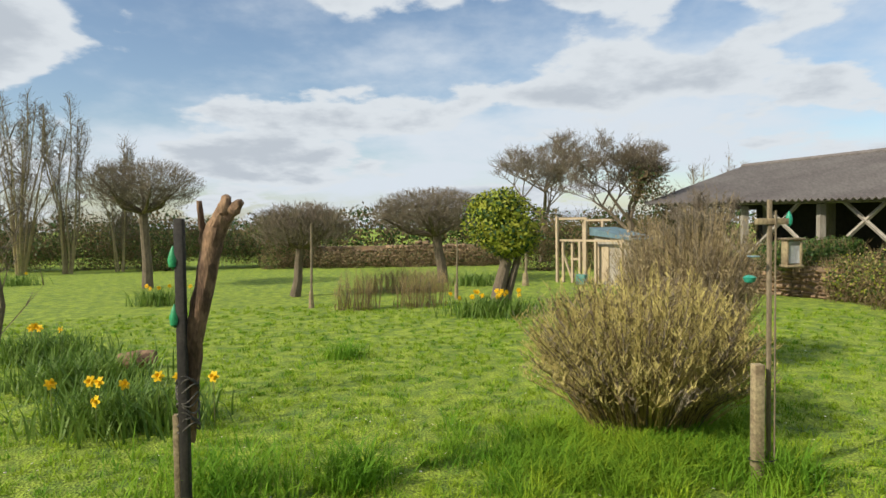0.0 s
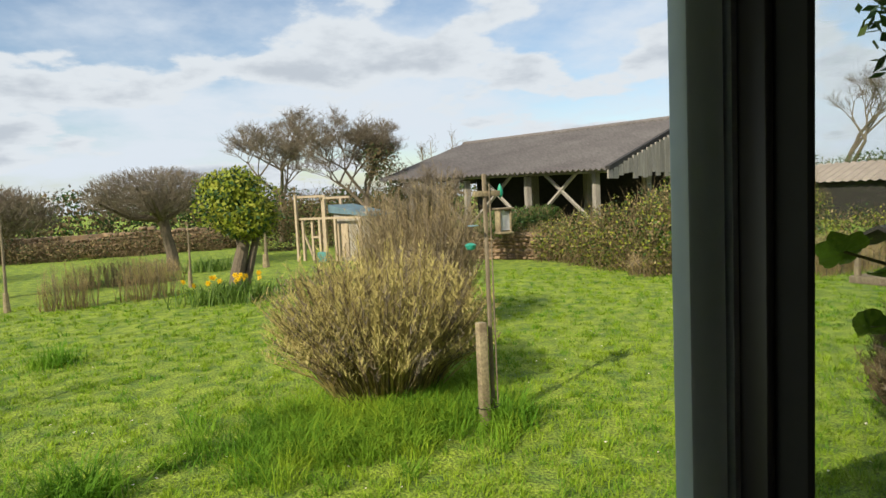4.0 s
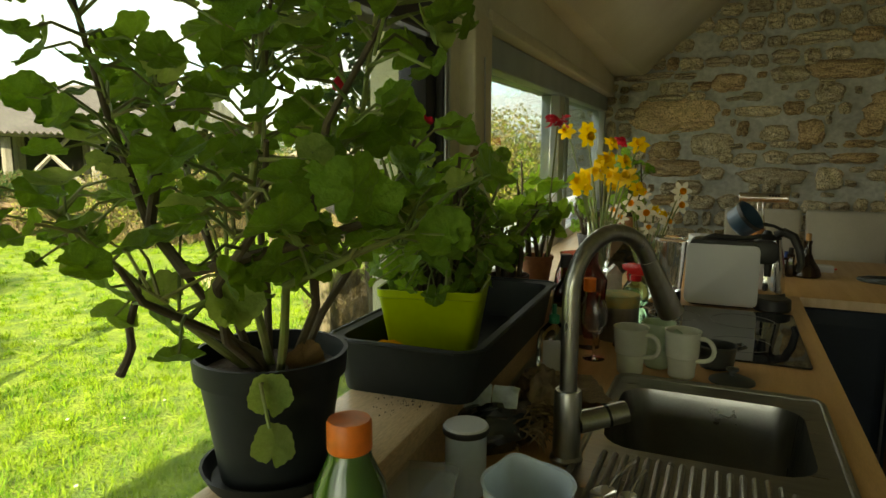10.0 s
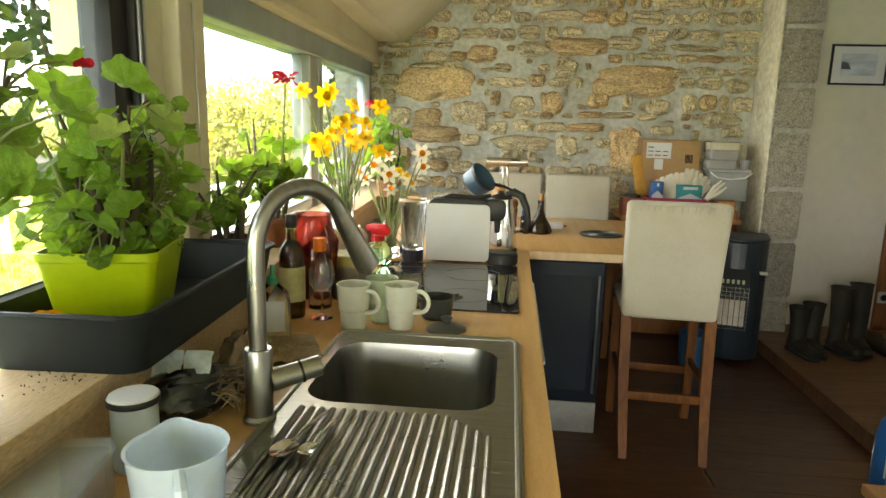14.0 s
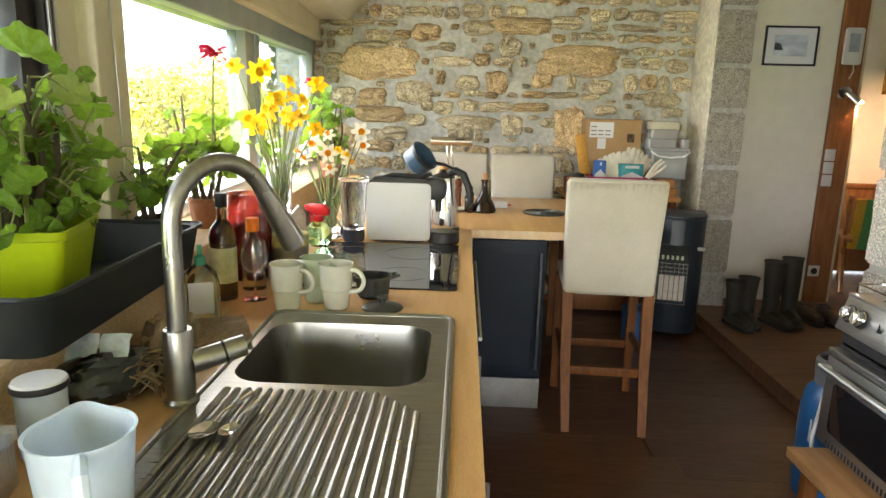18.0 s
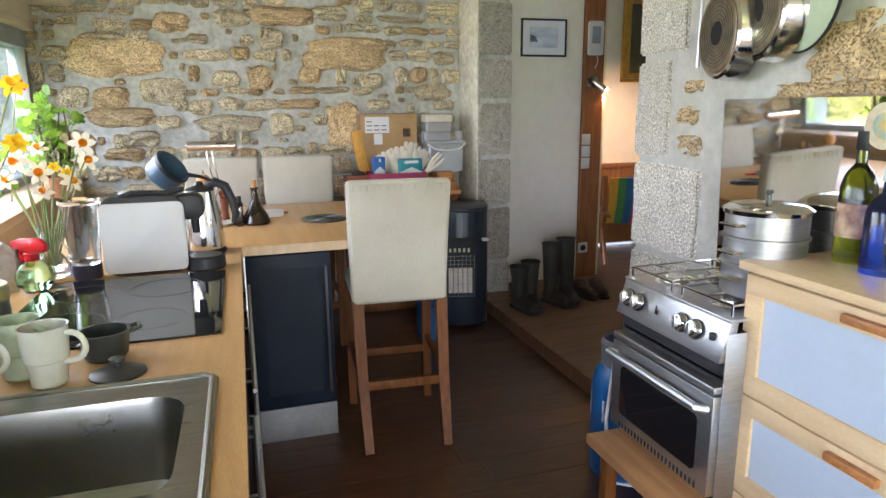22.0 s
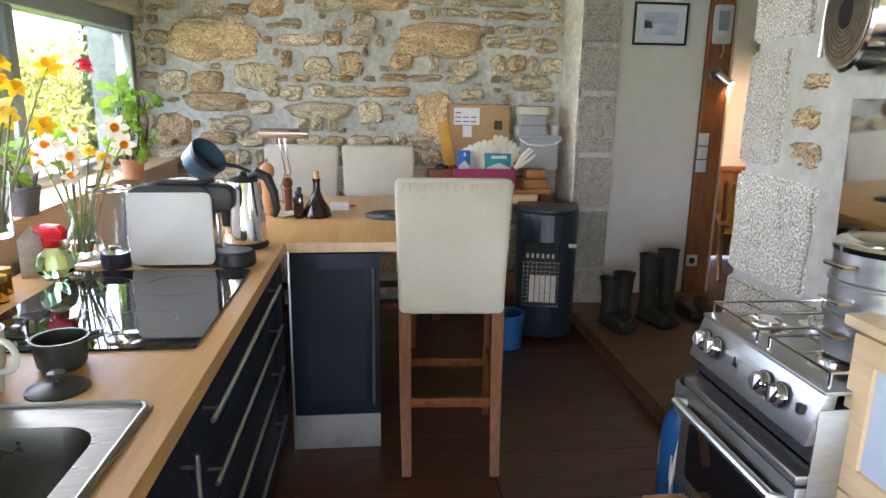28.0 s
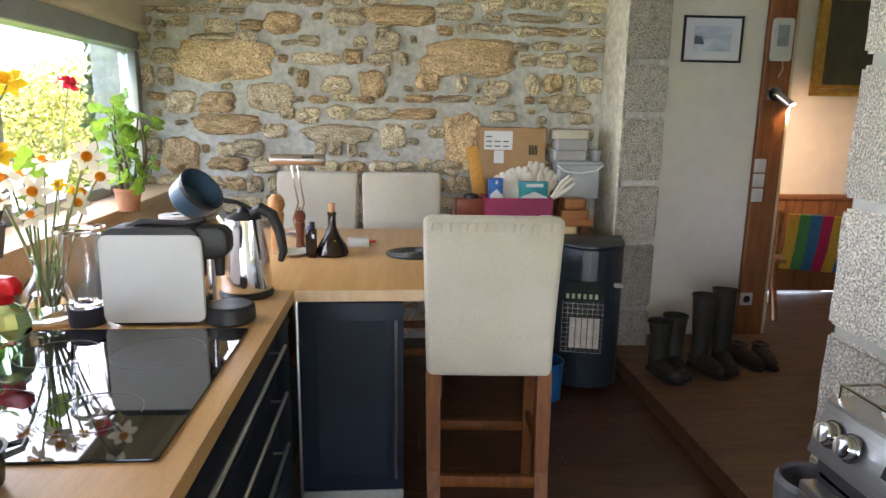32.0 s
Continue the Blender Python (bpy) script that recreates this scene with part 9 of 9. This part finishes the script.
def block_mesh(seed, mat):
    """A dressed block with nearly straight, slightly worn edges."""
    bm = bmesh.new()
    bmesh.ops.create_cube(bm, size=1)
    bmesh.ops.bevel(bm, geom=bm.edges[:], offset=0.03, segments=2, affect="EDGES")
    bmesh.ops.subdivide_edges(bm, edges=[e for e in bm.edges if e.calc_length() > 0.5], cuts=5, use_grid_fill=True)
    for v in bm.verts:
        v.co += noise.noise_vector(v.co * 3.1 + Vector((seed * 3.3, 0, 0))) * 0.016
    return mesh_of("block", bm, mat, 0.9)


def lay_stones(parent, rng, u0, u1, z0, z1, place, kinds, small=(0.07, 0.19), rows=(0.062, 0.115), gap=0.019, big=0.15):
    """Courses of uneven stones; place(u, z, w, h) gives the pose of a stone that faces -y before turning."""
    z = z0
    while z < z1:
        h = rng.uniform(*rows)
        if rng.random() < big:
            h *= 1.5
        u = u0 - rng.uniform(0, 0.1)
        while u < u1:
            w = rng.uniform(*small) * (1.0 + 1.2 * (rng.random() < 0.18))
            w, hh = min(w, u1 - u), h * rng.uniform(0.75, 1.08)
            if w > 0.045 and u + w > u0 + 0.02 and rng.random() > 0.05:
                ob = new("stone", rng.choice(kinds))
                ob.parent = parent
                ob.matrix_basis = place(u + w / 2, z + h / 2 + rng.uniform(-0.012, 0.012), w, hh) @ Matrix.Rotation(radians(rng.uniform(-4, 4)), 4, "Y") @ Matrix.Diagonal((w, 0.085, hh, 1))
            u += w + rng.uniform(gap * 0.6, gap * 1.8)
        z += h + rng.uniform(gap * 0.7, gap * 1.5)


GREY_STONES = [stone_mesh(k, granite) for k in range(8)]
OCHRE_STONES = [stone_mesh(20 + k, granite_ochre) for k in range(4)]
PALE_STONES = [block_mesh(40 + k, granite_pale) for k in range(5)]
DARK_BLOCKS = [block_mesh(50 + k, granite_dark) for k in range(5)]
rng = random.Random(14)
mixed = GREY_STONES * 3 + OCHRE_STONES


def on_far_wall(u, z, w, h):
    return Matrix.Translation((u, STONE_Y + 0.004, z))


# the large stones that stand out, then the courses round them
BIG = ((0.29, 1.8, 0.54, 0.22), (1.8, 1.84, 0.52, 0.2), (1.77, 1.33, 0.22, 0.3), (0.29, 1.41, 0.37, 0.11), (0.0, 1.22, 0.21, 0.19), (0.24, 1.54, 0.19, 0.12),
       (1.19, 1.67, 0.14, 0.15), (1.36, 2.08, 0.4, 0.11), (0.65, 2.02, 0.2, 0.11), (0.56, 1.58, 0.26, 0.15), (1.28, 1.92, 0.16, 0.12), (1.03, 2.06, 0.21, 0.1),
       (1.7, 2.11, 0.21, 0.09), (0.79, 1.47, 0.14, 0.09), (1.32, 1.35, 0.15, 0.14), (0.98, 1.36, 0.39, 0.1), (0.97, 1.66, 0.17, 0.1), (0.28, 1.99, 0.18, 0.08),
       (1.97, 1.65, 0.16, 0.1), (2.43, 1.57, 0.26, 0.1), (0.42, 1.27, 0.17, 0.1), (0.02, 1.54, 0.17, 0.12))
for k, (u, z, w, h) in enumerate(BIG):
    ob = new("stone", OCHRE_STONES[k % 4] if k < 9 else GREY_STONES[k % 8])
    ob.parent = wall_far
    ob.matrix_basis = on_far_wall(u, z, w, h) @ Matrix.Diagonal((w * 1.05, 0.085, h * 1.08, 1))
first = set(wall_far.children)
lay_stones(wall_far, rng, -0.25, 2.66, 0.70, 2.75, on_far_wall, mixed, (0.06, 0.17), (0.05, 0.10), 0.019)
lay_stones(wall_far, rng, -0.25, 2.66, 0.05, 0.68, on_far_wall, mixed, (0.10, 0.24), (0.08, 0.14))
for ob in [o for o in wall_far.children if o not in first]:
    p, s = ob.matrix_basis.translation, ob.matrix_basis.to_scale()
    if any(abs(p.x - u) < (w + s.x) * 0.44 and abs(p.z - z) < (h + s.z) * 0.43 for u, z, w, h in BIG):
        bpy.data.objects.remove(ob)

# small chips pushed into the gaps between the larger stones
laid = [(o.matrix_basis.translation.copy(), o.matrix_basis.to_scale()) for o in wall_far.children]
for _ in range(650):
    u, z, w, h = rng.uniform(-0.2, 2.6), rng.uniform(0.95, 2.5), rng.uniform(0.035, 0.10), rng.uniform(0.028, 0.055)
    if all(abs(u - p.x) > (w + q.x) * 0.5 + 0.006 or abs(z - p.z) > (h + q.z) * 0.5 + 0.005 for p, q in laid):
        ob = new("stone", rng.choice(mixed))
        ob.parent = wall_far
        ob.matrix_basis = on_far_wall(u, z, w, h) @ Matrix.Rotation(radians(rng.uniform(-12, 12)), 4, "Y") @ Matrix.Diagonal((w, 0.07, h, 1))
        laid.append((Vector((u, STONE_Y, z)), Vector((w, 0.07, h))))

# the pier of dressed granite beside the white wall, the same blocks at the end of the thick wall
pier = setting("stone_pier", box(2.68, 5.18, -0.02, 2.90, STONE_Y + 0.1, 3.9, 0.01), mortar, "pier of dressed grey granite blocks", "pier")
z = -0.02
for k, h in enumerate((0.34, 0.42, 0.36, 0.40, 0.30, 0.38, 0.34, 0.42, 0.36, 0.4)):
    ob = new("block", DARK_BLOCKS[k % 5])
    ob.parent = pier
    ob.matrix_basis = Matrix.Translation((2.785, 5.37, z + h / 2)) @ Matrix.Diagonal((0.25, 0.43, h - 0.034, 1))
    z += h


# pale side of the pier; window light is put into its colour too
part("limewashed_face", box(2.650, 5.17, 0.0, 2.662, STONE_Y - 0.01, 3.7, 0.003), material("pale_lit_side", (0.78, 0.73, 0.60), (0.66, 0.60, 0.47), 5, 0.9, bump=0.006, bump_scale=30, fine=0.2), pier, "pale plaster-like side of the pier, coloured brighter for window light")


def on_right_wall(u, z, w, h):
    return Matrix.Translation((RIGHT_X + 0.02, u, z)) @ Matrix.Rotation(radians(-90), 4, "Z")


z = 0.05
for k, h in enumerate((0.40, 0.40, 0.385, 0.405, 0.34, 0.36, 0.40, 0.38, 0.4, 0.3)):
    w = (0.40, 0.44, 0.43, 0.215, 0.30)[k % 5]
    ob = new("block", PALE_STONES[(k * 2) % 5])
    ob.parent = wall_right
    ob.matrix_basis = Matrix.Translation((RIGHT_X + 0.16, 3.215 - w / 2, z + h / 2)) @ Matrix.Diagonal((0.345, w, h - 0.03, 1))
    z += h
rng = random.Random(4)
for k, (u, z, w, h) in enumerate(((2.864, 1.52, 0.115, 0.05), (2.887, 1.413, 0.12, 0.075), (2.866, 1.304, 0.13, 0.08), (2.103, 1.482, 0.12, 0.07), (2.321, 1.484, 0.34, 0.07), (2.185, 1.596, 0.3, 0.22))):
    ob = new("stone", OCHRE_STONES[k % 4])
    ob.parent = wall_right
    ob.matrix_basis = on_right_wall(u, z, w, h) @ Matrix.Diagonal((w, 0.06, h, 1))
lay_stones(wall_right, rng, 1.2, 2.45, 1.86, 2.5, on_right_wall, OCHRE_STONES * 2 + GREY_STONES, (0.14, 0.34), (0.09, 0.15), 0.035)
lay_stones(wall_right, rng, 2.5, 2.95, 1.92, 2.5, on_right_wall, OCHRE_STONES, (0.12, 0.22), (0.07, 0.12), 0.045)
